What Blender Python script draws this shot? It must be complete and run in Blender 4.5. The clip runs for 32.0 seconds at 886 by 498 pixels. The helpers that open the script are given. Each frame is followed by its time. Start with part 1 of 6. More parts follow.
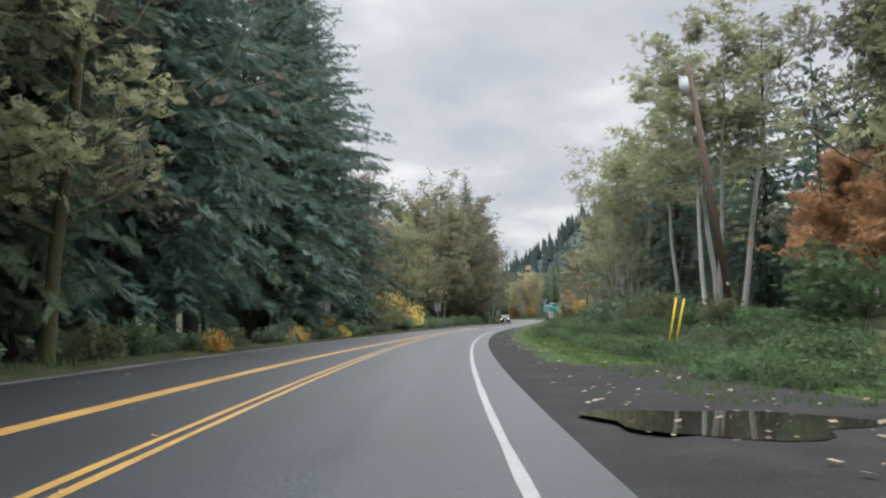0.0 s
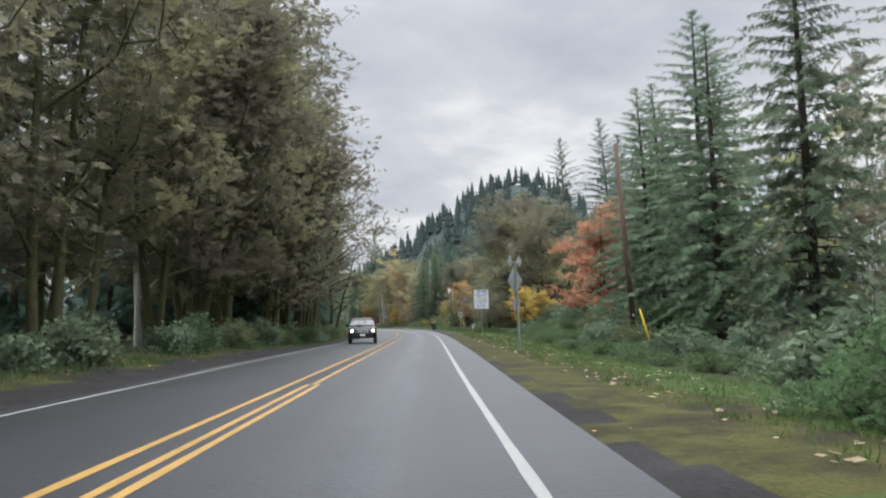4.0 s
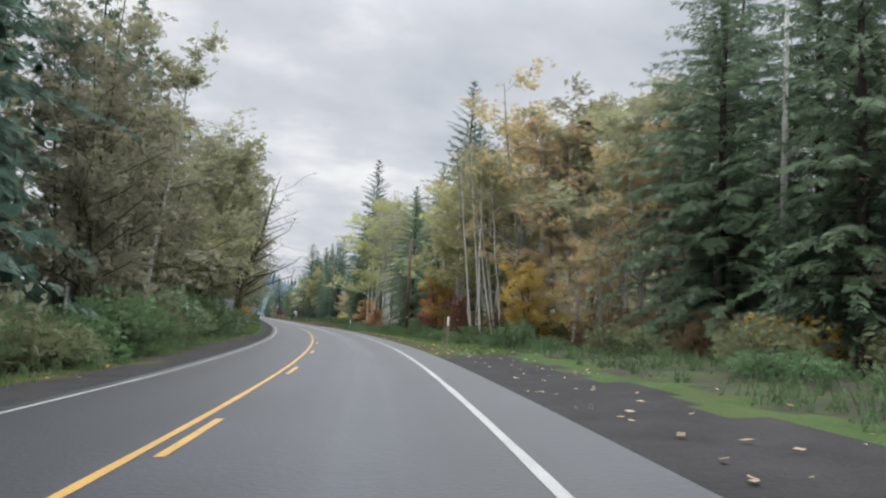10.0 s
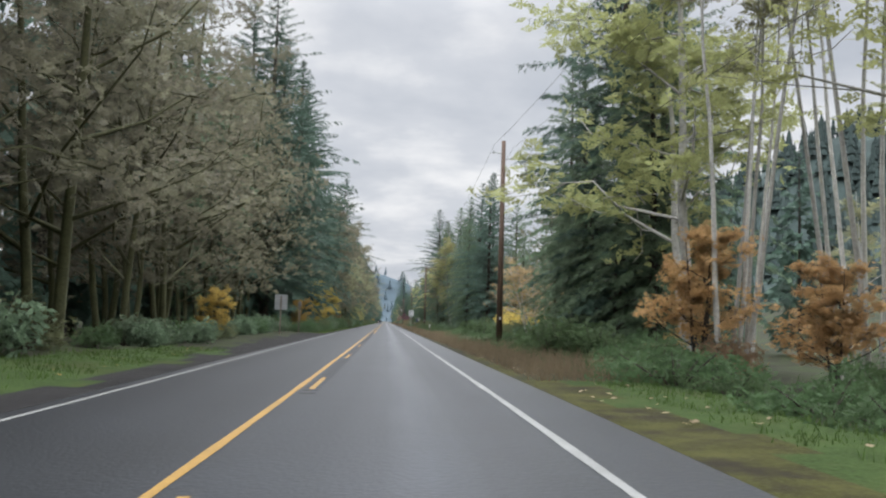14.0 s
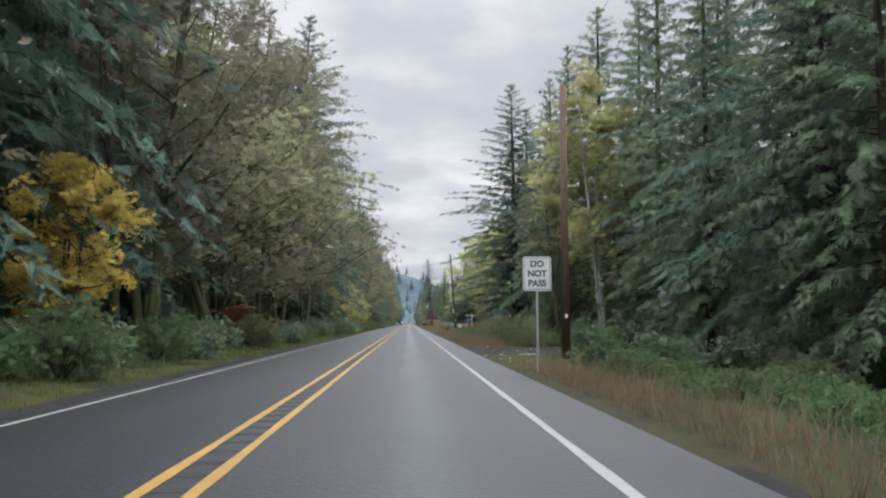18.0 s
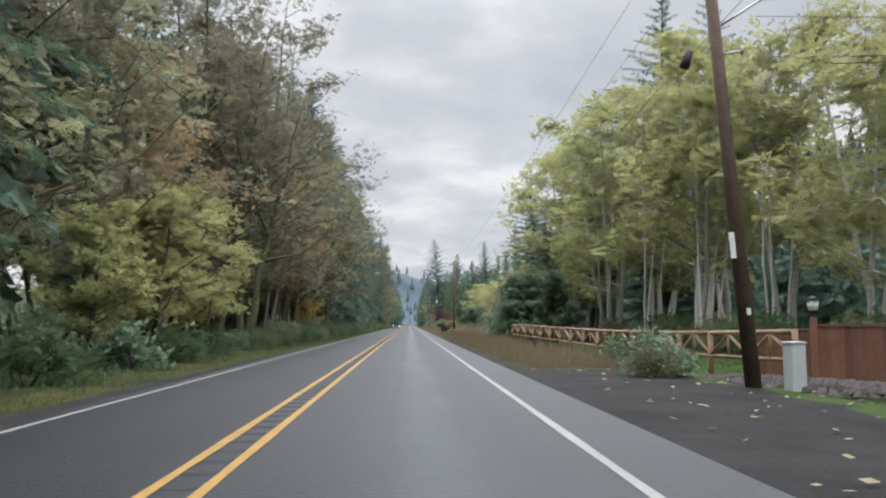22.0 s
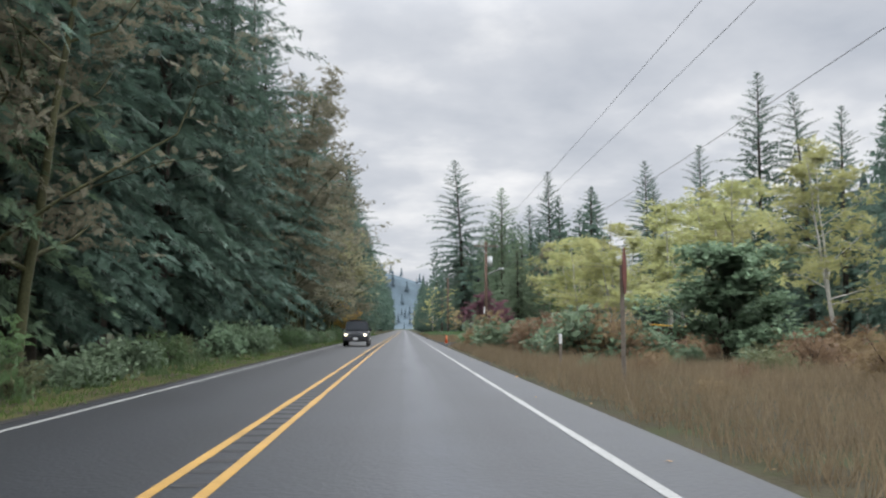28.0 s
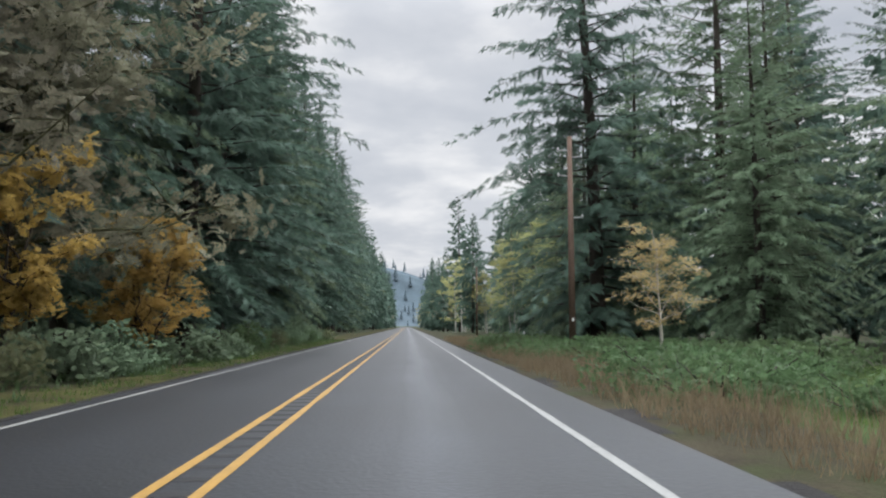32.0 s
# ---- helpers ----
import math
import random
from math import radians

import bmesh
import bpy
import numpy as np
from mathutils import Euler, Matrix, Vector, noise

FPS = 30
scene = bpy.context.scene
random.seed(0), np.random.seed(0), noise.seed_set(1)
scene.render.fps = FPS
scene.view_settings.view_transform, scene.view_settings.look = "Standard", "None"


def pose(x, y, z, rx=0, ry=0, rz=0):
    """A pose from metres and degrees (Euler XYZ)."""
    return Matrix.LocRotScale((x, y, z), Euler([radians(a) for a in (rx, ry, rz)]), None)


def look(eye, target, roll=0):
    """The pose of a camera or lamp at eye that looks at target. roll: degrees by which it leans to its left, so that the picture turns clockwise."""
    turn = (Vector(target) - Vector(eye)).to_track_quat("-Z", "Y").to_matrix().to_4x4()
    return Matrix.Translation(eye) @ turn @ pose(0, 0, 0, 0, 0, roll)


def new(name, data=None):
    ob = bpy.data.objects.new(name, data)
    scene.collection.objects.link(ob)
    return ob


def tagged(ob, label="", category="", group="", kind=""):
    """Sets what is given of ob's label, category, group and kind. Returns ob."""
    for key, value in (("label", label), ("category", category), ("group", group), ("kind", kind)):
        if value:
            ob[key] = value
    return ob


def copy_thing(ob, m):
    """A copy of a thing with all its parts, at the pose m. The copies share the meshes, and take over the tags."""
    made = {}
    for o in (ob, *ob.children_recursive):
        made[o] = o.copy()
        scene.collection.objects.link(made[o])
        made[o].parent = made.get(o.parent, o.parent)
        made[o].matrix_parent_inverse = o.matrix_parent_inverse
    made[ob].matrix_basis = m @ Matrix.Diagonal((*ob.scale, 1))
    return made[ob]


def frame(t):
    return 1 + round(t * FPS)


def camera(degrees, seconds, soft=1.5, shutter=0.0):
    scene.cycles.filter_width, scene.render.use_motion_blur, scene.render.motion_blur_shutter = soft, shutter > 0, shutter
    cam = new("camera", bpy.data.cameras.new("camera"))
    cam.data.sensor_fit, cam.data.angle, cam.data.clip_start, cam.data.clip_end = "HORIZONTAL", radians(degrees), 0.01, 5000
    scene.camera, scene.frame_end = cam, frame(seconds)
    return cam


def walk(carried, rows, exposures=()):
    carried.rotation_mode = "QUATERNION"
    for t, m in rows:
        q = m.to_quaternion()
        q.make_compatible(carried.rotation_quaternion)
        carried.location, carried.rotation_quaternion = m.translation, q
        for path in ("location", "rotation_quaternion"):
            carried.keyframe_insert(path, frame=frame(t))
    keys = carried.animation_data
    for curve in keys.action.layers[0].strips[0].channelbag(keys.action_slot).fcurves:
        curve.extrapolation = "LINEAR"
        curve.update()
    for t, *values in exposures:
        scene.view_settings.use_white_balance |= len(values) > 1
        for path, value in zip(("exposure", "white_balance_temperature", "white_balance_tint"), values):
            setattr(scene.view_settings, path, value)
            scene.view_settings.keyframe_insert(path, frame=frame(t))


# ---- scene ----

# the drive: seconds, place, yaw, pitch, roll
cam = camera(58, 32.0, soft=2.2)
PATH = [
    (0.0, -80.425, 1.505, 1.317, -10.371, 5.010, 1.902),
    (0.5, -78.189, 14.288, 1.309, -11.571, 5.064, 1.951),
    (1.0, -75.640, 27.007, 1.303, -12.851, 5.086, 2.076),
    (1.5, -72.779, 39.651, 1.298, -14.563, 5.197, 2.127),
    (2.0, -69.617, 52.213, 1.293, -15.977, 5.350, 1.715),
    (2.5, -66.166, 64.689, 1.291, -17.409, 5.326, 1.351),
    (3.0, -62.447, 77.086, 1.288, -18.852, 5.298, 1.422),
    (3.5, -58.488, 89.422, 1.286, -20.048, 5.270, 1.493),
    (4.0, -54.332, 101.725, 1.283, -20.968, 5.242, 1.563),
    (4.5, -50.034, 114.017, 1.281, -21.585, 5.214, 1.634),
    (5.0, -45.655, 126.319, 1.278, -21.810, 5.302, 1.698),
    (5.5, -41.254, 138.656, 1.282, -22.087, 5.254, 1.166),
    (6.0, -36.880, 151.053, 1.288, -22.085, 5.183, 0.593),
    (6.5, -32.571, 163.523, 1.295, -21.725, 5.181, -0.048),
    (7.0, -28.357, 176.066, 1.303, -21.347, 5.252, -0.824),
    (7.5, -24.268, 188.680, 1.306, -20.670, 5.131, -1.409),
    (8.0, -20.351, 201.374, 1.309, -19.802, 5.092, -1.934),
    (8.5, -16.675, 214.156, 1.312, -18.698, 5.126, -2.151),
    (9.0, -13.332, 227.018, 1.313, -17.172, 5.213, -2.214),
    (9.5, -10.420, 239.925, 1.312, -15.285, 5.376, -2.315),
    (10.0, -7.992, 252.833, 1.310, -13.391, 5.400, -2.833),
    (10.5, -6.032, 265.724, 1.304, -11.669, 5.321, -3.113),
    (11.0, -4.473, 278.585, 1.296, -10.038, 5.335, -3.385),
    (11.5, -3.236, 291.402, 1.289, -8.879, 5.357, -3.226),
    (12.0, -2.261, 304.164, 1.286, -7.616, 5.298, -2.974),
    (12.5, -1.510, 316.886, 1.286, -6.325, 5.206, -2.677),
    (13.0, -0.954, 329.587, 1.287, -5.173, 5.157, -2.656),
    (13.5, -0.557, 342.267, 1.290, -4.507, 5.276, -2.134),
    (14.0, -0.282, 354.923, 1.292, -4.066, 5.281, -1.771),
    (14.5, -0.098, 367.562, 1.294, -3.648, 5.211, -1.175),
    (15.0, 0.020, 380.197, 1.295, -3.334, 5.060, -0.673),
    (15.5, 0.091, 392.843, 1.296, -3.121, 5.008, -0.476),
    (16.0, 0.131, 405.502, 1.296, -2.955, 5.057, -0.296),
    (16.5, 0.150, 418.173, 1.295, -2.789, 5.105, -0.132),
    (17.0, 0.154, 430.852, 1.295, -2.623, 5.153, 0.015),
    (17.5, 0.140, 443.539, 1.295, -2.457, 5.202, 0.012),
    (18.0, 0.109, 456.232, 1.295, -2.432, 5.233, 0.015),
    (18.5, 0.068, 468.930, 1.295, -2.399, 5.194, 0.024),
    (19.0, 0.026, 481.633, 1.295, -2.441, 5.077, 0.040),
    (19.5, -0.008, 494.339, 1.295, -2.336, 5.209, 0.035),
    (20.0, -0.032, 507.049, 1.295, -2.346, 5.182, 0.048),
    (20.5, -0.049, 519.762, 1.295, -2.445, 5.251, 0.016),
    (21.0, -0.065, 532.480, 1.295, -2.494, 5.299, -0.013),
    (21.5, -0.084, 545.202, 1.295, -2.455, 5.315, 0.036),
    (22.0, -0.106, 557.930, 1.295, -2.404, 5.338, 0.091),
    (22.5, -0.126, 570.663, 1.295, -2.357, 5.361, 0.045),
    (23.0, -0.141, 583.399, 1.295, -2.366, 5.380, 0.015),
    (23.5, -0.146, 596.139, 1.295, -2.455, 5.346, 0.021),
    (24.0, -0.143, 608.882, 1.295, -2.425, 5.343, 0.039),
    (24.5, -0.137, 621.622, 1.295, -2.421, 5.342, -0.017),
    (25.0, -0.141, 634.354, 1.295, -2.357, 5.355, -0.088),
    (25.5, -0.159, 647.073, 1.295, -2.375, 5.441, -0.114),
    (26.0, -0.190, 659.781, 1.295, -2.450, 5.491, -0.100),
    (26.5, -0.220, 672.491, 1.295, -2.524, 5.542, -0.086),
    (27.0, -0.235, 685.216, 1.295, -2.599, 5.593, -0.072),
    (27.5, -0.225, 697.967, 1.295, -2.673, 5.644, -0.058),
    (28.0, -0.193, 710.742, 1.295, -2.801, 5.691, -0.059),
    (28.5, -0.151, 723.542, 1.295, -2.904, 5.636, 0.009),
    (29.0, -0.110, 736.368, 1.295, -2.953, 5.645, 0.078),
    (29.5, -0.077, 749.224, 1.295, -2.890, 5.644, -0.018),
    (30.0, -0.054, 762.104, 1.295, -2.814, 5.674, -0.145),
    (30.5, -0.043, 774.999, 1.295, -2.738, 5.658, -0.077),
    (31.0, -0.051, 787.900, 1.295, -2.613, 5.593, -0.036),
    (31.5, -0.080, 800.804, 1.295, -2.588, 5.556, -0.004),
    (32.0, -0.125, 813.711, 1.295, -2.565, 5.494, 0.027),
]
walk(cam, [(t, pose(x, y, z, 90 + pitch, roll, yaw)) for t, x, y, z, yaw, pitch, roll in PATH])

# ---------------------------------------------------------------- sky and light
world = bpy.data.worlds.new("overcast_sky")
scene.world = world
world.use_nodes = True


def wire(tree, kind, at=None, **values):
    node = tree.nodes.new(kind)
    for key, value in values.items():
        node.inputs[key].default_value = value
    return node


def build_sky():
    nt = world.node_tree
    nt.nodes.clear()
    link = nt.links.new
    out = nt.nodes.new("ShaderNodeOutputWorld")
    bg = nt.nodes.new("ShaderNodeBackground")
    sky = nt.nodes.new("ShaderNodeTexSky")
    sky.sky_type, sky.sun_disc = "NISHITA", False
    sky.sun_elevation, sky.sun_rotation = radians(50), radians(23)
    sky.air_density, sky.dust_density = 1.0, 4.0
    tame = nt.nodes.new("ShaderNodeMix")
    tame.data_type, tame.blend_type = "RGBA", "MULTIPLY"
    tame.inputs["Factor"].default_value = 1.0
    tame.inputs["B"].default_value = (0.09, 0.09, 0.09, 1)
    link(sky.outputs["Color"], tame.inputs["A"])
    co = nt.nodes.new("ShaderNodeTexCoord")
    # flatten the sky's dome so that clouds draw together towards the horizon
    sep = nt.nodes.new("ShaderNodeSeparateXYZ")
    link(co.outputs["Generated"], sep.inputs[0])
    lift = nt.nodes.new("ShaderNodeMath"); lift.operation = "MAXIMUM"; lift.inputs[1].default_value = 0.0
    link(sep.outputs["Z"], lift.inputs[0])
    plus = nt.nodes.new("ShaderNodeMath"); plus.operation = "ADD"; plus.inputs[1].default_value = 0.22
    link(lift.outputs[0], plus.inputs[0])
    px = nt.nodes.new("ShaderNodeMath"); px.operation = "DIVIDE"
    py = nt.nodes.new("ShaderNodeMath"); py.operation = "DIVIDE"
    link(sep.outputs["X"], px.inputs[0]); link(plus.outputs[0], px.inputs[1])
    link(sep.outputs["Y"], py.inputs[0]); link(plus.outputs[0], py.inputs[1])
    comb = nt.nodes.new("ShaderNodeCombineXYZ")
    link(px.outputs[0], comb.inputs[0]); link(py.outputs[0], comb.inputs[1])
    n1 = wire(nt, "ShaderNodeTexNoise", Scale=1.15, Detail=5.0, Roughness=0.5, Distortion=0.3)
    n2 = wire(nt, "ShaderNodeTexNoise", Scale=3.4, Detail=6.0, Roughness=0.55)
    link(comb.outputs[0], n1.inputs["Vector"]); link(comb.outputs[0], n2.inputs["Vector"])
    mixn = nt.nodes.new("ShaderNodeMix")
    mixn.inputs["Factor"].default_value = 0.3
    link(n1.outputs["Fac"], mixn.inputs["A"]); link(n2.outputs["Fac"], mixn.inputs["B"])
    ramp = nt.nodes.new("ShaderNodeValToRGB")
    ramp.color_ramp.elements[0].position, ramp.color_ramp.elements[0].color = 0.36, (0.47, 0.51, 0.58, 1)
    ramp.color_ramp.elements[1].position, ramp.color_ramp.elements[1].color = 0.64, (1.0, 1.0, 1.005, 1)
    mid = ramp.color_ramp.elements.new(0.5); mid.color = (0.63, 0.66, 0.715, 1)
    link(mixn.outputs["Result"], ramp.inputs["Fac"])
    cover = nt.nodes.new("ShaderNodeMix")
    cover.data_type = "RGBA"
    cover.inputs["Factor"].default_value = 0.96
    link(tame.outputs["Result"], cover.inputs["A"]); link(ramp.outputs["Color"], cover.inputs["B"])
    link(cover.outputs["Result"], bg.inputs["Color"])
    # an overcast sky is brighter overhead than at the horizon
    over = nt.nodes.new("ShaderNodeMapRange")
    over.interpolation_type = "SMOOTHSTEP"
    over.inputs["From Min"].default_value, over.inputs["From Max"].default_value = 0.35, 0.78
    over.inputs["To Min"].default_value, over.inputs["To Max"].default_value = 1.03, 5.6
    link(sep.outputs["Z"], over.inputs["Value"])
    link(over.outputs[0], bg.inputs["Strength"])
    link(bg.outputs[0], out.inputs[0])


build_sky()
sun_data = bpy.data.lights.new("sun", "SUN")
sun_data.energy, sun_data.angle, sun_data.color = 1.5, radians(40), (0.92, 0.965, 1.0)
sun = new("sun", sun_data)
sun.matrix_basis = look((30, 70, 90), (0, 0, 0))

# ---------------------------------------------------------------- materials
def mat(name, base=(0.5, 0.5, 0.5), rough=0.7, metal=0.0, vary=0.25, scale=3.0, fine=40.0, bump=0.0, object_vary=0.0,
        island_vary=0.0, hue=0.0, spec=0.4, coords="Object"):
    """A surface whose base colour wavers at two scales, from thing to thing and from leaf to leaf."""
    m = bpy.data.materials.new(name)
    m.use_nodes = True
    nt = m.node_tree
    link = nt.links.new
    bsdf = nt.nodes["Principled BSDF"]
    bsdf.inputs["Roughness"].default_value = rough
    bsdf.inputs["Metallic"].default_value = metal
    bsdf.inputs["Specular IOR Level"].default_value = spec
    co = nt.nodes.new("ShaderNodeTexCoord")
    n1 = wire(nt, "ShaderNodeTexNoise", Scale=scale, Detail=4.0, Roughness=0.6)
    n2 = wire(nt, "ShaderNodeTexNoise", Scale=fine, Detail=2.0, Roughness=0.6)
    link(co.outputs[coords], n1.inputs["Vector"]); link(co.outputs[coords], n2.inputs["Vector"])
    add = nt.nodes.new("ShaderNodeMath"); add.operation = "ADD"
    link(n1.outputs["Fac"], add.inputs[0]); link(n2.outputs["Fac"], add.inputs[1])
    span = nt.nodes.new("ShaderNodeMapRange")
    span.inputs["From Min"].default_value, span.inputs["From Max"].default_value = 0.6, 1.4
    span.inputs["To Min"].default_value, span.inputs["To Max"].default_value = 1 - vary, 1 + vary
    link(add.outputs[0], span.inputs["Value"])
    value = span.outputs[0]
    if object_vary:
        info = nt.nodes.new("ShaderNodeObjectInfo")
        r = nt.nodes.new("ShaderNodeMapRange")
        r.inputs["To Min"].default_value, r.inputs["To Max"].default_value = 1 - object_vary, 1 + object_vary
        link(info.outputs["Random"], r.inputs["Value"])
        mul = nt.nodes.new("ShaderNodeMath"); mul.operation = "MULTIPLY"
        link(value, mul.inputs[0]); link(r.outputs[0], mul.inputs[1])
        value = mul.outputs[0]
    if island_vary:
        geo = nt.nodes.new("ShaderNodeNewGeometry")
        r = nt.nodes.new("ShaderNodeMapRange")
        r.inputs["To Min"].default_value, r.inputs["To Max"].default_value = 1 - island_vary, 1 + island_vary
        link(geo.outputs["Random Per Island"], r.inputs["Value"])
        mul = nt.nodes.new("ShaderNodeMath"); mul.operation = "MULTIPLY"
        link(value, mul.inputs[0]); link(r.outputs[0], mul.inputs[1])
        value = mul.outputs[0]
    hsv = nt.nodes.new("ShaderNodeHueSaturation")
    hsv.inputs["Color"].default_value = (*base, 1)
    link(value, hsv.inputs["Value"])
    if hue:
        info = nt.nodes.new("ShaderNodeObjectInfo")
        r = nt.nodes.new("ShaderNodeMapRange")
        r.inputs["To Min"].default_value, r.inputs["To Max"].default_value = 0.5 - hue, 0.5 + hue
        link(info.outputs["Random"], r.inputs["Value"])
        link(r.outputs[0], hsv.inputs["Hue"])
    link(hsv.outputs[0], bsdf.inputs["Base Color"])
    if bump:
        b = nt.nodes.new("ShaderNodeBump")
        b.inputs["Strength"].default_value, b.inputs["Distance"].default_value = bump, 0.02
        link(n2.outputs["Fac"], b.inputs["Height"])
        link(b.outputs[0], bsdf.inputs["Normal"])
    return m


def math_node(nt, operation, a, b=None, c=None):
    node = nt.nodes.new("ShaderNodeMath"); node.operation = operation
    for i, v in enumerate((a, b, c)):
        if v is None:
            continue
        if isinstance(v, (int, float)):
            node.inputs[i].default_value = v
        else:
            nt.links.new(v, node.inputs[i])
    return node.outputs[0]


def patchy(m, other, scale=0.5, low=0.45, high=0.62):
    """Patches of a second colour, as bare soil in grass."""
    nt = m.node_tree
    bsdf = nt.nodes["Principled BSDF"]
    base = bsdf.inputs["Base Color"].links[0].from_socket
    co = nt.nodes.new("ShaderNodeTexCoord")
    n = wire(nt, "ShaderNodeTexNoise", Scale=scale, Detail=6.0, Roughness=0.7)
    nt.links.new(co.outputs["Object"], n.inputs["Vector"])
    r = nt.nodes.new("ShaderNodeMapRange")
    r.inputs["From Min"].default_value, r.inputs["From Max"].default_value = low, high
    nt.links.new(n.outputs["Fac"], r.inputs["Value"])
    mix = nt.nodes.new("ShaderNodeMix"); mix.data_type = "RGBA"
    nt.links.new(r.outputs[0], mix.inputs["Factor"]); nt.links.new(base, mix.inputs["A"])
    mix.inputs["B"].default_value = (*other, 1)
    nt.links.new(mix.outputs["Result"], bsdf.inputs["Base Color"])
    return m


def leaf(name, base, island_vary=0.16, object_vary=0.2, hue=0.015, through_light=0.4, ragged=0.0, holes=0.47, feather=0.0, grain=0.45):
    """Thin leaves or needles: part of the light passes through them."""
    m = mat(name, base, rough=0.65, vary=grain, scale=0.4, fine=13.0, object_vary=object_vary, island_vary=island_vary, hue=hue, spec=0.12)
    nt = m.node_tree
    bsdf = nt.nodes["Principled BSDF"]
    colour = bsdf.inputs["Base Color"].links[0].from_socket
    tr = nt.nodes.new("ShaderNodeBsdfTranslucent")
    nt.links.new(colour, tr.inputs["Color"])
    # fine needles and leaves scatter light as a soft tuft, not as one flat facet
    geo = nt.nodes.new("ShaderNodeNewGeometry")
    less = nt.nodes.new("ShaderNodeVectorMath"); less.operation = "SCALE"; less.inputs["Scale"].default_value = 0.35
    nt.links.new(geo.outputs["Normal"], less.inputs[0])
    lift = nt.nodes.new("ShaderNodeVectorMath"); lift.operation = "ADD"; lift.inputs[1].default_value = (0, 0, 0.9)
    nt.links.new(less.outputs[0], lift.inputs[0])
    tuft = nt.nodes.new("ShaderNodeVectorMath"); tuft.operation = "NORMALIZE"
    nt.links.new(lift.outputs[0], tuft.inputs[0])
    under = nt.nodes.new("ShaderNodeVectorMath"); under.operation = "SCALE"; under.inputs["Scale"].default_value = -1.0
    nt.links.new(tuft.outputs[0], under.inputs[0])
    nt.links.new(tuft.outputs[0], bsdf.inputs["Normal"]); nt.links.new(under.outputs[0], tr.inputs["Normal"])
    mix = nt.nodes.new("ShaderNodeMixShader")
    mix.inputs[0].default_value = through_light
    nt.links.new(bsdf.outputs[0], mix.inputs[1]); nt.links.new(tr.outputs[0], mix.inputs[2])
    last = mix.outputs[0]
    if ragged:
        # each clump breaks up into single leaves or needles with gaps between them
        co = nt.nodes.new("ShaderNodeTexCoord")
        n = wire(nt, "ShaderNodeTexNoise", Scale=ragged, Detail=2.0, Roughness=0.6)
        nt.links.new(co.outputs["Object"], n.inputs["Vector"])
        cut = nt.nodes.new("ShaderNodeMath"); cut.operation = "GREATER_THAN"; cut.inputs[1].default_value = holes
        nt.links.new(n.outputs["Fac"], cut.inputs[0])
        keep = cut.outputs[0]
        if feather:
            # twigs run out sideways from the middle of each spray, with gaps between them
            uv = nt.nodes.new("ShaderNodeUVMap"); uv.uv_map = "spray"
            sep = nt.nodes.new("ShaderNodeSeparateXYZ"); nt.links.new(uv.outputs[0], sep.inputs[0])
            side = math_node(nt, "ABSOLUTE", sep.outputs["Y"])
            along = math_node(nt, "MULTIPLY_ADD", side, -0.55, sep.outputs["X"])
            wob = math_node(nt, "MULTIPLY_ADD", n.outputs["Fac"], 0.14, along)
            comb = math_node(nt, "FRACT", math_node(nt, "MULTIPLY", wob, feather))
            twig = math_node(nt, "LESS_THAN", comb, 0.6)
            stalk = math_node(nt, "LESS_THAN", side, 0.09)
            keep = math_node(nt, "MAXIMUM", math_node(nt, "MULTIPLY", twig, keep), stalk)
        gap = nt.nodes.new("ShaderNodeBsdfTransparent")
        mix2 = nt.nodes.new("ShaderNodeMixShader")
        nt.links.new(keep, mix2.inputs[0]); nt.links.new(gap.outputs[0], mix2.inputs[1]); nt.links.new(last, mix2.inputs[2])
        last = mix2.outputs[0]
    nt.links.new(last, nt.nodes["Material Output"].inputs["Surface"])
    return m


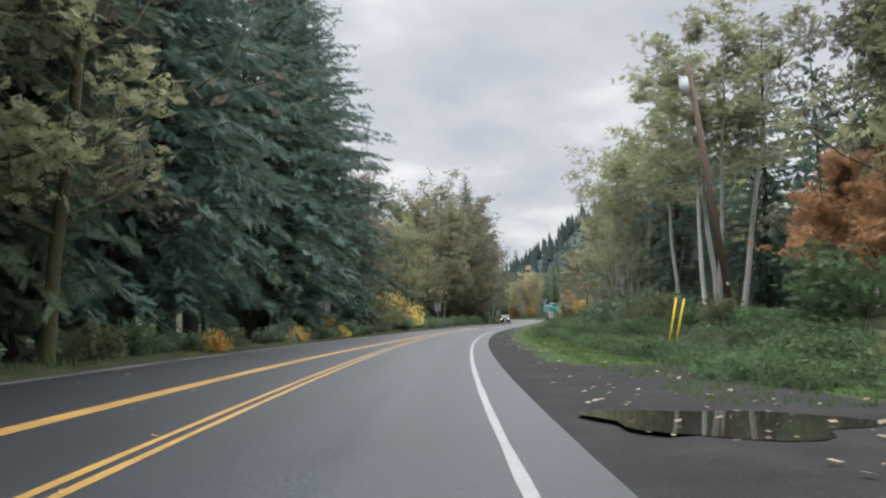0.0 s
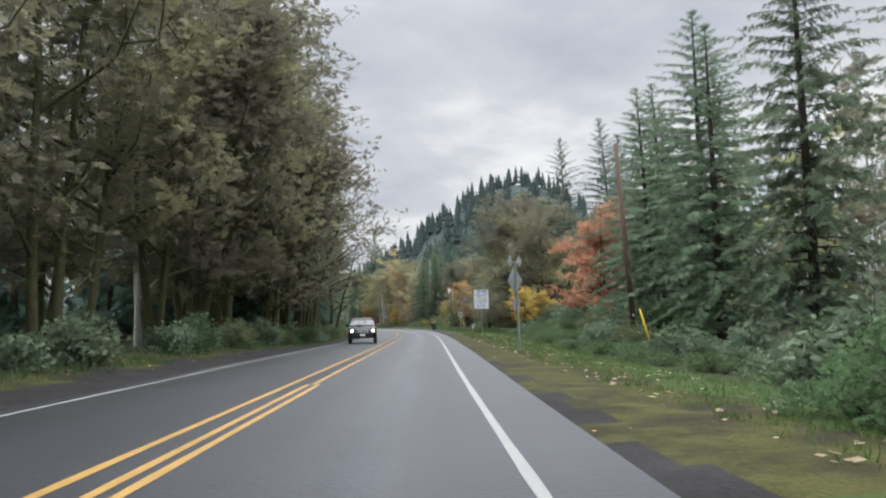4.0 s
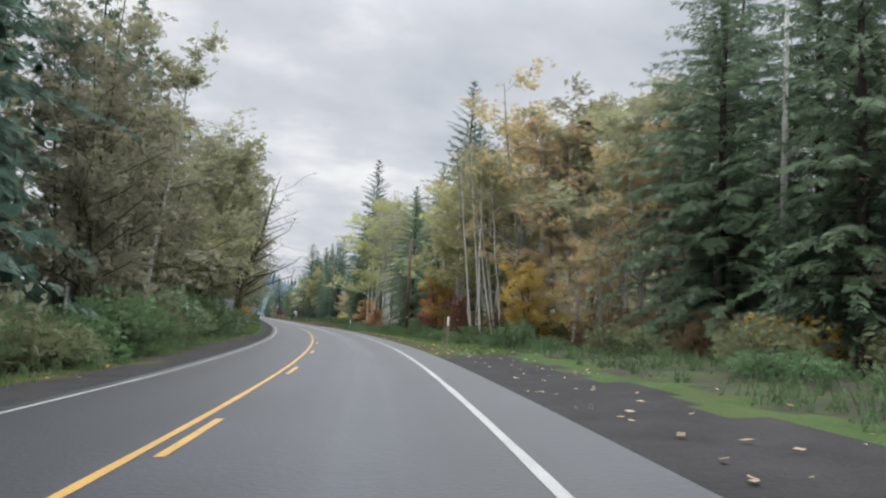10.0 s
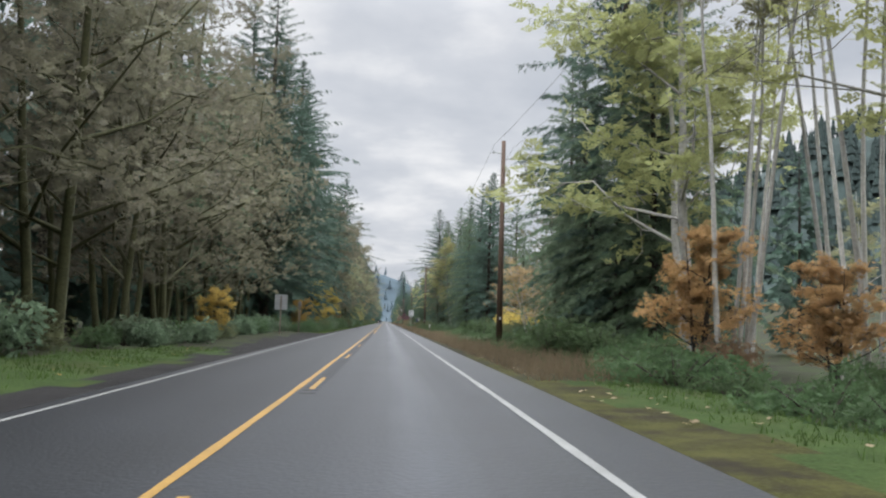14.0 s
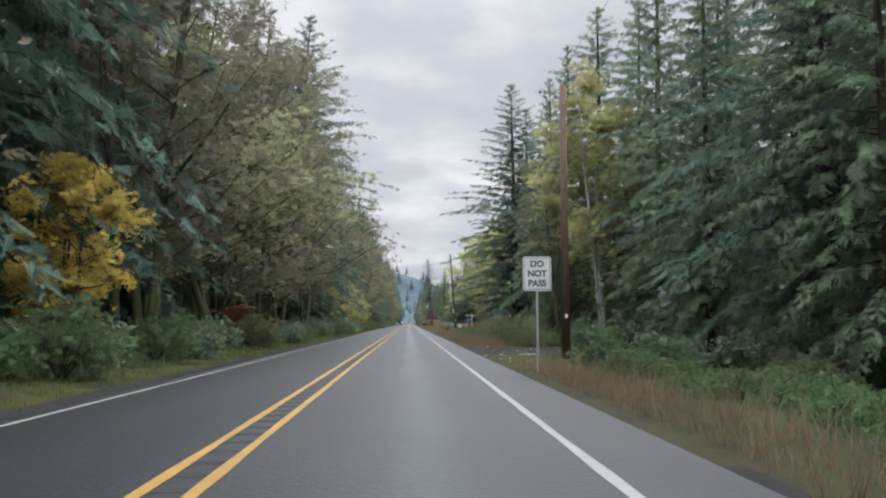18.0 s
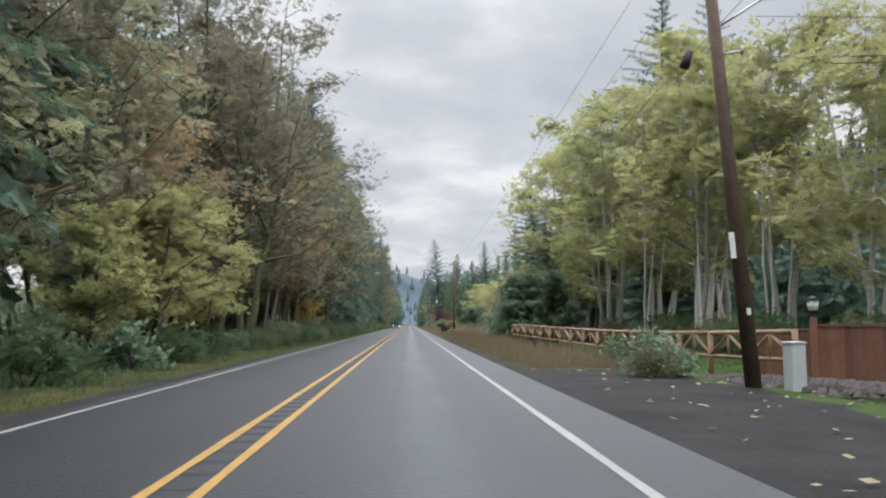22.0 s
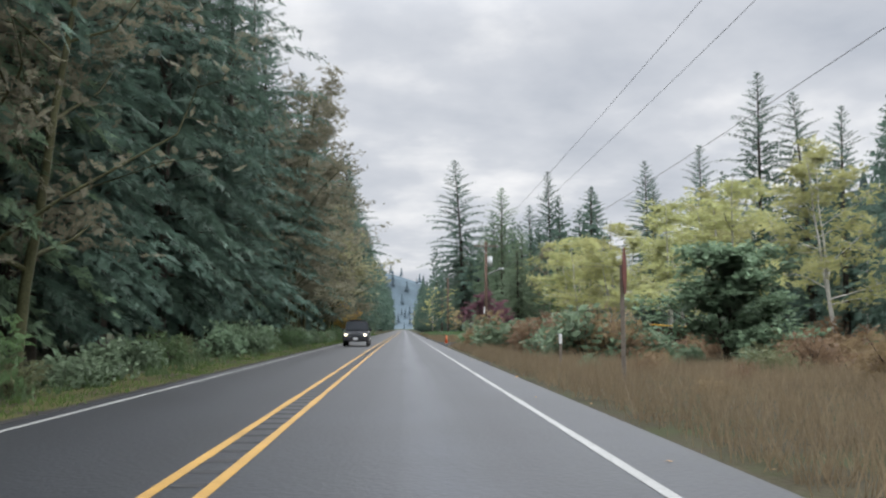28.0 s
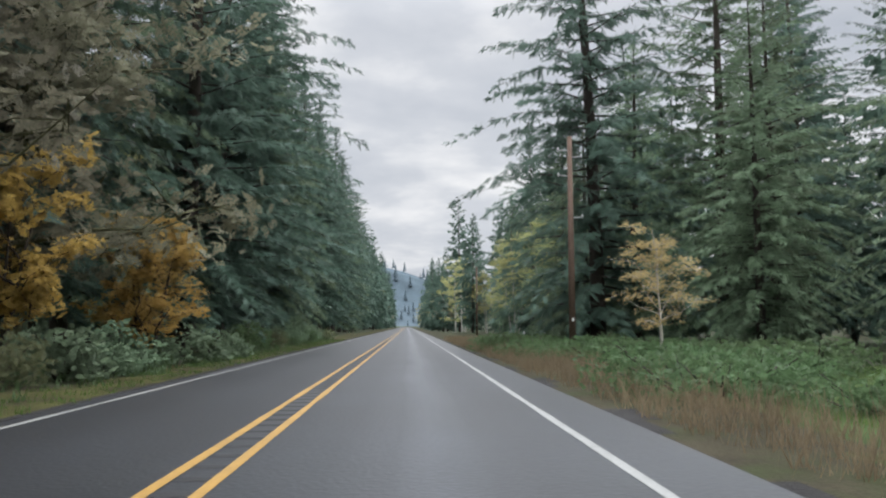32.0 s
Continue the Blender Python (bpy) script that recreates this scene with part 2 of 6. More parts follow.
ASPHALT = mat("asphalt", (0.022, 0.0245, 0.0295), rough=0.5, vary=0.5, scale=0.25, fine=16, bump=0.3, spec=0.32)
def wear_and_shade_lanes(m):
    """Lengthwise wear: a paler polished band in the middle of each lane, darker wheel tracks, sealed cracks. The
    forest's shade on the left lane and a sky sheen on the driven lane's band are painted in too.
    """
    nt = m.node_tree
    link = nt.links.new
    bsdf = nt.nodes["Principled BSDF"]
    base = bsdf.inputs["Base Color"].links[0].from_socket
    uv = nt.nodes.new("ShaderNodeUVMap"); uv.uv_map = "lane"
    sep = nt.nodes.new("ShaderNodeSeparateXYZ"); link(uv.outputs[0], sep.inputs[0])
    wob = wire(nt, "ShaderNodeTexNoise", Scale=0.12, Detail=3.0)
    link(uv.outputs[0], wob.inputs["Vector"])
    off = nt.nodes.new("ShaderNodeMath"); off.operation = "MULTIPLY_ADD"; off.inputs[1].default_value, off.inputs[2].default_value = 0.3, -0.15
    link(wob.outputs["Fac"], off.inputs[0])
    add = nt.nodes.new("ShaderNodeMath"); add.operation = "ADD"
    link(sep.outputs["X"], add.inputs[0]); link(off.outputs[0], add.inputs[1])
    span = nt.nodes.new("ShaderNodeMapRange")
    span.inputs["From Min"].default_value, span.inputs["From Max"].default_value = -6.0, 4.0
    link(add.outputs[0], span.inputs["Value"])
    ramp = nt.nodes.new("ShaderNodeValToRGB")
    ramp.color_ramp.elements[0].position, ramp.color_ramp.elements[0].color = 0.0, (0.45, 0.45, 0.45, 1)
    ramp.color_ramp.elements[1].position, ramp.color_ramp.elements[1].color = 1.0, (0.98, 0.97, 0.95, 1)
    # low values up to 0.34 paint the forest's shade; the 0.613 peak paints sheen
    for p, v in ((0.16, 0.42), (0.25, 0.60), (0.34, 0.48), (0.44, 0.78), (0.51, 0.80), (0.57, 1.0), (0.593, 1.38), (0.613, 1.62), (0.633, 1.34), (0.66, 0.94), (0.70, 0.78), (0.76, 0.86), (0.80, 0.94)):
        e = ramp.color_ramp.elements.new(p); e.color = (v, v, v, 1)
    link(span.outputs[0], ramp.inputs["Fac"])
    mul = nt.nodes.new("ShaderNodeMix"); mul.data_type, mul.blend_type = "RGBA", "MULTIPLY"
    mul.inputs["Factor"].default_value = 1.0
    link(base, mul.inputs["A"]); link(ramp.outputs["Color"], mul.inputs["B"])
    link(mul.outputs["Result"], bsdf.inputs["Base Color"])
    rough = nt.nodes.new("ShaderNodeMapRange")
    rough.inputs["From Min"].default_value, rough.inputs["From Max"].default_value = 0.8, 1.5
    rough.inputs["To Min"].default_value, rough.inputs["To Max"].default_value = 0.52, 0.36
    link(ramp.outputs["Color"], rough.inputs["Value"])
    link(rough.outputs[0], bsdf.inputs["Roughness"])
    return m


wear_and_shade_lanes(ASPHALT)
GRAVEL = mat("wet_gravel", (0.025, 0.0235, 0.023), rough=0.9, vary=0.65, scale=0.8, fine=25, bump=0.8, spec=0.12)
YELLOW_PAINT = mat("yellow_paint", (0.31, 0.175, 0.032), rough=0.6, vary=0.3, scale=1.2, fine=30)
WHITE_PAINT = mat("white_paint", (0.225, 0.225, 0.215), rough=0.6, vary=0.22, scale=1.5, fine=30)
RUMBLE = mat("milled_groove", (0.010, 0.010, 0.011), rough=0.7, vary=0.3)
SOIL = mat("forest_floor", (0.034, 0.034, 0.022), rough=0.95, vary=0.6, scale=0.35, fine=6, bump=0.6, spec=0.1)
LAWN = mat("green_sod", (0.042, 0.068, 0.020), rough=0.95, vary=0.55, scale=0.9, fine=18, bump=0.9, spec=0.1)
DRY_SOD = mat("dry_sod", (0.042, 0.036, 0.022), rough=0.95, vary=0.55, scale=0.8, fine=18, bump=0.9, spec=0.1)
MOSS = mat("mossy_verge", (0.056, 0.055, 0.018), rough=0.95, vary=0.6, scale=1.1, fine=20, bump=0.9, spec=0.1)
patchy(LAWN, (0.05, 0.055, 0.02), 0.45, 0.5, 0.68)
patchy(MOSS, (0.028, 0.024, 0.016), 0.7)
patchy(DRY_SOD, (0.036, 0.042, 0.018), 0.6)
patchy(SOIL, (0.045, 0.06, 0.024), 0.5)
BARK_DARK = mat("dark_bark", (0.055, 0.045, 0.036), rough=0.9, vary=0.4, scale=2, fine=20, bump=0.8, object_vary=0.3)
BARK_PALE = mat("pale_alder_bark", (0.41, 0.395, 0.36), rough=0.85, vary=0.4, scale=1.2, fine=12, bump=0.5, object_vary=0.3)
BARK_MOSS = mat("mossy_bark", (0.075, 0.075, 0.035), rough=0.95, vary=0.5, scale=1.5, fine=14, bump=0.8)
NEEDLE = leaf("spruce_needles", (0.086, 0.138, 0.102), through_light=0.3, ragged=14.0, holes=0.42, feather=14.0, grain=0.65)
NEEDLE_LIGHT = leaf("hemlock_needles", (0.135, 0.190, 0.112), through_light=0.3, ragged=14.0, holes=0.42, feather=14.0, grain=0.65)
LEAF_OLIVE = leaf("alder_leaves", (0.275, 0.272, 0.148), ragged=18.0)
LEAF_YELLOW = leaf("yellow_leaves", (0.58, 0.41, 0.11), ragged=18.0)
LEAF_LIME = leaf("lime_leaves", (0.375, 0.375, 0.155), ragged=18.0)
LEAF_ORANGE = leaf("orange_leaves", (0.48, 0.27, 0.13), ragged=18.0)
LEAF_RED = leaf("rust_red_leaves", (0.46, 0.20, 0.13), ragged=18.0)
LEAF_AMBER = leaf("amber_leaves", (0.43, 0.32, 0.16), ragged=18.0)
LEAF_MAROON = leaf("maroon_leaves", (0.17, 0.08, 0.095), ragged=18.0)
LEAF_GREEN = leaf("green_leaves", (0.082, 0.130, 0.056), ragged=18.0)
LEAF_THICKET = leaf("thicket_leaves", (0.135, 0.150, 0.075), ragged=18.0)
LEAF_RUST = leaf("withered_rust_leaves", (0.20, 0.138, 0.078), ragged=18.0)
LEAF_BROWN = leaf("brown_leaves", (0.192, 0.180, 0.122), ragged=18.0)
GRASS = leaf("green_grass", (0.082, 0.135, 0.034), hue=0.0)
GRASS_DRY = leaf("dry_grass", (0.20, 0.152, 0.092), hue=0.0)

# ---------------------------------------------------------------- the road's line
def soft_knots(pairs):
    """Knots joined by smooth steps."""
    a = np.array(pairs, float).reshape(-1, 2)

    def f(s):
        s = np.asarray(s, float)
        return sum(np.interp(s + o, a[:, 0], a[:, 1]) for o in (-9, -6, -3, 0, 3, 6, 9)) / 7
    return f



# the road, by station along the driven line: heading in degrees, bank, and the offsets of its painted lines
_head = np.array([(0.0, -8.41), (13.0, -9.81), (26.0, -11.25), (39.0, -12.72), (52.0, -14.17), (65.0, -15.55), (78.0, -16.80), (91.0, -17.85), (104.0, -18.63), (117.0, -19.15), (130.0, -19.41), (143.0, -19.47), (156.0, -19.35), (169.0, -19.06), (182.0, -18.58), (195.0, -17.88), (208.0, -16.93), (221.0, -15.70), (234.0, -14.20), (247.0, -12.47), (260.0, -10.64), (272.9, -8.84), (285.8, -7.19), (298.7, -5.70), (311.6, -4.37), (324.4, -3.20), (337.3, -2.23), (350.1, -1.44), (363.0, -0.84), (375.8, -0.41), (388.7, -0.15), (401.5, -0.04), (414.4, -0.00), (427.2, 0.00), (440.1, 0.00), (452.9, 0.00)])
START = (-80.145, 0.000)
HEADING_AT = lambda s: sum(np.interp(np.asarray(s, float) + o, _head[:, 0], _head[:, 1]) for o in (-6, -2, 2, 6)) / 4
BANK = ((0.0, 26.0, 52.0, 78.0, 104.0, 130.0, 156.0, 182.0, 208.0, 234.0, 260.0, 285.8, 311.6, 337.3, 363.0, 388.7, 414.4, 440.1, 465.8), (2.50, 2.30, 1.90, 1.54, 1.62, 1.70, 0.70, -0.80, -1.70, -2.20, -2.80, -3.40, -2.90, -2.50, -1.60, -0.70, -0.32, -0.00, -0.00))
LINE_WR = soft_knots([0, 0.11, 25, 0.56, 50, 0.73, 75, 0.89, 100, 1.23, 125, 1.53, 150, 1.81, 175, 2.06, 200, 2.09, 225, 1.99, 250, 1.76, 275, 1.65, 300, 1.77, 325, 1.72, 350, 1.78, 375, 1.76, 400, 1.68, 425, 1.73, 450, 1.78, 475, 1.79, 500, 1.78, 525, 1.81, 550, 1.75, 575, 1.73, 600, 1.70, 625, 1.70, 650, 1.71, 675, 1.77, 700, 1.84, 725, 1.89, 750, 1.84, 775, 1.82, 800, 1.82, 825, 1.85, 850, 1.91, 875, 1.94, 900, 1.97, 925, 2.00])
LINE_YR = soft_knots([0, -3.36, 25, -3.01, 50, -2.72, 75, -2.53, 100, -2.07, 125, -1.66, 150, -1.43, 175, -1.26, 200, -1.13, 225, -1.27, 250, -1.48, 275, -1.64, 300, -1.63, 325, -1.60, 350, -1.50, 375, -1.43, 400, -1.42, 425, -1.42, 450, -1.45, 475, -1.49, 500, -1.54, 525, -1.52, 550, -1.61, 575, -1.68, 600, -1.76, 625, -1.80, 650, -1.74, 675, -1.73, 700, -1.72, 725, -1.71, 750, -1.77, 775, -1.83, 800, -1.78, 825, -1.71, 850, -1.65, 875, -1.62, 900, -1.59, 925, -1.56])
LINE_YL = soft_knots([0, -5.53, 25, -4.75, 50, -3.63, 75, -3.17, 100, -2.62, 125, -2.13, 150, -1.88, 175, -1.67, 200, -1.57, 225, -1.67, 250, -1.88, 275, -2.07, 300, -2.08, 325, -2.02, 350, -1.87, 375, -1.81, 400, -1.84, 425, -1.81, 450, -1.86, 475, -1.91, 500, -1.92, 525, -1.91, 550, -1.99, 575, -2.10, 600, -2.15, 625, -2.17, 650, -2.17, 675, -2.17, 700, -2.14, 725, -2.14, 750, -2.20, 775, -2.26, 800, -2.19, 825, -2.13, 850, -2.09, 875, -2.04, 900, -2.01, 925, -1.98])
LINE_WL = soft_knots([0, -9.22, 25, -8.25, 50, -7.25, 75, -6.15, 100, -5.50, 125, -5.12, 150, -4.92, 175, -4.82, 200, -4.42, 225, -4.54, 250, -4.80, 275, -5.10, 300, -4.98, 325, -4.90, 350, -4.97, 375, -4.86, 400, -4.95, 425, -4.98, 450, -4.95, 475, -4.91, 500, -4.84, 525, -4.82, 550, -4.87, 575, -4.90, 600, -5.02, 625, -5.03, 650, -5.02, 675, -5.06, 700, -5.12, 725, -5.17, 750, -5.19, 775, -5.25, 800, -5.20, 825, -5.20, 850, -5.17, 875, -5.13, 900, -5.10, 925, -5.07])
SHOULDER_R = soft_knots([-100, 0.85, 60, 0.75, 110, 1.0, 136, 1.15, 176, 1.0, 200, 1.05, 240, 1.5, 276, 1.05, 330, 0.95, 420, 1.15, 600, 1.0, 1400, 1.0])
SOLID_SPANS = [(122, 246), (446, 1300)]
DASH_FROM = 246.85
RUMBLE_SPANS = [(120, 246), (380, 900)]


S_GRID = np.arange(-160.0, 1500.1, 1.0)
_h = np.radians(HEADING_AT(S_GRID))
_x = np.concatenate([[0], np.cumsum(-np.sin((_h[1:] + _h[:-1]) / 2))])
_y = np.concatenate([[0], np.cumsum(np.cos((_h[1:] + _h[:-1]) / 2))])
_i0 = int(160)
ROAD_X, ROAD_Y = _x - _x[_i0] + START[0], _y - _y[_i0] + START[1]


def bank_at(s):
    return np.tan(np.radians(np.interp(s, *BANK)))


def rise(s, d):
    """Height of the ground at station s and offset d (to the right of the driven line)."""
    s, d = np.asarray(s, float), np.asarray(d, float)
    z = -bank_at(s) * np.clip(d, -11, 9) * np.clip((40 - np.abs(d)) / 30, 0, 1)
    right = np.clip((d - 5.5) / 4, 0, 1)
    left = np.clip((LINE_WL(s) - 1.4 - d) / 5, 0, 1)
    roll = 0.25 * np.sin(s * 0.11 + d * 0.21) + 0.2 * np.sin(s * 0.047 - d * 0.13 + 1.3)
    # wooded slopes close the valley on both sides
    far = np.where((s > 600) & (s < 900) & (d > 0), 95.0, 42.0)
    # a low bank under the trees beside the lay-by
    t = np.clip((d - 8.5) / 6, 0, 1) * np.clip((s - 12) / 14, 0, 1) * np.clip((95 - s) / 40, 0, 1)
    return z + right * (-0.18 + roll * 0.8) + left * (0.25 + roll) - 0.02 + 1.35 * t * t * (3 - 2 * t) + np.clip((np.abs(d) - far) * 0.3, 0, 8)


def at(s, d, up=0.0):
    """World place of station s, offset d, at a height over the ground there."""
    h = np.radians(HEADING_AT(s))
    x, y = np.interp(s, S_GRID, ROAD_X), np.interp(s, S_GRID, ROAD_Y)
    return Vector((x + d * np.cos(h), y + d * np.sin(h), float(rise(s, d)) + up))


def spot(s, d, up=0.0, turn=0.0, size=1.0, tall=1.0, lean=(0, 0)):
    """A pose at station s, offset d; turn 0 faces along the road."""
    p = at(s, d, up)
    return pose(p.x, p.y, p.z, lean[0], lean[1], float(HEADING_AT(s)) + turn) @ Matrix.Diagonal((size, size, size * tall, 1))


def mesh_from(name, verts, faces, materials, index=None, smooth=False):
    me = bpy.data.meshes.new(name)
    verts = np.asarray(verts, np.float32).reshape(-1, 3)
    if isinstance(faces, np.ndarray):
        n, k = faces.shape
        me.vertices.add(len(verts)); me.vertices.foreach_set("co", verts.ravel())
        me.loops.add(n * k); me.loops.foreach_set("vertex_index", faces.astype(np.int32).ravel())
        me.polygons.add(n)
        me.polygons.foreach_set("loop_start", np.arange(0, n * k, k, dtype=np.int32))
        me.update(calc_edges=True)
    else:
        me.from_pydata(verts.tolist(), [], faces)
    for m in materials:
        me.materials.append(m)
    if index is not None:
        me.polygons.foreach_set("material_index", np.asarray(index, np.int32))
    if smooth:
        me.polygons.foreach_set("use_smooth", np.ones(len(me.polygons), bool))
    me.validate()
    return me


def strip(name, s_values, d_values, up, material, parent=None):
    """A sheet along the road: rows by station, columns by offset; d_values is a list of functions of s."""
    rows = []
    for s in s_values:
        rows += [tuple(at(s, float(d(s)), up)) for d in d_values]
    n = len(d_values)
    faces = np.array([(i * n + j, i * n + j + 1, (i + 1) * n + j + 1, (i + 1) * n + j) for i in range(len(s_values) - 1) for j in range(n - 1)])
    ob = new(name, mesh_from(name, rows, faces, [material], smooth=True))
    ob.parent = parent
    return ob


LONG = np.concatenate([np.arange(-120, 1000, 3.0), np.arange(1000, 1500, 10.0)])
EDGE_L = lambda s: LINE_WL(s) - 0.35
EDGE_R = lambda s: LINE_WR(s) + SHOULDER_R(s)
road = strip("road", LONG, [EDGE_L, lambda s: LINE_YL(s) - 1.2, lambda s: LINE_YR(s) + 0.1, lambda s: LINE_WR(s) - 0.9, lambda s: LINE_WR(s) + 0.5, EDGE_R], 0.035, ASPHALT)
lane_uv = road.data.uv_layers.new(name="lane")
_cols = [EDGE_L, lambda s: LINE_YL(s) - 1.2, lambda s: LINE_YR(s) + 0.1, lambda s: LINE_WR(s) - 0.9, lambda s: LINE_WR(s) + 0.5, EDGE_R]
_u = [[float(f(s)) - (float(LINE_WR(s)) + float(LINE_YR(s))) / 2 for f in _cols] for s in LONG]
for lp in road.data.loops:
    r, c = divmod(lp.vertex_index, len(_cols))
    lane_uv.data[lp.index].uv = (_u[r][c], LONG[r])
tagged(road, "two-lane grey asphalt highway, damp, with worn wheel tracks", "road", kind="structure")


def line(name, centre, half, material, label, spans):
    verts, faces = [], []
    for a, b in spans:
        st = np.append(np.arange(a, b, 2.0), b)
        for i, s in enumerate(st):
            c = float(centre(s))
            w = half * (1 + 0.12 * math.sin(s * 1.7) + 0.08 * math.sin(s * 4.1))
            verts += [tuple(at(s, c - w, 0.041)), tuple(at(s, c + w, 0.041))]
            if i:
                n = len(verts)
                faces.append((n - 4, n - 3, n - 1, n - 2))
    ob = new(name, mesh_from(name, verts, np.array(faces), [material]))
    ob.parent = road
    return tagged(ob, label)


line("edge_line", LINE_WR, 0.058, WHITE_PAINT, "worn white edge line", [(-100, 1300)])
line("edge_line", LINE_WL, 0.052, WHITE_PAINT, "worn white edge line", [(-100, 1300)])
line("centre_line", lambda s: LINE_YR(s), 0.055, YELLOW_PAINT, "solid yellow centre line", SOLID_SPANS)
line("centre_line", lambda s: LINE_YL(s), 0.055, YELLOW_PAINT, "solid yellow centre line", [(-100, 1300)])

# two double lines bound the painted median at the start
for shift in (-0.11, 0.11):
    line("centre_line", lambda s, o=shift: LINE_YR(s) + o, 0.05, YELLOW_PAINT, "double yellow line beside the median", [(-100, 122)])
    line("centre_line", lambda s, o=shift: LINE_YL(s) + o, 0.05, YELLOW_PAINT, "double yellow line beside the median", [(-100, 96)])
# broken line where passing is allowed
line("centre_line", lambda s: LINE_YL(s) + 0.27, 0.055, YELLOW_PAINT, "broken yellow centre line", [(DASH_FROM + 12.19 * i, DASH_FROM + 12.19 * i + 3.05) for i in range(14)])


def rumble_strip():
    """Milled grooves between the yellow lines: flat patches, their depth given by dark colour alone."""
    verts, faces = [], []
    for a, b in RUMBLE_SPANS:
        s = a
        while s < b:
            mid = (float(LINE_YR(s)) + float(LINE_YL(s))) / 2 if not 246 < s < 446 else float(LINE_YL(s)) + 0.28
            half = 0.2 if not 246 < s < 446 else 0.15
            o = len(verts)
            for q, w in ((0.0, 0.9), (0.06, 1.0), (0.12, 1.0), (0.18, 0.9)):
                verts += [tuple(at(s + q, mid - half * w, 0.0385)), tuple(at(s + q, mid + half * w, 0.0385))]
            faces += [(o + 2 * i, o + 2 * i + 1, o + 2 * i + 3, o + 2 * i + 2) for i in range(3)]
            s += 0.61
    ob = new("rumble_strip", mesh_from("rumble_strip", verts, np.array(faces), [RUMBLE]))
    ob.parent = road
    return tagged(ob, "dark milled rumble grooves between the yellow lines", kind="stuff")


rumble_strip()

# ---------------------------------------------------------------- the ground
GY = np.concatenate([[-3000, -1500, -700, -350, -220], np.arange(-150, 1000, 1.5), np.arange(1000, 1500, 25), [1700, 2100, 2800, 4000]])
GD = np.array([-3500, -1500, -700, -350, -200, -130, -90, -65, -50, -40, -33, -27, -23, -20, -17.5, -15.5, -14, -12.5, -11, -10, -9.2, -8.4, -7.7, -7.1, -6.5, -5.9,
               -3, 0, 2.0, 2.3, 2.6, 2.9, 3.2, 3.5, 3.8, 4.1, 4.4, 4.7, 5.0, 5.3, 5.6, 5.9, 6.2, 6.5, 6.8, 7.1, 7.5, 8, 8.5, 9, 9.5, 10, 11, 12, 13, 14, 15, 17, 20, 23, 27, 33, 40, 50, 65, 90, 130, 200, 350, 700, 1500, 3500])
# what covers the ground: 0 forest floor, 1 green grass, 2 dry grass, 3 gravel, 4 moss
RIGHT_COVER = ((-150, 24, 7.2, 3), (-150, 24, 9.5, 1), (24, 110, 3.1, 3), (24, 110, 6.0, 1), (110, 185, 2.9, 3), (110, 185, 5.9, 4), (110, 185, 8.6, 1), (185, 240, 4.6, 3), (185, 240, 14.0, 1),
               (240, 292, 5.3, 3), (240, 292, 6.4, 1), (292, 384, 4.0, 4), (292, 384, 6.5, 1), (384, 400, 3.4, 4), (384, 400, 7, 2), (400, 500, 2.6, 3), (400, 452, 7.0, 2), (452, 486, 4.6, 2), (486, 500, 8.0, 4), (500, 509, 14.0, 3), (509, 560, 3.0, 3), (509, 560, 6.0, 2),
               (560, 592, 7.0, 3), (560, 592, 30.0, 1), (592, 640, 3.0, 3), (592, 640, 7.0, 2), (592, 640, 40.0, 1), (640, 783, 2.6, 3), (640, 783, 40.0, 2), (783, 800, 12.0, 3),
               (800, 846, 3.0, 3), (800, 846, 5.0, 2), (800, 846, 30.0, 1), (846, 1300, 3.0, 3), (846, 1300, 6.0, 2))
LEFT_COVER = ((-150, 330, -7.4, 3), (-150, 330, -9.0, 4), (330, 400, -6.4, 3), (330, 400, -9.5, 1), (400, 440, -7.4, 3), (440, 1300, -5.8, 3), (440, 1300, -8.2, 4))


def cover(s, d):
    d += 0.3 * math.sin(s * 0.9) + 0.2 * math.sin(s * 2.3 + d) + 0.18 * math.sin(s * 5.7 + 2.0 * d)
    for a, b, edge, kind in (RIGHT_COVER if d > 0 else LEFT_COVER):
        if a <= s < b and abs(d) < abs(edge):
            return kind
    return 0


def ground_sheet():
    verts, where = [], []
    order = np.argsort(ROAD_Y)
    for y in GY:
        xr = np.interp(y, ROAD_Y[order], ROAD_X[order])
        s = np.interp(y, ROAD_Y[order], S_GRID[order])
        c = math.cos(radians(float(HEADING_AT(s))))
        heights, edge = rise(s, GD), float(LINE_WL(s)) - 0.6
        for d, level in zip(GD, heights):
            z = float(level) + 0.04 * math.sin(y * 1.3 + d * 2.1) * (1 if d < min(edge, -7) or d > 5.6 else 0)
            verts.append((xr + d / c, y, z - (0.05 if edge < d < 2.35 else 0)))
            where.append((s, d))
    n = len(GD)
    faces = np.array([(i * n + j, i * n + j + 1, (i + 1) * n + j + 1, (i + 1) * n + j) for i in range(len(GY) - 1) for j in range(n - 1)])
    index = [cover((where[f[0]][0] + where[f[2]][0]) / 2, (where[f[0]][1] + where[f[2]][1]) / 2) for f in faces]
    ob = new("ground", mesh_from("ground", verts, faces, [SOIL, LAWN, DRY_SOD, GRAVEL, MOSS], index, smooth=True))
    return tagged(ob, "mossy leaf-strewn ground with dark soil, gravel and patches of grass", "ground", kind="structure")


ground = ground_sheet()

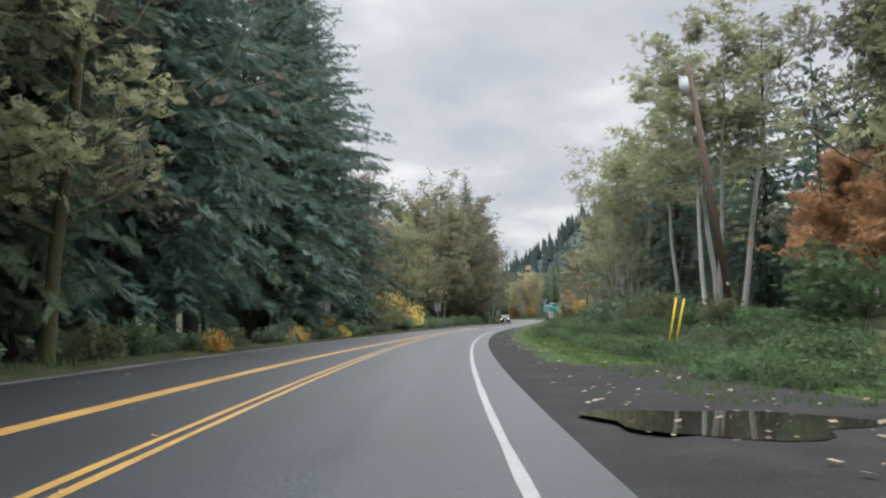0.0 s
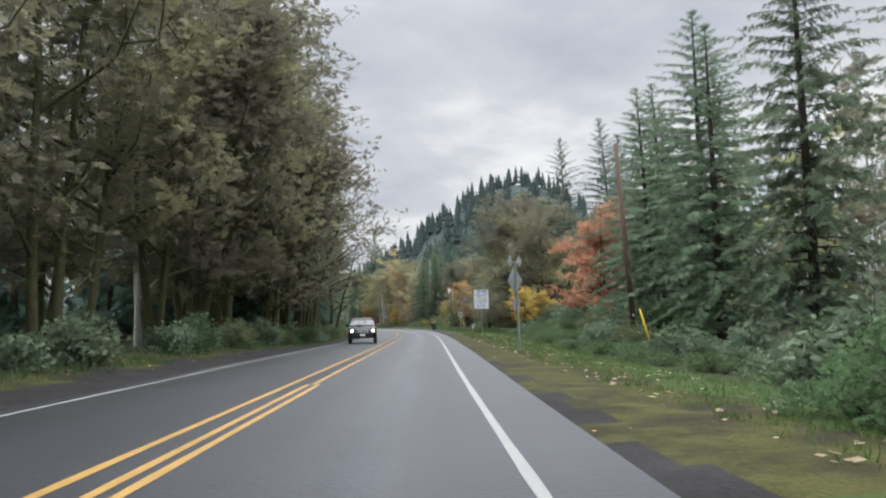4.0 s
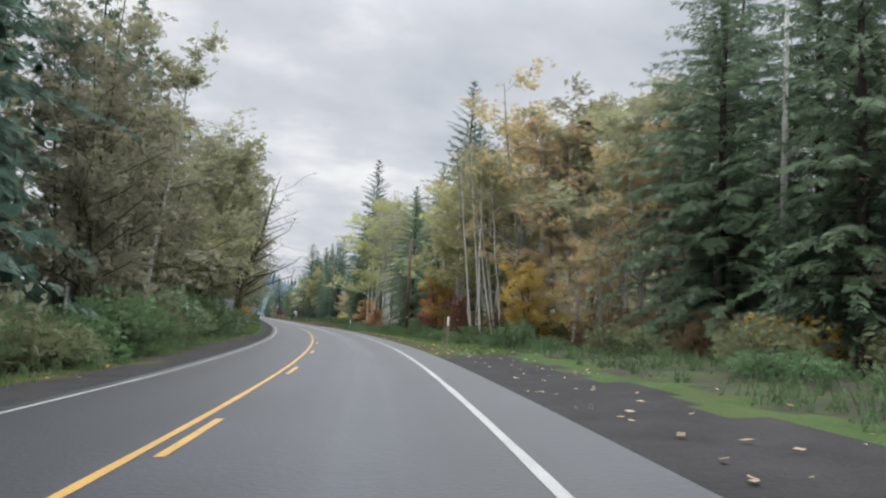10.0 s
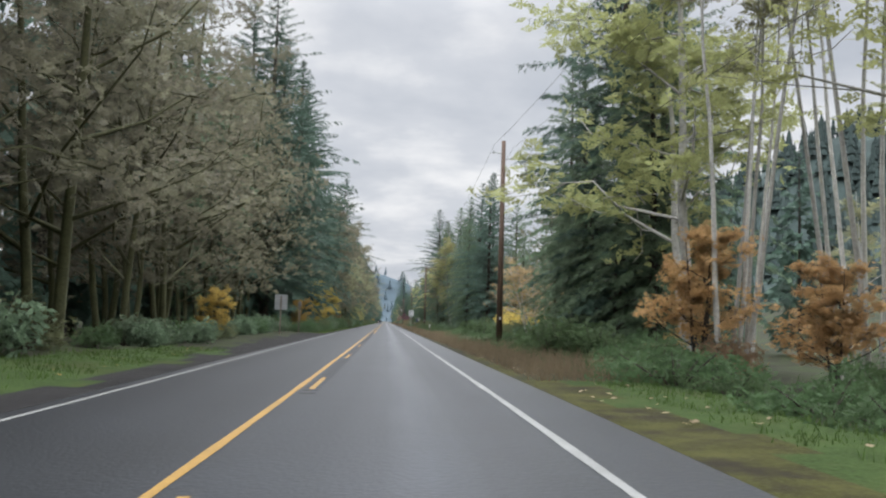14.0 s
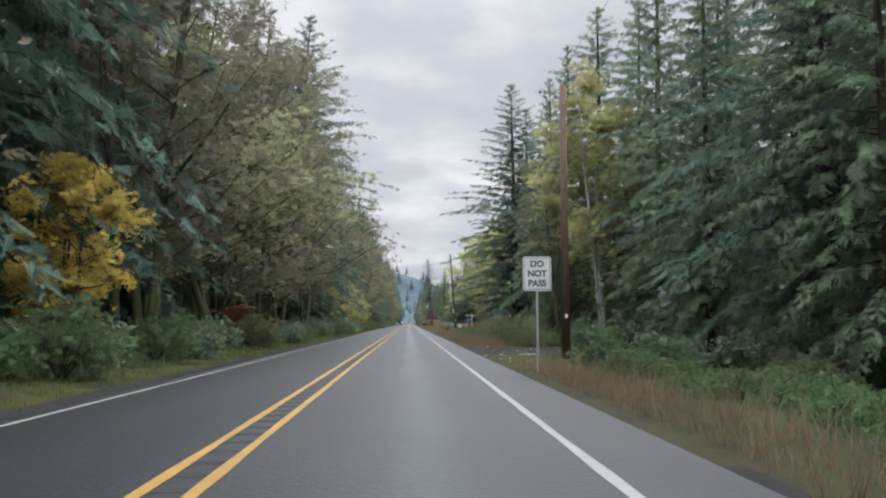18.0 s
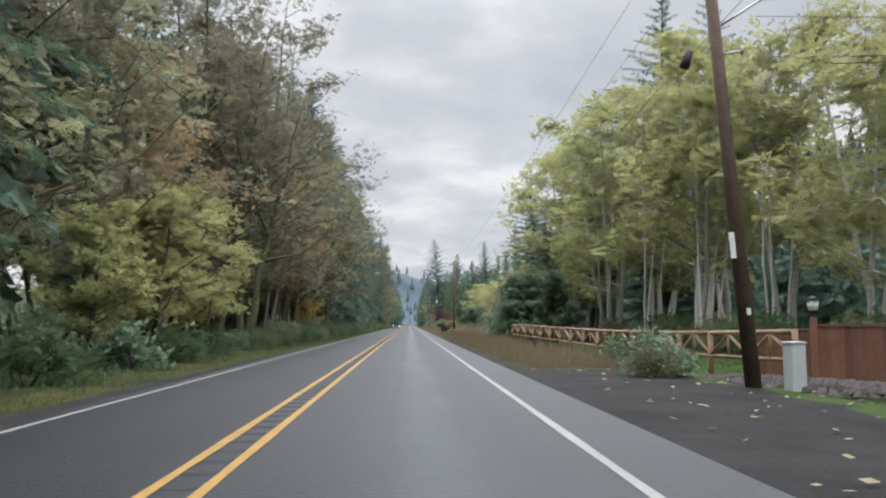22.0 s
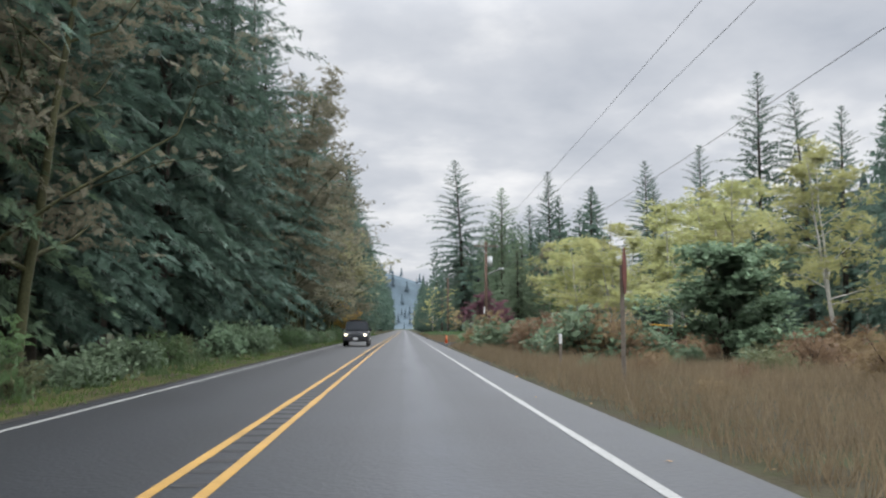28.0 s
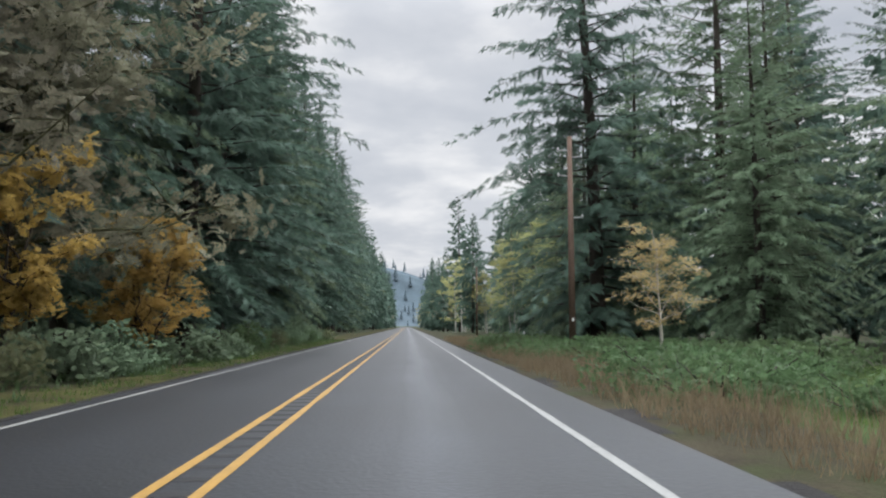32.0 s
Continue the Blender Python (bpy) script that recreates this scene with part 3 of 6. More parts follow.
# ---------------------------------------------------------------- plants
def tube(points, radii, sides=5):
    """Vertices and quads of a bent, tapered stem."""
    pts = np.asarray(points, float)
    verts, faces = [], []
    for i, p in enumerate(pts):
        way = pts[min(i + 1, len(pts) - 1)] - pts[max(i - 1, 0)]
        way /= max(np.linalg.norm(way), 1e-6)
        a = np.cross(way, (0.3, 0.9, 0.2)); a /= max(np.linalg.norm(a), 1e-6)
        b = np.cross(way, a)
        for k in range(sides):
            t = 2 * math.pi * k / sides
            verts.append(p + radii[i] * (a * math.cos(t) + b * math.sin(t)))
        if i:
            o = (i - 1) * sides
            for k in range(sides):
                faces.append((o + k, o + (k + 1) % sides, o + sides + (k + 1) % sides, o + sides + k))
    return np.array(verts), np.array(faces)


class Stems:
    def __init__(self):
        self.v, self.f, self.n, self.more = [], [], 0, []

    def add(self, points, radii, sides=5):
        v, f = tube(points, radii, sides)
        self.v.append(v); self.f.append(f + self.n); self.n += len(v)

    def mesh(self, name, material):
        return mesh_from(name, np.concatenate(self.v), np.concatenate(self.f), [material], smooth=True)


def part_of(ob, name, mesh):
    p = new(name, mesh)
    p.parent = ob
    return p


def tree_thing(name, label, category, stems, bark, leaves_v, leaves_f, leaf_material):
    ob = new(name)
    ob.empty_display_size = 0.3
    tagged(ob, label, category)
    for stem in (stems.more or [stems]):
        part_of(ob, "trunk", stem.mesh(name + "_trunk", bark))
    if leaves_v is not None:
        crown = part_of(ob, "crown", mesh_from(name + "_crown", leaves_v, leaves_f, [leaf_material]))
        if leaves_f.shape[1] == 3:
            uv = crown.data.uv_layers.new(name="spray")
            uv.data.foreach_set("uv", np.tile(np.array([0, -0.55, 0.42, 1, 1, 0], np.float32), len(leaves_f)))
    return ob


def conifer(rng, h, branches, sprays, reach=0.2, droop=0.5, bare=0.06, fingers=3, ragged=0.25, spray=0.55, wood=2, fine=(0.14, 0.28)):
    """A spruce or hemlock: whorled, drooping branches clad in hanging sprays of narrow triangles."""
    st = Stems()
    bend = rng.normal(0, 0.012 * h, 2)
    zz = np.linspace(0, 1, 9)
    trunk = np.stack([bend[0] * zz ** 2, bend[1] * zz ** 2, h * zz], 1)
    st.add(trunk, 0.012 * h * (1 - zz) ** 0.9 + 0.02, 7 if wood else 5)
    V = []
    for i in range(branches):
        u = bare + (1 - bare) * (i + rng.random()) / branches
        u = min(u, 0.99)
        az = i * 2.39996 + rng.normal(0, 0.3)
        L = h * reach * (min(1, (1 - u) / 0.55) ** 0.8 + 0.012) * (1 + rng.uniform(-ragged, ragged))
        if u < bare + 0.12:
            L *= 0.6 + 0.4 * (u - bare) / 0.12
        out = np.array([math.cos(az), math.sin(az), 0.0])
        side = np.array([-out[1], out[0], 0.0])
        base = np.array([bend[0] * u * u, bend[1] * u * u, h * u])
        up0 = 0.15 + 0.5 * u
        dr = droop * (1.15 - u)
        r = (np.arange(sprays) + rng.random(sprays)) / sprays
        r = 0.06 + 0.94 * r ** 0.9
        pos = base + np.outer(r * L, out)
        pos[:, 2] += up0 * r * L - dr * (r ** 2) * L
        tip = base + out * L + np.array([0, 0, (up0 - dr) * L])
        midp = base + out * L * 0.5 + np.array([0, 0, (up0 * 0.5 - dr * 0.25) * L])
        if wood and u < 0.9 and i % wood == 0:
            st.add([base, midp, tip], [0.003 * h * (1 - u) + 0.01, 0.012, 0.004], 3)
        w = spray * (0.2 + 0.8 * min(1, 1.6 * (1 - u))) * (0.8 + 0.06 * h ** 0.5)
        for k in range(fingers):
            sgn = np.where(rng.random(sprays) < 0.5, -1, 1)
            size = w * rng.uniform(0.6, 1.3, sprays) * (1.15 - 0.6 * r)
            dirv = out * rng.uniform(0.2, 0.9, (sprays, 1)) + side * (sgn * rng.uniform(0.3, 1.0, sprays))[:, None]
            dirv[:, 2] -= rng.uniform(0.15, 0.9, sprays) * (0.5 + droop)
            dirv /= np.linalg.norm(dirv, axis=1)[:, None]
            wide = np.cross(dirv, rng.normal(0, 1, (sprays, 3)))
            wide /= np.linalg.norm(wide, axis=1)[:, None]
            p0 = pos + rng.normal(0, 0.05, (sprays, 3))
            thick = size * rng.uniform(*fine, sprays)
            a = p0 - wide * thick[:, None] * 0.5
            b = p0 + dirv * (size * 0.45)[:, None] + wide * thick[:, None]
            c = p0 + dirv * size[:, None]
            V.append(np.stack([a, b, c], 1))
    V = np.concatenate(V).reshape(-1, 3)
    return st, V, np.arange(len(V)).reshape(-1, 3)


def leaf_quads(rng, centres, size, flat=0.5):
    """One small four-sided leaf clump at each centre."""
    n = len(centres)
    a = rng.normal(0, 1, (n, 3)); a[:, 2] *= flat
    a /= np.linalg.norm(a, axis=1)[:, None]
    b = np.cross(a, rng.normal(0, 1, (n, 3)))
    b /= np.linalg.norm(b, axis=1)[:, None]
    sz = size * rng.uniform(0.5, 1.3, n)[:, None]
    v = np.stack([centres - a * sz, centres + b * sz * 0.45, centres + a * sz, centres - b * sz * 0.45], 1)
    return v.reshape(-1, 3)


def broadleaf(rng, h, stems_n=1, spread=0.35, clear=0.35, limbs=9, twigs=6, leaves=20, size=0.14, lean=0.05, blob=0.75, thin=0.011, crook=0.03, wood=2):
    """A broadleaved tree: tapered stems, crooked limbs, twigs and clusters of small leaves."""
    st = Stems()
    C = []
    for k in range(stems_n):
        br = Stems()
        st.more.append(br)
        az = rng.uniform(0, 2 * math.pi)
        off = (0.05 * h * rng.random() if stems_n > 1 else 0.0)
        root = np.array([off * math.cos(az), off * math.sin(az), 0.0])
        tilt = np.array([math.cos(az), math.sin(az)]) * (lean + (0.12 if stems_n > 1 else 0) * rng.random())
        hh = h * (rng.uniform(0.8, 1.0) if stems_n > 1 else 1.0)
        zz = np.linspace(0, 1, 8)
        trunk = np.stack([root[0] + tilt[0] * hh * zz, root[1] + tilt[1] * hh * zz, hh * zz * 0.96], 1)
        trunk[1:-1, :2] += rng.normal(0, crook * 0.35 * h ** 0.5, (6, 2))
        br.add(trunk, thin * hh * (1 - 0.93 * zz) + 0.01, 6)
        for i in range(limbs):
            u = clear + (0.97 - clear) * (i + rng.random()) / limbs
            p = np.array([np.interp(u, zz, trunk[:, j]) for j in range(3)])
            a = i * 2.39996 + rng.normal(0, 0.5)
            L = hh * spread * (1.1 - 0.75 * u) * rng.uniform(0.7, 1.25)
            d = np.array([math.cos(a), math.sin(a), rng.uniform(0.25, 0.9)])
            m1 = p + d * L * 0.45 + rng.normal(0, 0.05 * L, 3)
            m2 = p + d * L * 0.8 + rng.normal(0, 0.08 * L, 3)
            end = p + d * L + np.array([0, 0, 0.1 * L]) + rng.normal(0, 0.08 * L, 3)
            r0 = thin * hh * (1 - u) * 0.55 + 0.015
            br.add([p, m1, m2, end], [r0, r0 * 0.6, r0 * 0.35, 0.008], 4 if wood == 2 else 3)
            for j in range(twigs):
                f = rng.uniform(0.35, 1.0)
                q = p + (m2 - p) * f if f < 0.7 else m2 + (end - m2) * (f - 0.7) / 0.3
                e = q + rng.normal(0, 1, 3) * np.array([0.3, 0.3, 0.2]) * L * 0.7
                if wood and j % wood == 0:
                    br.add([q, (q + e) / 2 + rng.normal(0, 0.04 * L, 3), e], [0.018, 0.012, 0.005], 3)
                if leaves:
                    n = max(1, int(leaves * rng.uniform(0.4, 1.5)))
                    way = rng.normal(0, 1, (n, 3))
                    way *= (rng.random(n) ** 0.55 / np.linalg.norm(way, axis=1))[:, None]
                    C.append(q + (e - q) * rng.uniform(0.3, 1.1, (n, 1)) + way * np.array([1, 1, 0.6]) * blob * rng.uniform(0.6, 1.15))
    if not C:
        return st, None, None
    V = leaf_quads(rng, np.concatenate(C), size)
    return st, V, np.arange(len(V)).reshape(-1, 4)


def shrub(name, rng, width, h, leaves, size, leaf_material, label, category="shrub", lumps=7):
    """Several stems and an uneven heap of small leaves, one mesh."""
    st = Stems()
    C = []
    for i in range(lumps):
        a = rng.uniform(0, 2 * math.pi)
        r = width * 0.5 * math.sqrt(rng.random()) * 0.8
        top = np.array([r * math.cos(a), r * math.sin(a), h * rng.uniform(0.35, 0.95) * (1 - 0.5 * (r / width))])
        st.add([(0, 0, -0.1), top * 0.6, top], [0.03, 0.02, 0.008], 3)
        n = leaves // lumps
        p = rng.normal(0, 1, (n, 3)); p /= np.linalg.norm(p, axis=1)[:, None]
        p *= (rng.random(n) ** 0.4)[:, None]
        p = top * np.array([1, 1, 0.62]) + p * np.array([width * 0.27, width * 0.27, h * 0.34])
        C.append(p[p[:, 2] > 0.02])
    V = leaf_quads(rng, np.concatenate(C), size)
    ob = new(name)
    ob.empty_display_size = 0.2
    tagged(ob, label, category)
    tagged(part_of(ob, "stem", st.mesh(name + "_stem", BARK_DARK)), kind="stuff")
    part_of(ob, "foliage", mesh_from(name + "_foliage", V, np.arange(len(V)).reshape(-1, 4), [leaf_material]))
    return ob


def kinds():
    """One of each plant, parked far behind the start until it is planted."""
    K = {}

    def add(key, ob):
        ob.matrix_basis = pose(0, -400, -60)
        K.setdefault(key, []).append(ob)
    def made(name, label, bark, leaves, plan):
        return tree_thing(name, label, "tree", plan[0], bark, plan[1], plan[2], leaves)
    rg = np.random.default_rng
    for i in range(4):
        add("spruce", made("spruce_tree", "tall dark green spruce with drooping branches", BARK_DARK, NEEDLE, conifer(rg(10 + i), 26, 150, 23, 0.168 + 0.01 * i, 0.42 + 0.07 * i, ragged=0.3, spray=0.7, wood=1, fine=(0.24, 0.42))))
        add("far_spruce", made("spruce_tree", "tall dark green spruce deeper in the forest", BARK_DARK, NEEDLE, conifer(rg(20 + i), 26, 70, 8, 0.17, 0.45, fingers=2, spray=1.7, wood=0, fine=(0.28, 0.5))))
    for i in range(3):
        add("hemlock", made("hemlock_tree", "green hemlock with feathery hanging sprays", BARK_DARK, NEEDLE_LIGHT, conifer(rg(30 + i), 22, 140, 23, 0.185, 0.62, ragged=0.3, spray=0.68, wood=1, fine=(0.22, 0.40))))
        add("alder", made("alder_tree", "slender alder with pale trunk and olive-yellow leaves", BARK_PALE, LEAF_OLIVE, broadleaf(rg(40 + i), 18, 1 + i, 0.25, 0.4, (14, 9, 7)[i], 8, 22, 0.27, blob=1.0, wood=1, thin=0.0075)))
        add("birch", made("alder_tree", "thin pale-trunked alder with sparse yellowing leaves", BARK_PALE, LEAF_OLIVE, broadleaf(rg(45 + i), 19, 3, 0.13, 0.62, 8, 6, 8, 0.2, lean=0.06, blob=0.8, thin=0.0042, wood=3)))
        add("far_alder", made("alder_tree", "leafy autumn alder deeper in the forest", BARK_PALE, (LEAF_OLIVE, LEAF_LIME, LEAF_BROWN)[i], broadleaf(rg(50 + i), 16, 1, 0.3, 0.15, 11, 4, 8, 0.62, blob=1.1, wood=0)))
        add("lime", made("alder_tree", "yellow-green autumn alder with pale trunks", BARK_PALE, LEAF_LIME, broadleaf(rg(60 + i), 15, 2, 0.28, 0.22, 11, 8, 20, 0.26, blob=0.95, wood=1, thin=0.008)))
        add("brown", made("alder_tree", "half-bare brownish alder with many fine twigs", BARK_MOSS, LEAF_BROWN, broadleaf(rg(70 + i), 17, 2, 0.3, 0.12, 12, 10, 14, 0.24, blob=1.0, thin=0.009)))
        for key, material, label in (("green_bush", LEAF_GREEN, "leafy green bush at the forest edge"), ("olive_bush", LEAF_THICKET, "olive-green autumn shrub beside the road"),
                                     ("yellow_bush", LEAF_YELLOW, "golden yellow autumn shrub"), ("brown_bush", LEAF_RUST, "rust-brown withered roadside shrub"), ("dark_bush", NEEDLE_LIGHT, "dark green evergreen undergrowth")):
            add(key, shrub(key, rg(80 + i), 3.4, 2.6, 820, 0.20, material, label, lumps=10))
        add("bramble", shrub("bramble", rg(90 + i), 3.0, 1.0, 900, 0.115, LEAF_GREEN, "low tangle of green brambles", "bramble", 9))
    for i, (key, material, label) in enumerate((("orange", LEAF_ORANGE, "maple with orange autumn leaves"), ("red", LEAF_RED, "vine maple with rust-red leaves"),
                                 ("gold", LEAF_YELLOW, "maple with golden yellow leaves"), ("maroon", LEAF_MAROON, "low spreading tree with dark maroon leaves"), ("limemaple", LEAF_LIME, "maple with lime-green leaves"))):
        add(key, made(key + "_maple" if key != "limemaple" else "lime_maple", label, BARK_DARK, material, broadleaf(rg(100 + i), 9, 3, 0.36, 0.12, 11, 8, 26, 0.2, blob=0.62)))
    for i in range(2):
        add("bigalder", made("alder_tree", "broad leafy olive-brown alder with a full rounded crown", BARK_MOSS, (LEAF_OLIVE, LEAF_BROWN)[i], broadleaf(rg(115 + i), 15, 2, 0.34, 0.1, 15, 9, 24, 0.25, blob=1.0, wood=1, thin=0.009)))
    for i in range(2):
        add("amber", made("alder_tree", "tall airy alder with golden-brown leaves", BARK_PALE, LEAF_AMBER, broadleaf(rg(135 + i), 14, 2, 0.3, 0.25, 11, 8, 16, 0.21, blob=0.9, wood=1, thin=0.008)))
    add("willow", made("willow_tree", "nearly leafless willow with many upright dark stems", BARK_DARK, LEAF_BROWN, broadleaf(rg(131), 15, 8, 0.16, 0.3, 7, 6, 2, 0.16, lean=0.12, thin=0.006, blob=0.5)))
    add("holly", made("holly_tree", "rounded dark evergreen tree beside the fence", BARK_DARK, NEEDLE_LIGHT, broadleaf(rg(111), 8, 3, 0.4, 0.1, 13, 9, 30, 0.2, blob=0.75)))
    rng = np.random.default_rng(120)
    add("bare", tree_thing("bare_tree", "leafless leaning tree with mossy branches", "tree",
        *(lambda r: (r[0], BARK_MOSS, r[1], r[2], LEAF_BROWN))(broadleaf(rng, 17, 2, 0.42, 0.2, 15, 12, 0, 0.1, lean=0.15, thin=0.016, crook=0.08))))
    return K


PLANT = kinds()
plant_rng = np.random.default_rng(7)
USED = set()


def plant(kind, s, d, size=1.0, tall=1.0, turn=None, lean=(0, 0), label="", variant=None, wide=1.0):
    pool = PLANT[kind]
    ob = pool[int(plant_rng.integers(len(pool))) if variant is None else variant]
    turn = float(plant_rng.uniform(0, 360)) if turn is None else turn
    m = spot(s, d, -0.05, turn, size, tall, lean) @ Matrix.Diagonal((wide, wide, 1, 1))
    if ob.name in USED:
        c = copy_thing(ob, m @ Matrix.Diagonal((*(1 / v for v in ob.scale), 1)))
    else:
        USED.add(ob.name)
        ob.matrix_basis = m
        c = ob
    if label:
        tagged(c, label)
    return c


class Woods:
    """Far woods that nobody could count: many rough trees joined into one object."""

    def __init__(self):
        self.v, self.f, self.m, self.n = [], [], [], 0

    def add(self, kind, m):
        pool = PLANT[kind]
        ob = pool[int(plant_rng.integers(len(pool)))]
        for child in ob.children:
            me = child.data
            v = np.empty(len(me.vertices) * 3, np.float32); me.vertices.foreach_get("co", v)
            li = np.empty(len(me.loops), np.int32); me.loops.foreach_get("vertex_index", li)
            k = 3 if len(me.loops) == 3 * len(me.polygons) else 4
            v = v.reshape(-1, 3) @ np.array(m.to_3x3()).T + np.array(m.translation)
            f = li.reshape(-1, k) + self.n
            if k == 3:
                f = np.concatenate([f, f[:, 2:]], 1)
            self.v.append(v); self.f.append(f); self.n += len(v)
            name = me.materials[0].name
            self.m.append(np.full(len(f), WOODS_MATERIALS.index(name)))

    def finish(self, label):
        v, f, idx = np.concatenate(self.v), np.concatenate(self.f), np.concatenate(self.m)
        faces = [tuple(q[:3]) if q[2] == q[3] else tuple(q) for q in f.tolist()]
        ob = new("far_woods", mesh_from("far_woods", v, faces, [bpy.data.materials[n] for n in WOODS_MATERIALS], idx))
        return tagged(ob, label, "forest", kind="stuff")


WOODS_MATERIALS = ["dark_bark", "pale_alder_bark", "spruce_needles", "alder_leaves", "lime_leaves", "brown_leaves"]
woods = Woods()


def belt(s0, s1, d0, d1, step, mix, h=(0.7, 1.15), rows=1, lean=(0, 0)):
    """A stretch of forest: plants of the mixed kinds every few metres, at offsets d0 to d1."""
    names, weights = zip(*mix)
    w = np.array(weights, float); w /= w.sum()
    s = s0
    while s < s1:
        for r in range(rows):
            d = plant_rng.uniform(d0, d1)
            kind, size, tall = names[int(plant_rng.choice(len(names), p=w))], plant_rng.uniform(*h), plant_rng.uniform(0.9, 1.15)
            if kind.endswith("bush"):
                size *= 0.74
                if d < 0 and s < 130:
                    d = min(d, float(LINE_WL(s)) - 2.7)
            if kind in ("spruce", "hemlock") and abs(d) < 17:
                d += math.copysign(1.6 * size, d)
            where = s + plant_rng.uniform(-0.5, 0.5) * step
            if kind.startswith("far_"):
                woods.add(kind, spot(where, d, -0.05, plant_rng.uniform(0, 360), size, tall))
            else:
                plant(kind, where, d, size, tall, lean=lean)
        s += step * plant_rng.uniform(0.7, 1.3)

# ---------------------------------------------------------------- forest, stretch by stretch
SPR = (("spruce", 5), ("hemlock", 2))
FARS = (("far_spruce", 5), ("far_alder", 1))
FARA = (("far_alder", 4), ("far_spruce", 2))
FARB = (("far_alder", 1),)
UNDER = (("dark_bush", 4), ("green_bush", 2), ("olive_bush", 2))
# left: front trees
belt(-8, 30, -14.5, -11.5, 3.4, (("brown", 3), ("bigalder", 2), ("hemlock", 1)), (1.1, 1.4))
belt(26, 70, -13.5, -10.5, 4.0, SPR, (1.02, 1.38))
belt(74, 120, -17, -12, 3.6, (("bigalder", 3), ("brown", 4)), (0.80, 1.05))
belt(120, 142, -16, -11.5, 3.6, (("bigalder", 3), ("brown", 3)), (1.1, 1.35))
belt(142, 166, -15, -11, 3.4, (("bigalder", 3), ("brown", 1)), (1.35, 1.65))
plant("spruce", 59, -13.0, 1.2); plant("spruce", 76, -14.5, 1.25, wide=1.1); plant("hemlock", 80, -16.5, 1.2)
plant("spruce", 64, -14.0, 1.25, wide=1.15); plant("spruce", 69, -15.0, 1.2, wide=1.2)
belt(164, 190, -13.5, -10.5, 3.8, (("bigalder", 2), ("brown", 3)), (1.25, 1.55))
belt(190, 214, -14, -11, 4.2, (("brown", 3), ("spruce", 2)), (1.1, 1.4))
belt(214, 262, -14.5, -11.5, 4.0, SPR, (1.1, 1.4))
belt(266, 300, -22, -18, 6.0, (("hemlock", 1), ("alder", 3)), (0.7, 0.9))
belt(302, 345, -15, -11, 3.6, (("bigalder", 4), ("brown", 2), ("alder", 1)), (0.95, 1.2))
belt(345, 440, -14.5, -11, 3.6, (("brown", 5), ("bigalder", 2), ("hemlock", 1)), (1.0, 1.3))
belt(440, 496, -13.5, -10.5, 4.2, (("spruce", 3), ("hemlock", 2), ("brown", 2)), (1.02, 1.32))
belt(496, 548, -12.5, -9.5, 3.8, (("brown", 4), ("bigalder", 2), ("hemlock", 1)), (1.05, 1.35))
belt(548, 592, -13, -10, 4.2, (("spruce", 3), ("brown", 2), ("hemlock", 1)), (0.96, 1.32))
belt(592, 605, -16, -13.5, 3.0, (("brown", 3), ("bigalder", 2)), (1.05, 1.35))
belt(606, 660, -13, -10, 3.6, (("brown", 5), ("bigalder", 2), ("amber", 1)), (1.05, 1.4))
belt(660, 790, -13, -9.8, 4.0, (("spruce", 5), ("hemlock", 2), ("brown", 1)), (1.02, 1.32))
belt(790, 850, -13, -9.8, 3.8, (("brown", 4), ("bigalder", 2), ("spruce", 1)), (1.15, 1.45))
belt(845, 1010, -13.5, -9.5, 5.0, SPR, (1.02, 1.32))
belt(1010, 1330, -15, -9.5, 6.5, FARS, (0.8, 1.1))
# left: deeper ranks
for a, b, mix in ((-8, 70, FARS), (70, 165, FARB), (165, 296, FARS), (296, 392, FARA), (392, 600, FARS), (600, 650, FARA), (650, 1000, FARS)):
    belt(a, b, -20, -15, 6.5, mix, (0.8, 1.05))
    belt(a, b, -29, -22, 8.5, mix, (0.85, 1.1))
belt(165, 300, -42, -32, 9, FARS, (0.8, 1.15))
# left: undergrowth along the edge
belt(0, 95, -9.6, -8.4, 3.0, UNDER, (0.5, 0.9))
belt(95, 250, -10.2, -8.2, 2.6, UNDER, (0.6, 1.0))
belt(250, 300, -11.5, -8.8, 1.7, (("green_bush", 3), ("olive_bush", 2)), (0.9, 1.7))
belt(300, 348, -11.5, -9.3, 1.6, (("green_bush", 2), ("dark_bush", 2), ("olive_bush", 2)), (1.0, 1.9))
belt(348, 440, -10.6, -9.4, 2.8, UNDER, (0.6, 1.0))
belt(440, 660, -8.8, -7.3, 2.2, (("green_bush", 4), ("dark_bush", 2), ("olive_bush", 2)), (0.5, 1.05))
belt(660, 900, -9.0, -7.6, 2.6, (("dark_bush", 4), ("green_bush", 2), ("olive_bush", 1)), (0.5, 1.0))
# right: single trees, by station, offset and height
HEIGHT = {"spruce": 26, "hemlock": 22, "alder": 18, "birch": 19, "lime": 15, "brown": 17, "bigalder": 15, "amber": 14, "orange": 9, "red": 9, "gold": 9, "limemaple": 9, "maroon": 9, "holly": 8, "willow": 15}


def stand_of(kind, places, wide=1.0, label=""):
    for s, d, h in places:
        k = h / HEIGHT[kind]
        plant(kind, s, d, k, label=label, wide=wide * plant_rng.uniform(0.9, 1.1))


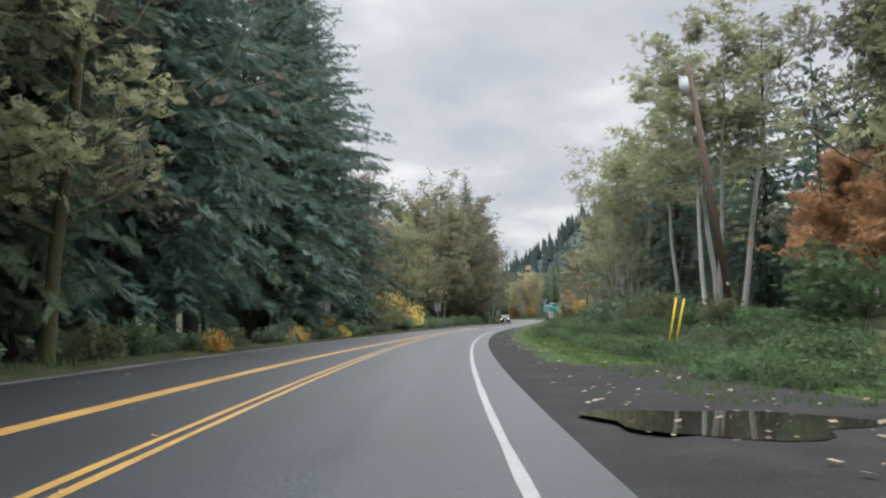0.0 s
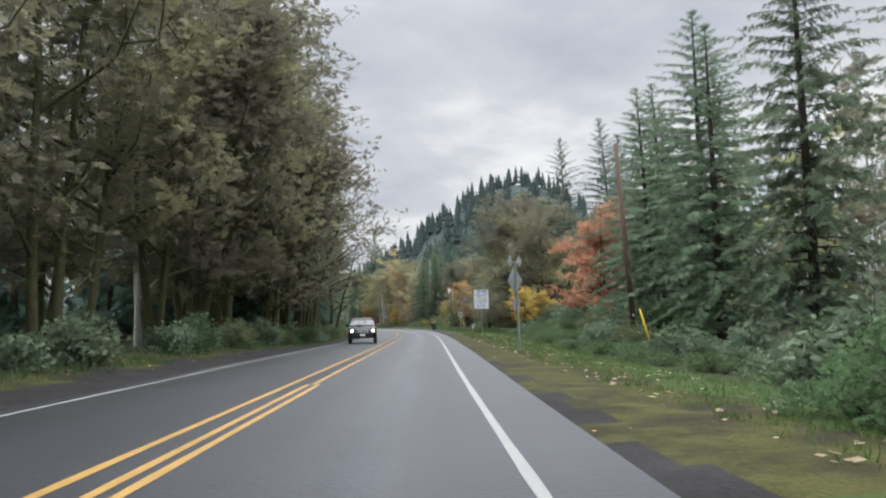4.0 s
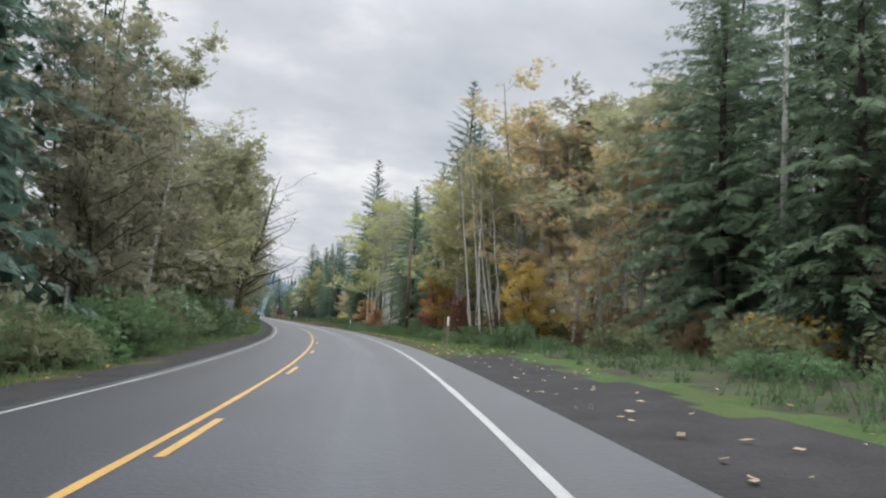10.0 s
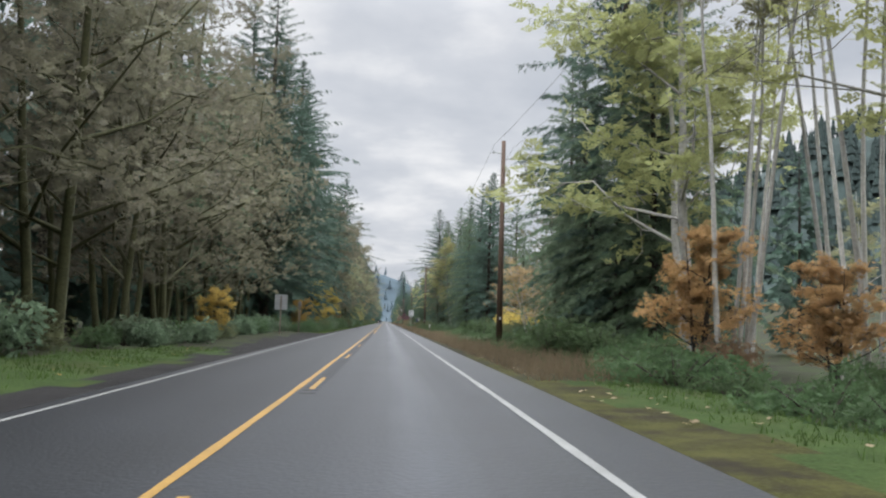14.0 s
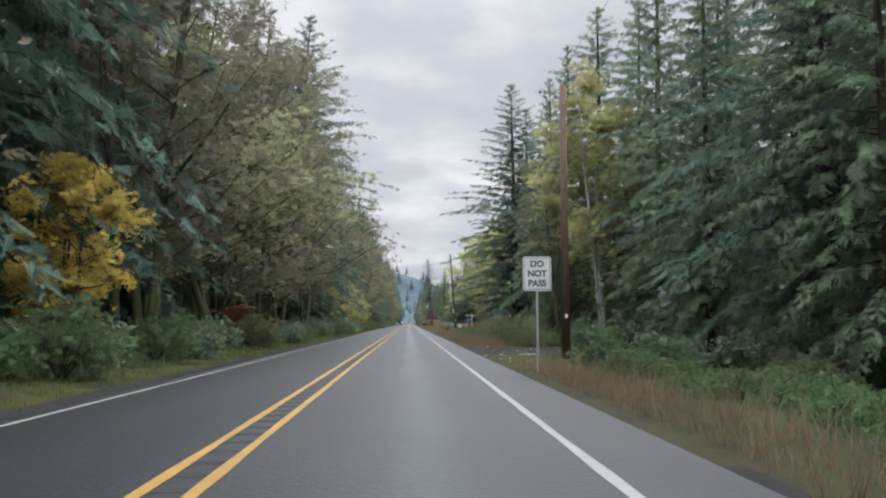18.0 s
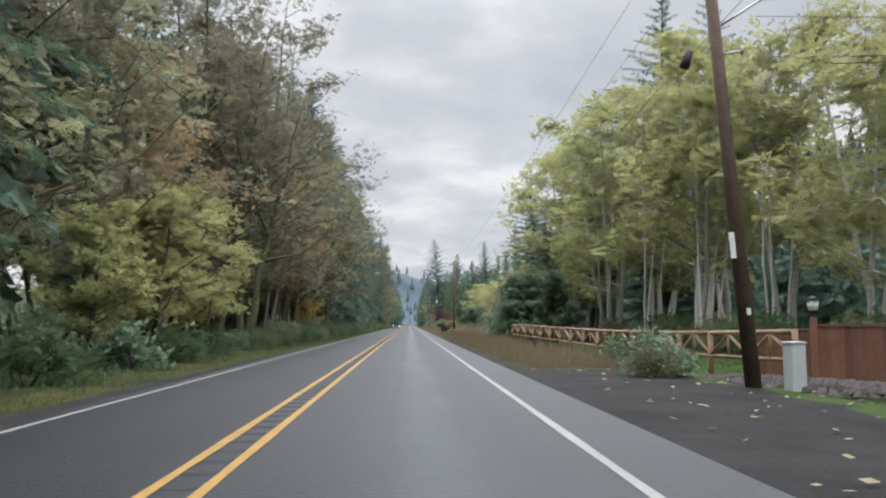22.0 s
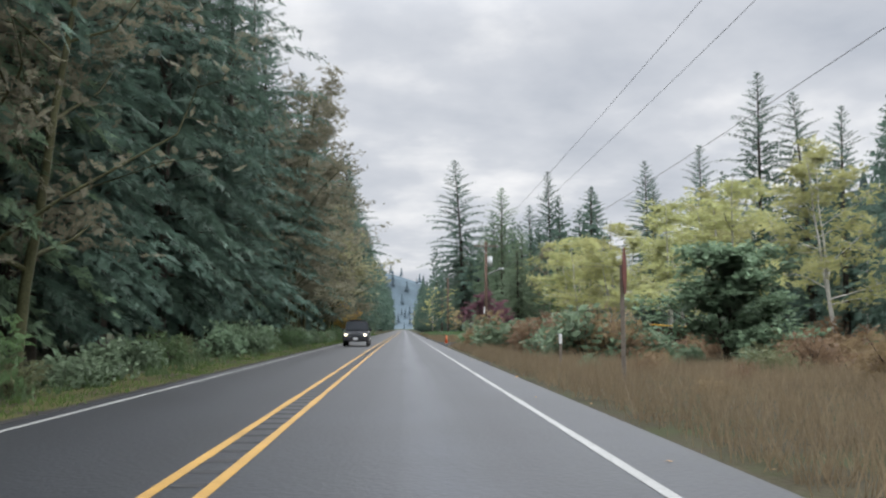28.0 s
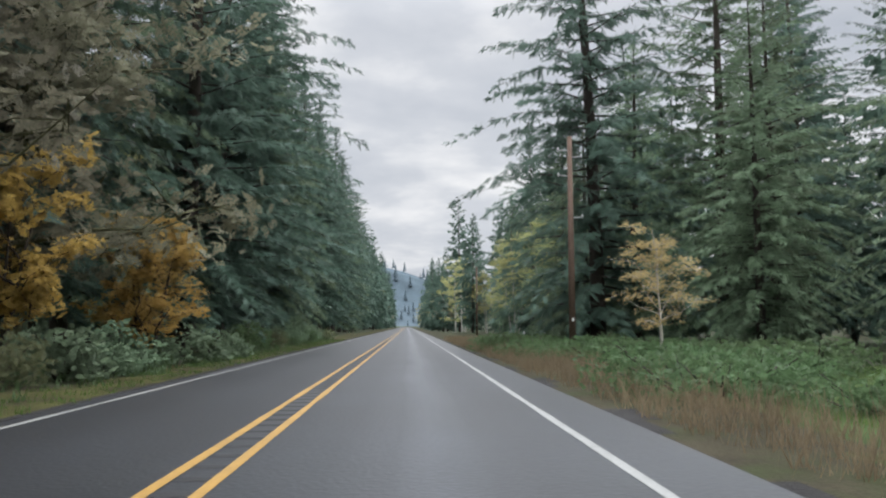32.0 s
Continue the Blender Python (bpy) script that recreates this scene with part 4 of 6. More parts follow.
# beside the lay-by and the leaning pale trunks
belt(22, 48, 22, 28, 2.6, (("alder", 2), ("bigalder", 3), ("brown", 1)), (1.1, 1.4))
stand_of("alder", ((52, 15, 20), (57, 17.5, 21), (62, 15.5, 19)), 1.15)
stand_of("spruce", ((62, 22, 23), (69, 17, 24), (76, 21, 22)))
for s, d, h in ((72, 14.6, 19), (77.6, 14, 19), (80, 15.5, 20), (84, 14.2, 20), (87.3, 14.4, 21), (92, 15.5, 20), (97, 14.8, 19)):
    plant("birch", s, d, h / 19, lean=(0, -7))
stand_of("bigalder", ((79, 18.5, 18), (86, 18, 19), (93, 18.5, 19), (100, 17, 18), (107, 16, 16), (113, 17, 16), (124, 18, 15)), 1.1)
stand_of("hemlock", ((118, 16.5, 18), (138, 17, 21), (131, 18.5, 18)), 1.1)
stand_of("hemlock", ((146, 16, 17), (152, 17.5, 20), (158, 16, 17), (163, 18.5, 19), (168, 20, 18)), 1.2)
stand_of("alder", ((172, 22, 14), (180, 24, 15), (186, 22, 14)), 1.2)
stand_of("red", ((173.9, 16, 11.8),), 1.1, "large maple with rust-orange leaves at the forest edge")
stand_of("gold", ((185.6, 13.2, 4.8), (190.3, 12.2, 5.4)), 1.05)
stand_of("spruce", ((198, 24, 25), (201.5, 26, 24), (215, 22.5, 27)))
stand_of("bigalder", ((196, 17, 11), (203, 16.5, 15), (208, 14, 15.5), (211, 18, 18), (217, 16, 18), (222, 19, 19), (227, 16.5, 16), (233, 18, 14), (239, 18.5, 11.5), (246, 19, 11), (253, 20, 12)), 1.15)
stand_of("brown", ((206, 20, 17), (220, 22, 18), (230, 22, 16), (236, 17, 10.5), (243, 17, 10.5), (250, 17.5, 10.5), (257, 19, 10.5)), 1.15)
stand_of("hemlock", ((241, 22, 23), (258.5, 23, 18), (263, 21, 16.5), (267.3, 22, 17), (262, 27, 17)), 1.15)
# beyond the drive with the pole
stand_of("spruce", ((295.7, 21.5, 27.2), (302.1, 29, 28.3), (305.4, 34, 29), (304.3, 20, 23)), 1.05)
stand_of("orange", ((274.5, 19, 11.2),), 1.0, "airy maple with orange-gold leaves behind the utility pole")
stand_of("amber", ((271.5, 17.5, 9.8), (277.5, 17.5, 9.5)), 1.2)
stand_of("limemaple", ((275.2, 15.5, 6.8), (278.5, 15, 5.5)), 0.9)
stand_of("red", ((281, 16, 5.6),), 0.8)
stand_of("bigalder", ((283, 20, 15), (289, 24, 17), (280, 25, 15)), 1.2)
stand_of("hemlock", ((286, 15, 17), (290.5, 16.5, 20), (292.5, 13.6, 17), (297, 16, 20), (287, 19, 18)), 1.15)
stand_of("alder", ((301, 16, 15), (306, 15, 15), (311, 16.5, 17), (316, 15, 18), (322, 14, 18), (327, 15.5, 19), (333, 14, 18)), 1.2)
stand_of("birch", ((309, 13.5, 16), (318, 13, 17), (324, 12.5, 18), (331, 12, 18), (337, 11, 17), (341, 12.5, 18), (321, 10.2, 17)))
stand_of("amber", ((300, 13.8, 11), (314, 14.6, 17), (325.3, 15, 21), (301, 12, 6), (307, 12.3, 7), (313, 12.4, 7), (319, 12.6, 7)), 1.15)
stand_of("lime", ((331, 13.2, 17), (336, 11.5, 16), (341, 13, 17), (346, 12.5, 17)), 1.1)
stand_of("brown", ((304, 18.5, 17), (320, 19, 18), (330, 18, 19), (339, 17, 18)), 1.1)
stand_of("red", ((340.5, 10, 4.8), (344, 10.5, 3.8), (333, 11, 3.6)), 0.9)
stand_of("gold", ((337, 9.8, 6), (310, 10.8, 5.5)))
stand_of("spruce", ((355, 16, 31), (360, 19, 27), (349, 20, 24)), 1.05, "broad dark spruce towering over the alders")
stand_of("hemlock", ((352.5, 12.6, 20), (358, 10.8, 17), (362.5, 11.5, 19), (366, 12.8, 17)), 1.05)
stand_of("birch", ((368, 11, 21), (370.5, 13, 22), (373, 10.6, 20), (375, 14.5, 22), (378, 11.5, 21), (380.5, 13.5, 22), (383, 10.8, 21), (386, 12.5, 22), (389, 14, 22), (388.8, 9.6, 20), (392, 11.2, 22)))
stand_of("lime", ((380.5, 12.4, 20.5), (396.5, 11.6, 23)), 1.1, "tall alder with a yellow-green crown on pale trunks")
stand_of("orange", ((377.6, 9.2, 3.8), (385.2, 11, 3.8), (390, 9.4, 5.2)), 1.0, "low vine maple with bright orange leaves")
stand_of("spruce", ((409, 12.5, 31.5),), 1.0, "very tall spruce with long hanging branches")
stand_of("hemlock", ((402, 12, 19), (405.5, 13.8, 24), (411, 11.4, 15), (415, 12, 20), (421, 12.5, 21), (425, 14.5, 17)), 1.0)
stand_of("brown", ((427, 13.2, 13), (431, 14.5, 12)))
stand_of("amber", ((439.5, 13, 7.4), (443, 14.5, 8), (436, 15, 6.8)), 1.7, "broad low tree with golden-brown leaves")
stand_of("spruce", ((470.5, 13, 21.5), (482, 15, 24), (492, 14, 24), (459, 22, 17), (466, 22, 20), (473, 24, 22)), 1.05)
stand_of("hemlock", ((448, 18, 11), (453, 17, 12), (461, 16, 14), (476, 17.5, 19), (486, 11.8, 17), (490, 12.5, 18), (495, 14, 19), (499.5, 12.5, 19)), 0.95)
belt(513, 530, 10, 14, 3.4, (("brown", 3), ("hemlock", 2)), (0.85, 1.05))
stand_of("lime", ((513.8, 11.8, 18.6), (517, 13.5, 16)), 1.0)
stand_of("hemlock", ((504.5, 15.5, 20), (509, 17, 21), (524, 14, 25)), 1.2)
stand_of("spruce", ((556.5, 12, 28.5), (558.5, 13.8, 26)), 1.25, "big dark spruce with hanging branches beside the brambles")
stand_of("hemlock", ((552, 15.5, 17), (561, 17, 15)), 1.2)
stand_of("lime", ((568, 26, 13.5), (574, 28, 14), (583, 17.5, 20), (588, 20, 19), (594, 18.5, 18)), 1.15)
stand_of("spruce", ((571.7, 28, 18.8), (566.2, 15.5, 24)))
# behind the rail fence
stand_of("lime", ((600, 18, 15), (604, 21, 18), (609, 19.5, 18), (613, 16, 19), (617, 18, 20), (621, 21, 21), (626, 17.5, 22), (631, 20, 22), (636, 17, 22), (641, 18.5, 23), (646, 16, 19), (651, 17, 21)), 1.2)
stand_of("birch", ((606, 17, 18), (611, 15.5, 19), (623, 16, 20), (633, 15.8, 21), (644, 17, 22), (649, 15.5, 20)))
stand_of("spruce", ((643.2, 24, 33), (636, 26, 30), (650, 19, 26)), 1.15)
stand_of("spruce", ((659, 14, 20),), 0.9)
stand_of("holly", ((633.9, 12, 6.2), (645, 11.8, 7), (655, 10.8, 6.6)), 0.95, "rounded dark evergreen tree beside the fence")
stand_of("hemlock", ((646.7, 13.5, 11), (651, 14, 15), (656, 13.4, 15), (663.5, 12.8, 13.5)), 1.0)
# round the open field
stand_of("willow", ((679.9, 14, 14), (683, 16.5, 13)))
stand_of("brown", ((719, 18.5, 9.2), (725, 19, 9.5), (730, 18, 9)), 1.25)
stand_of("spruce", ((757, 32, 25), (736, 32, 17), (722, 30, 15), (729, 34, 17), (745, 36, 19), (713, 34, 15)), 1.1)
stand_of("lime", ((725.6, 23, 10.5), (734, 25, 11), (765, 24, 13), (773.6, 21.5, 12), (781, 24, 13)), 1.25)
stand_of("lime", ((798.2, 25.5, 15), (790, 29, 15), (806, 30, 17), (812, 24.5, 14), (820, 26, 15.5), (829, 24, 14.5), (838, 25, 16), (849.5, 24, 16.5)), 1.35)
stand_of("spruce", ((818, 44, 34), (812, 47, 30), (832, 42, 28), (863.8, 44, 32.5), (855, 42, 27), (796, 42, 23), (783, 40, 20), (775, 42, 22), (768, 46, 22), (790, 46, 22)), 1.05)
stand_of("spruce", ((870, 10.8, 33.5),), 1.05, "tall pointed spruce with open layered branches")
stand_of("hemlock", ((869.5, 18, 28), (861, 17, 19), (880, 16, 22), (856, 14, 15), (876, 11.5, 16), (886, 12, 18)), 1.15)
stand_of("spruce", ((884, 30, 34), (883.9, 38, 31), (872, 24, 25), (893, 20, 27)), 1.05)
stand_of("hemlock", ((845, 17.5, 15), (851, 19, 17), (841, 23, 14)), 1.3)
belt(888, 960, 10.5, 18, 4.2, (("hemlock", 3), ("spruce", 2), ("lime", 2)), (0.7, 0.9))
belt(960, 1330, 8.5, 17, 6.5, (("far_spruce", 3), ("far_alder", 3)), (0.7, 1.05))
# right: deeper ranks
belt(-5, 130, 25, 34, 5.0, FARA, (0.8, 1.15))
belt(-5, 130, 36, 48, 7.0, FARS, (0.7, 0.95))
belt(130, 272, 27, 36, 4.6, FARB, (0.85, 1.15))
belt(150, 345, 38, 52, 5.5, FARA, (0.6, 0.85))
belt(272, 345, 26, 34, 4.6, FARB, (0.9, 1.15))
belt(398, 560, 26, 36, 5.0, FARS, (0.5, 0.7))
belt(345, 404, 22, 32, 2.0, (("dark_bush", 1), ("olive_bush", 1)), (1.2, 1.8))
belt(345, 430, 34, 46, 3.0, FARB, (0.75, 0.95))
belt(570, 680, 32, 46, 5.0, FARS, (0.7, 0.95))
belt(690, 800, 44, 58, 3.4, (("far_alder", 3), ("far_spruce", 3)), (0.6, 0.85))
belt(670, 800, 62, 90, 3.6, FARS, (0.7, 0.95))
belt(800, 880, 50, 80, 3.2, FARS, (0.8, 1.05))
belt(850, 1000, 21, 40, 5.0, FARS, (0.85, 1.1))
# right: undergrowth and brambles
belt(18, 118, 6.8, 9.0, 1.7, (("bramble", 6), ("green_bush", 1)), (0.7, 1.1))
belt(18, 118, 9.5, 13.0, 1.7, (("bramble", 5), ("olive_bush", 1)), (0.8, 1.3))
belt(58, 84, 5.4, 7.4, 1.4, (("bramble", 1),), (0.6, 0.85))
belt(60, 128, 11, 15, 1.3, UNDER, (1.1, 1.7))
belt(64, 128, 16, 21, 1.8, UNDER, (1.5, 2.2))
belt(150, 186, 14, 20, 2.0, UNDER, (1.2, 1.8))
belt(196, 264, 24, 30, 1.8, UNDER, (1.4, 2.2))
belt(118, 186, 8.5, 11.0, 2.0, (("bramble", 4), ("dark_bush", 1)), (0.6, 1.0))
belt(120, 186, 11.5, 13.5, 2.4, UNDER, (0.6, 1.1))
belt(186, 236, 14.5, 17, 2.2, (("dark_bush", 2), ("brown_bush", 2), ("olive_bush", 2)), (0.5, 0.9))
belt(258, 300, 8.4, 12.0, 2.0, (("bramble", 3), ("green_bush", 1), ("olive_bush", 1)), (0.6, 1.0))
belt(268, 352, 12, 15.5, 2.0, (("brown_bush", 2), ("olive_bush", 3), ("yellow_bush", 1)), (0.9, 1.6))
belt(300, 400, 6.4, 8.6, 1.8, (("bramble", 4), ("green_bush", 1)), (0.6, 1.0))
belt(352, 400, 8.6, 10.5, 2.4, (("green_bush", 2), ("brown_bush", 1)), (0.6, 1.0))
belt(384, 440, 5.9, 9.0, 1.3, (("bramble", 4), ("green_bush", 1)), (0.8, 1.2))
belt(440, 456, 7.2, 11.0, 2.0, (("bramble", 3), ("olive_bush", 1)), (0.7, 1.1))
belt(456, 496, 5.3, 9.5, 0.9, (("bramble", 6), ("green_bush", 1)), (0.6, 0.9))
belt(510, 552, 6.4, 9.4, 1.6, (("bramble", 2), ("green_bush", 2), ("olive_bush", 2)), (0.7, 1.2))
belt(509, 549, 9.5, 16, 1.5, UNDER, (0.7, 1.2))
belt(528, 553, 5.2, 9.5, 0.9, (("bramble", 4), ("green_bush", 1)), (0.9, 1.3))
belt(592, 640, 14.5, 17.5, 2.4, (("green_bush", 3), ("olive_bush", 2)), (0.9, 1.5))
belt(756, 782, 5.0, 12.0, 0.5, (("bramble", 1), ("brown_bush", 3), ("dark_bush", 3)), (1.1, 1.6))
belt(696, 792, 9.0, 30.0, 0.75, (("brown_bush", 5), ("olive_bush", 1), ("dark_bush", 1)), (0.55, 0.95))
belt(690, 756, 6.0, 10.0, 2.4, (("brown_bush", 3), ("dark_bush", 1)), (0.3, 0.5))
belt(700, 790, 22.0, 34.0, 2.2, (("brown_bush", 3), ("yellow_bush", 1)), (0.8, 1.2))
belt(664, 700, 6.2, 16.0, 1.4, (("brown_bush", 2), ("olive_bush", 1), ("dark_bush", 1)), (0.3, 0.6))
belt(640, 666, 9.0, 13.5, 1.6, UNDER, (0.6, 1.0))
belt(440, 500, 9.5, 15, 2.2, UNDER, (0.7, 1.1))
belt(805, 817, 5.0, 7.0, 1.0, (("dark_bush", 1), ("brown_bush", 1)), (0.35, 0.6))
belt(835, 876, 5.2, 10.5, 0.9, (("bramble", 1),), (0.9, 1.3))
# ---- trees that stand out
plant("orange", 38, 17.2, 0.9, label="spreading maple with orange-brown leaves above brambles")
plant("orange", 33, 17.5, 0.85)
plant("green_bush", 30, 14.5, 1.5)
for s, d, z in ((62, -10.8, 0.8), (79, -10.8, 1.3), (87, -10.4, 1.75), (90, -10.5, 1.7), (93, -10.2, 1.3)):
    plant("yellow_bush", s, d, z)
plant("olive_bush", 76, -10.4, 1.7); plant("olive_bush", 81.5, -10.8, 1.8); plant("green_bush", 97, -10.2, 1.4)
for s in (33, 47, 60):
    plant("yellow_bush", s, -9.6, 0.42, label="small yellowing shrub on the verge")
plant("yellow_bush", 452, 14, 1.5); plant("yellow_bush", 456, 15, 1.4)
plant("yellow_bush", 801.5, 7.4, 0.42)
# left
plant("spruce", 285.3, -14.2, 0.93, wide=1.3, label="full single spruce above the roadside thicket")
plant("bare", 345, -9.6, 1.05, turn=20, lean=(0, 6))
plant("bare", 353.3, -9.5, 1.0, turn=250, lean=(0, 5))
plant("bare", 367, -10.5, 0.95, turn=140, lean=(0, 4))
plant("bare", 174, -9.2, 0.9, turn=60, lean=(0, 8))
plant("bare", 205, -9.8, 0.85, turn=310, lean=(0, 6))
plant("bare", 508, -9.5, 0.95, turn=200, lean=(0, 8))
plant("bare", 612, -9.0, 0.9, turn=75, lean=(0, 5))
plant("bare", 655, -9.0, 0.8, turn=120, lean=(0, 6))
stand_of("spruce", ((446.6, -12.5, 35), (455, -13, 33), (466, -12, 34), (549.8, -11.5, 34), (556, -12, 31), (671, -11.5, 27), (684, -11, 27), (772.7, -11.5, 26), (786, -11.5, 25), (864.8, -11, 33), (873, -11.5, 31), (886, -11.5, 29)), 1.15)
plant("gold", 410, -9.6, 0.36); plant("gold", 446, -8.8, 0.4); plant("gold", 470, -9.8, 0.8)
plant("orange", 511, -9.0, 0.27, wide=1.9, label="low orange-leaved maple shrub on the verge")
plant("gold", 489, -9.2, 0.7)
plant("orange", 559, -10.4, 0.85, label="maple turning orange over green undergrowth"); plant("limemaple", 554.5, -9.6, 0.75)
plant("limemaple", 602, -9.0, 0.85, wide=1.25); plant("limemaple", 596.5, -9.2, 0.72, wide=1.2); plant("limemaple", 592, -9.4, 0.58, wide=1.1); plant("limemaple", 575, -8.6, 0.45)
stand_of("amber", ((637.4, -10.2, 10), (632, -11.5, 15), (640, -11.5, 16), (645.4, -10.5, 16), (651, -12, 15)), 1.15)
plant("gold", 642, -9.4, 0.5)
for s, d, z in ((692, -9.2, 1.5), (699, -9.0, 1.6), (706, -9.2, 1.4)):
    plant("olive_bush", s, d, z)
plant("green_bush", 735.5, -8.4, 1.0, label="dense rounded green bush on the verge")
plant("gold", 850.8, -8.6, 0.62, wide=1.2, label="yellow-orange maple reaching over the verge"); plant("gold", 844.5, -10.2, 0.7)
# right
plant("holly", 650, 10, 0.5)
plant("dark_bush", 590, 6.3, 0.6); plant("olive_bush", 588.5, 5.9, 0.45); plant("dark_bush", 596, 6.8, 0.5)
plant("holly", 758.8, 15, 0.75, wide=1.3)
plant("maroon", 820.5, 10.0, 0.72, tall=0.95, wide=1.3); plant("maroon", 824.5, 12.4, 0.65, tall=0.9, wide=1.3)
plant("amber", 850.3, 8.2, 0.34, wide=1.2, label="small sparse tree with yellow leaves in the bramble hedge")
plant("spruce", 831, 9.2, 0.11, label="small young spruce on the grass")
woods.finish("dense far woods of dark spruce and yellowing alder")
for pool in PLANT.values():
    for ob in pool:
        if ob.name not in USED:
            for o in (*ob.children_recursive, ob):
                bpy.data.objects.remove(o)

# ---------------------------------------------------------------- built things
STEEL = mat("galvanised_steel", (0.42, 0.43, 0.43), rough=0.5, metal=0.6, vary=0.2)
SIGN_WHITE = mat("sign_white", (0.74, 0.75, 0.76), rough=0.5, vary=0.08)
SIGN_GREEN = mat("sign_green", (0.0, 0.24, 0.17), rough=0.5, vary=0.1)
SIGN_BACK = mat("sign_back_aluminium", (0.34, 0.35, 0.35), rough=0.55, metal=0.3, vary=0.2)
SIGN_RED = mat("faded_red_sign", (0.16, 0.05, 0.04), rough=0.6, vary=0.2)
BLACK_PRINT = mat("black_print", (0.03, 0.03, 0.035), rough=0.6, vary=0.1)
BLUE_PRINT = mat("blue_print", (0.05, 0.07, 0.28), rough=0.6, vary=0.1)
BLUE_SIGN = mat("dark_blue_sign", (0.025, 0.05, 0.14), rough=0.5, vary=0.15)
FLAG_ORANGE = mat("orange_flag", (0.62, 0.16, 0.03), rough=0.7, vary=0.2)
POLE_WOOD = mat("creosote_pole_wood", (0.115, 0.075, 0.055), rough=0.85, vary=0.4, scale=1.2, fine=14, bump=0.6, object_vary=0.2)
POST_WOOD = mat("weathered_post_wood", (0.19, 0.16, 0.13), rough=0.9, vary=0.4, scale=3, fine=30, bump=0.6)
RAIL_WOOD = mat("brown_rail_wood", (0.29, 0.19, 0.125), rough=0.8, vary=0.35, scale=2, fine=24, bump=0.5, object_vary=0.2)
PLANK_WOOD = mat("red_brown_plank", (0.185, 0.085, 0.055), rough=0.8, vary=0.3, scale=2, fine=24, bump=0.5, object_vary=0.25)
WHITE_PLASTIC = mat("white_plastic", (0.75, 0.75, 0.73), rough=0.5, vary=0.1)
YELLOW_PLASTIC = mat("yellow_guy_guard", (0.66, 0.47, 0.04), rough=0.5, vary=0.15)
BIN_PLASTIC = mat("dark_grey_bin_plastic", (0.045, 0.05, 0.055), rough=0.5, vary=0.2)
BIN_GREEN = mat("dark_green_bin_plastic", (0.02, 0.05, 0.035), rough=0.5, vary=0.2)
CONE_ORANGE = mat("faded_orange_cone", (0.68, 0.17, 0.06), rough=0.6, vary=0.2)
RUBBER = mat("black_rubber", (0.025, 0.025, 0.027), rough=0.75, vary=0.2)
CAN_GREY = mat("transformer_grey", (0.52, 0.54, 0.54), rough=0.45, vary=0.1)
WIRE_BLACK = mat("weathered_wire", (0.10, 0.10, 0.10), rough=0.6, vary=0.1)
WATER = mat("puddle_water", (0.03, 0.026, 0.02), rough=0.04, vary=0.1, spec=0.6)
CAR_BLACK = mat("black_car_paint", (0.018, 0.02, 0.024), rough=0.22, vary=0.1, spec=0.6)
GLASS_DARK = mat("dark_car_glass", (0.02, 0.025, 0.03), rough=0.05, vary=0.05, spec=0.6)
CHROME = mat("chrome_trim", (0.6, 0.6, 0.62), rough=0.2, metal=1.0, vary=0.05)
TARP_YELLOW = mat("yellow_sheet_roof", (0.62, 0.38, 0.06), rough=0.6, vary=0.2)
ROCK = mat("dark_rubble", (0.085, 0.07, 0.065), rough=0.9, vary=0.4, scale=3, fine=20, bump=0.8, object_vary=0.3)
LAMP_GLOW = bpy.data.materials.new("headlight_glow")
LAMP_GLOW.use_nodes = True
LAMP_GLOW.node_tree.nodes["Principled BSDF"].inputs["Emission Color"].default_value = (1.0, 0.86, 0.62, 1)
LAMP_GLOW.node_tree.nodes["Principled BSDF"].inputs["Emission Strength"].default_value = 4.0


def thing(name, label, category, group=""):
    ob = new(name)
    ob.empty_display_size = 0.2
    return tagged(ob, label, category, group)


def part(name, bm, material, parent, label=""):
    me = bpy.data.meshes.new(name)
    bm.to_mesh(me)
    bm.free()
    me.materials.append(material)
    ob = new(name, me)
    ob.parent = parent
    if label:
        tagged(ob, label)
    return ob


def box(size, at_=(0, 0, 0), bevel=0.0, turn=None):
    bm = bmesh.new()
    m = Matrix.Translation(at_)
    if turn is not None:
        m = m @ Euler([radians(a) for a in turn]).to_matrix().to_4x4()
    bmesh.ops.create_cube(bm, size=1.0, matrix=m @ Matrix.Diagonal((*size, 1)))
    if bevel:
        bmesh.ops.bevel(bm, geom=bm.edges[:], offset=bevel, segments=2, affect="EDGES", profile=0.6)
    return bm


def rod(a, b, r1, r2=None, sides=10):
    """A tapered round bar from a to b."""
    a, b = Vector(a), Vector(b)
    bm = bmesh.new()
    m = Matrix.Translation((a + b) / 2) @ (b - a).to_track_quat("Z", "Y").to_matrix().to_4x4()
    bmesh.ops.create_cone(bm, cap_ends=True, segments=sides, radius1=r1, radius2=r1 if r2 is None else r2, depth=(b - a).length, matrix=m)
    for f in bm.faces:
        f.smooth = len(f.verts) == 4
    return bm


def plate(outline, thick, m=Matrix()):
    """A flat sheet with the given outline (x, z), thick in y."""
    bm = bmesh.new()
    front = [bm.verts.new((x, 0, z)) for x, z in outline]
    face = bm.faces.new(front)
    ext = bmesh.ops.extrude_face_region(bm, geom=[face])
    bmesh.ops.translate(bm, vec=(0, thick, 0), verts=[v for v in ext["geom"] if isinstance(v, bmesh.types.BMVert)])
    bmesh.ops.recalc_face_normals(bm, faces=bm.faces[:])
    bmesh.ops.transform(bm, matrix=m, verts=bm.verts[:])
    return bm


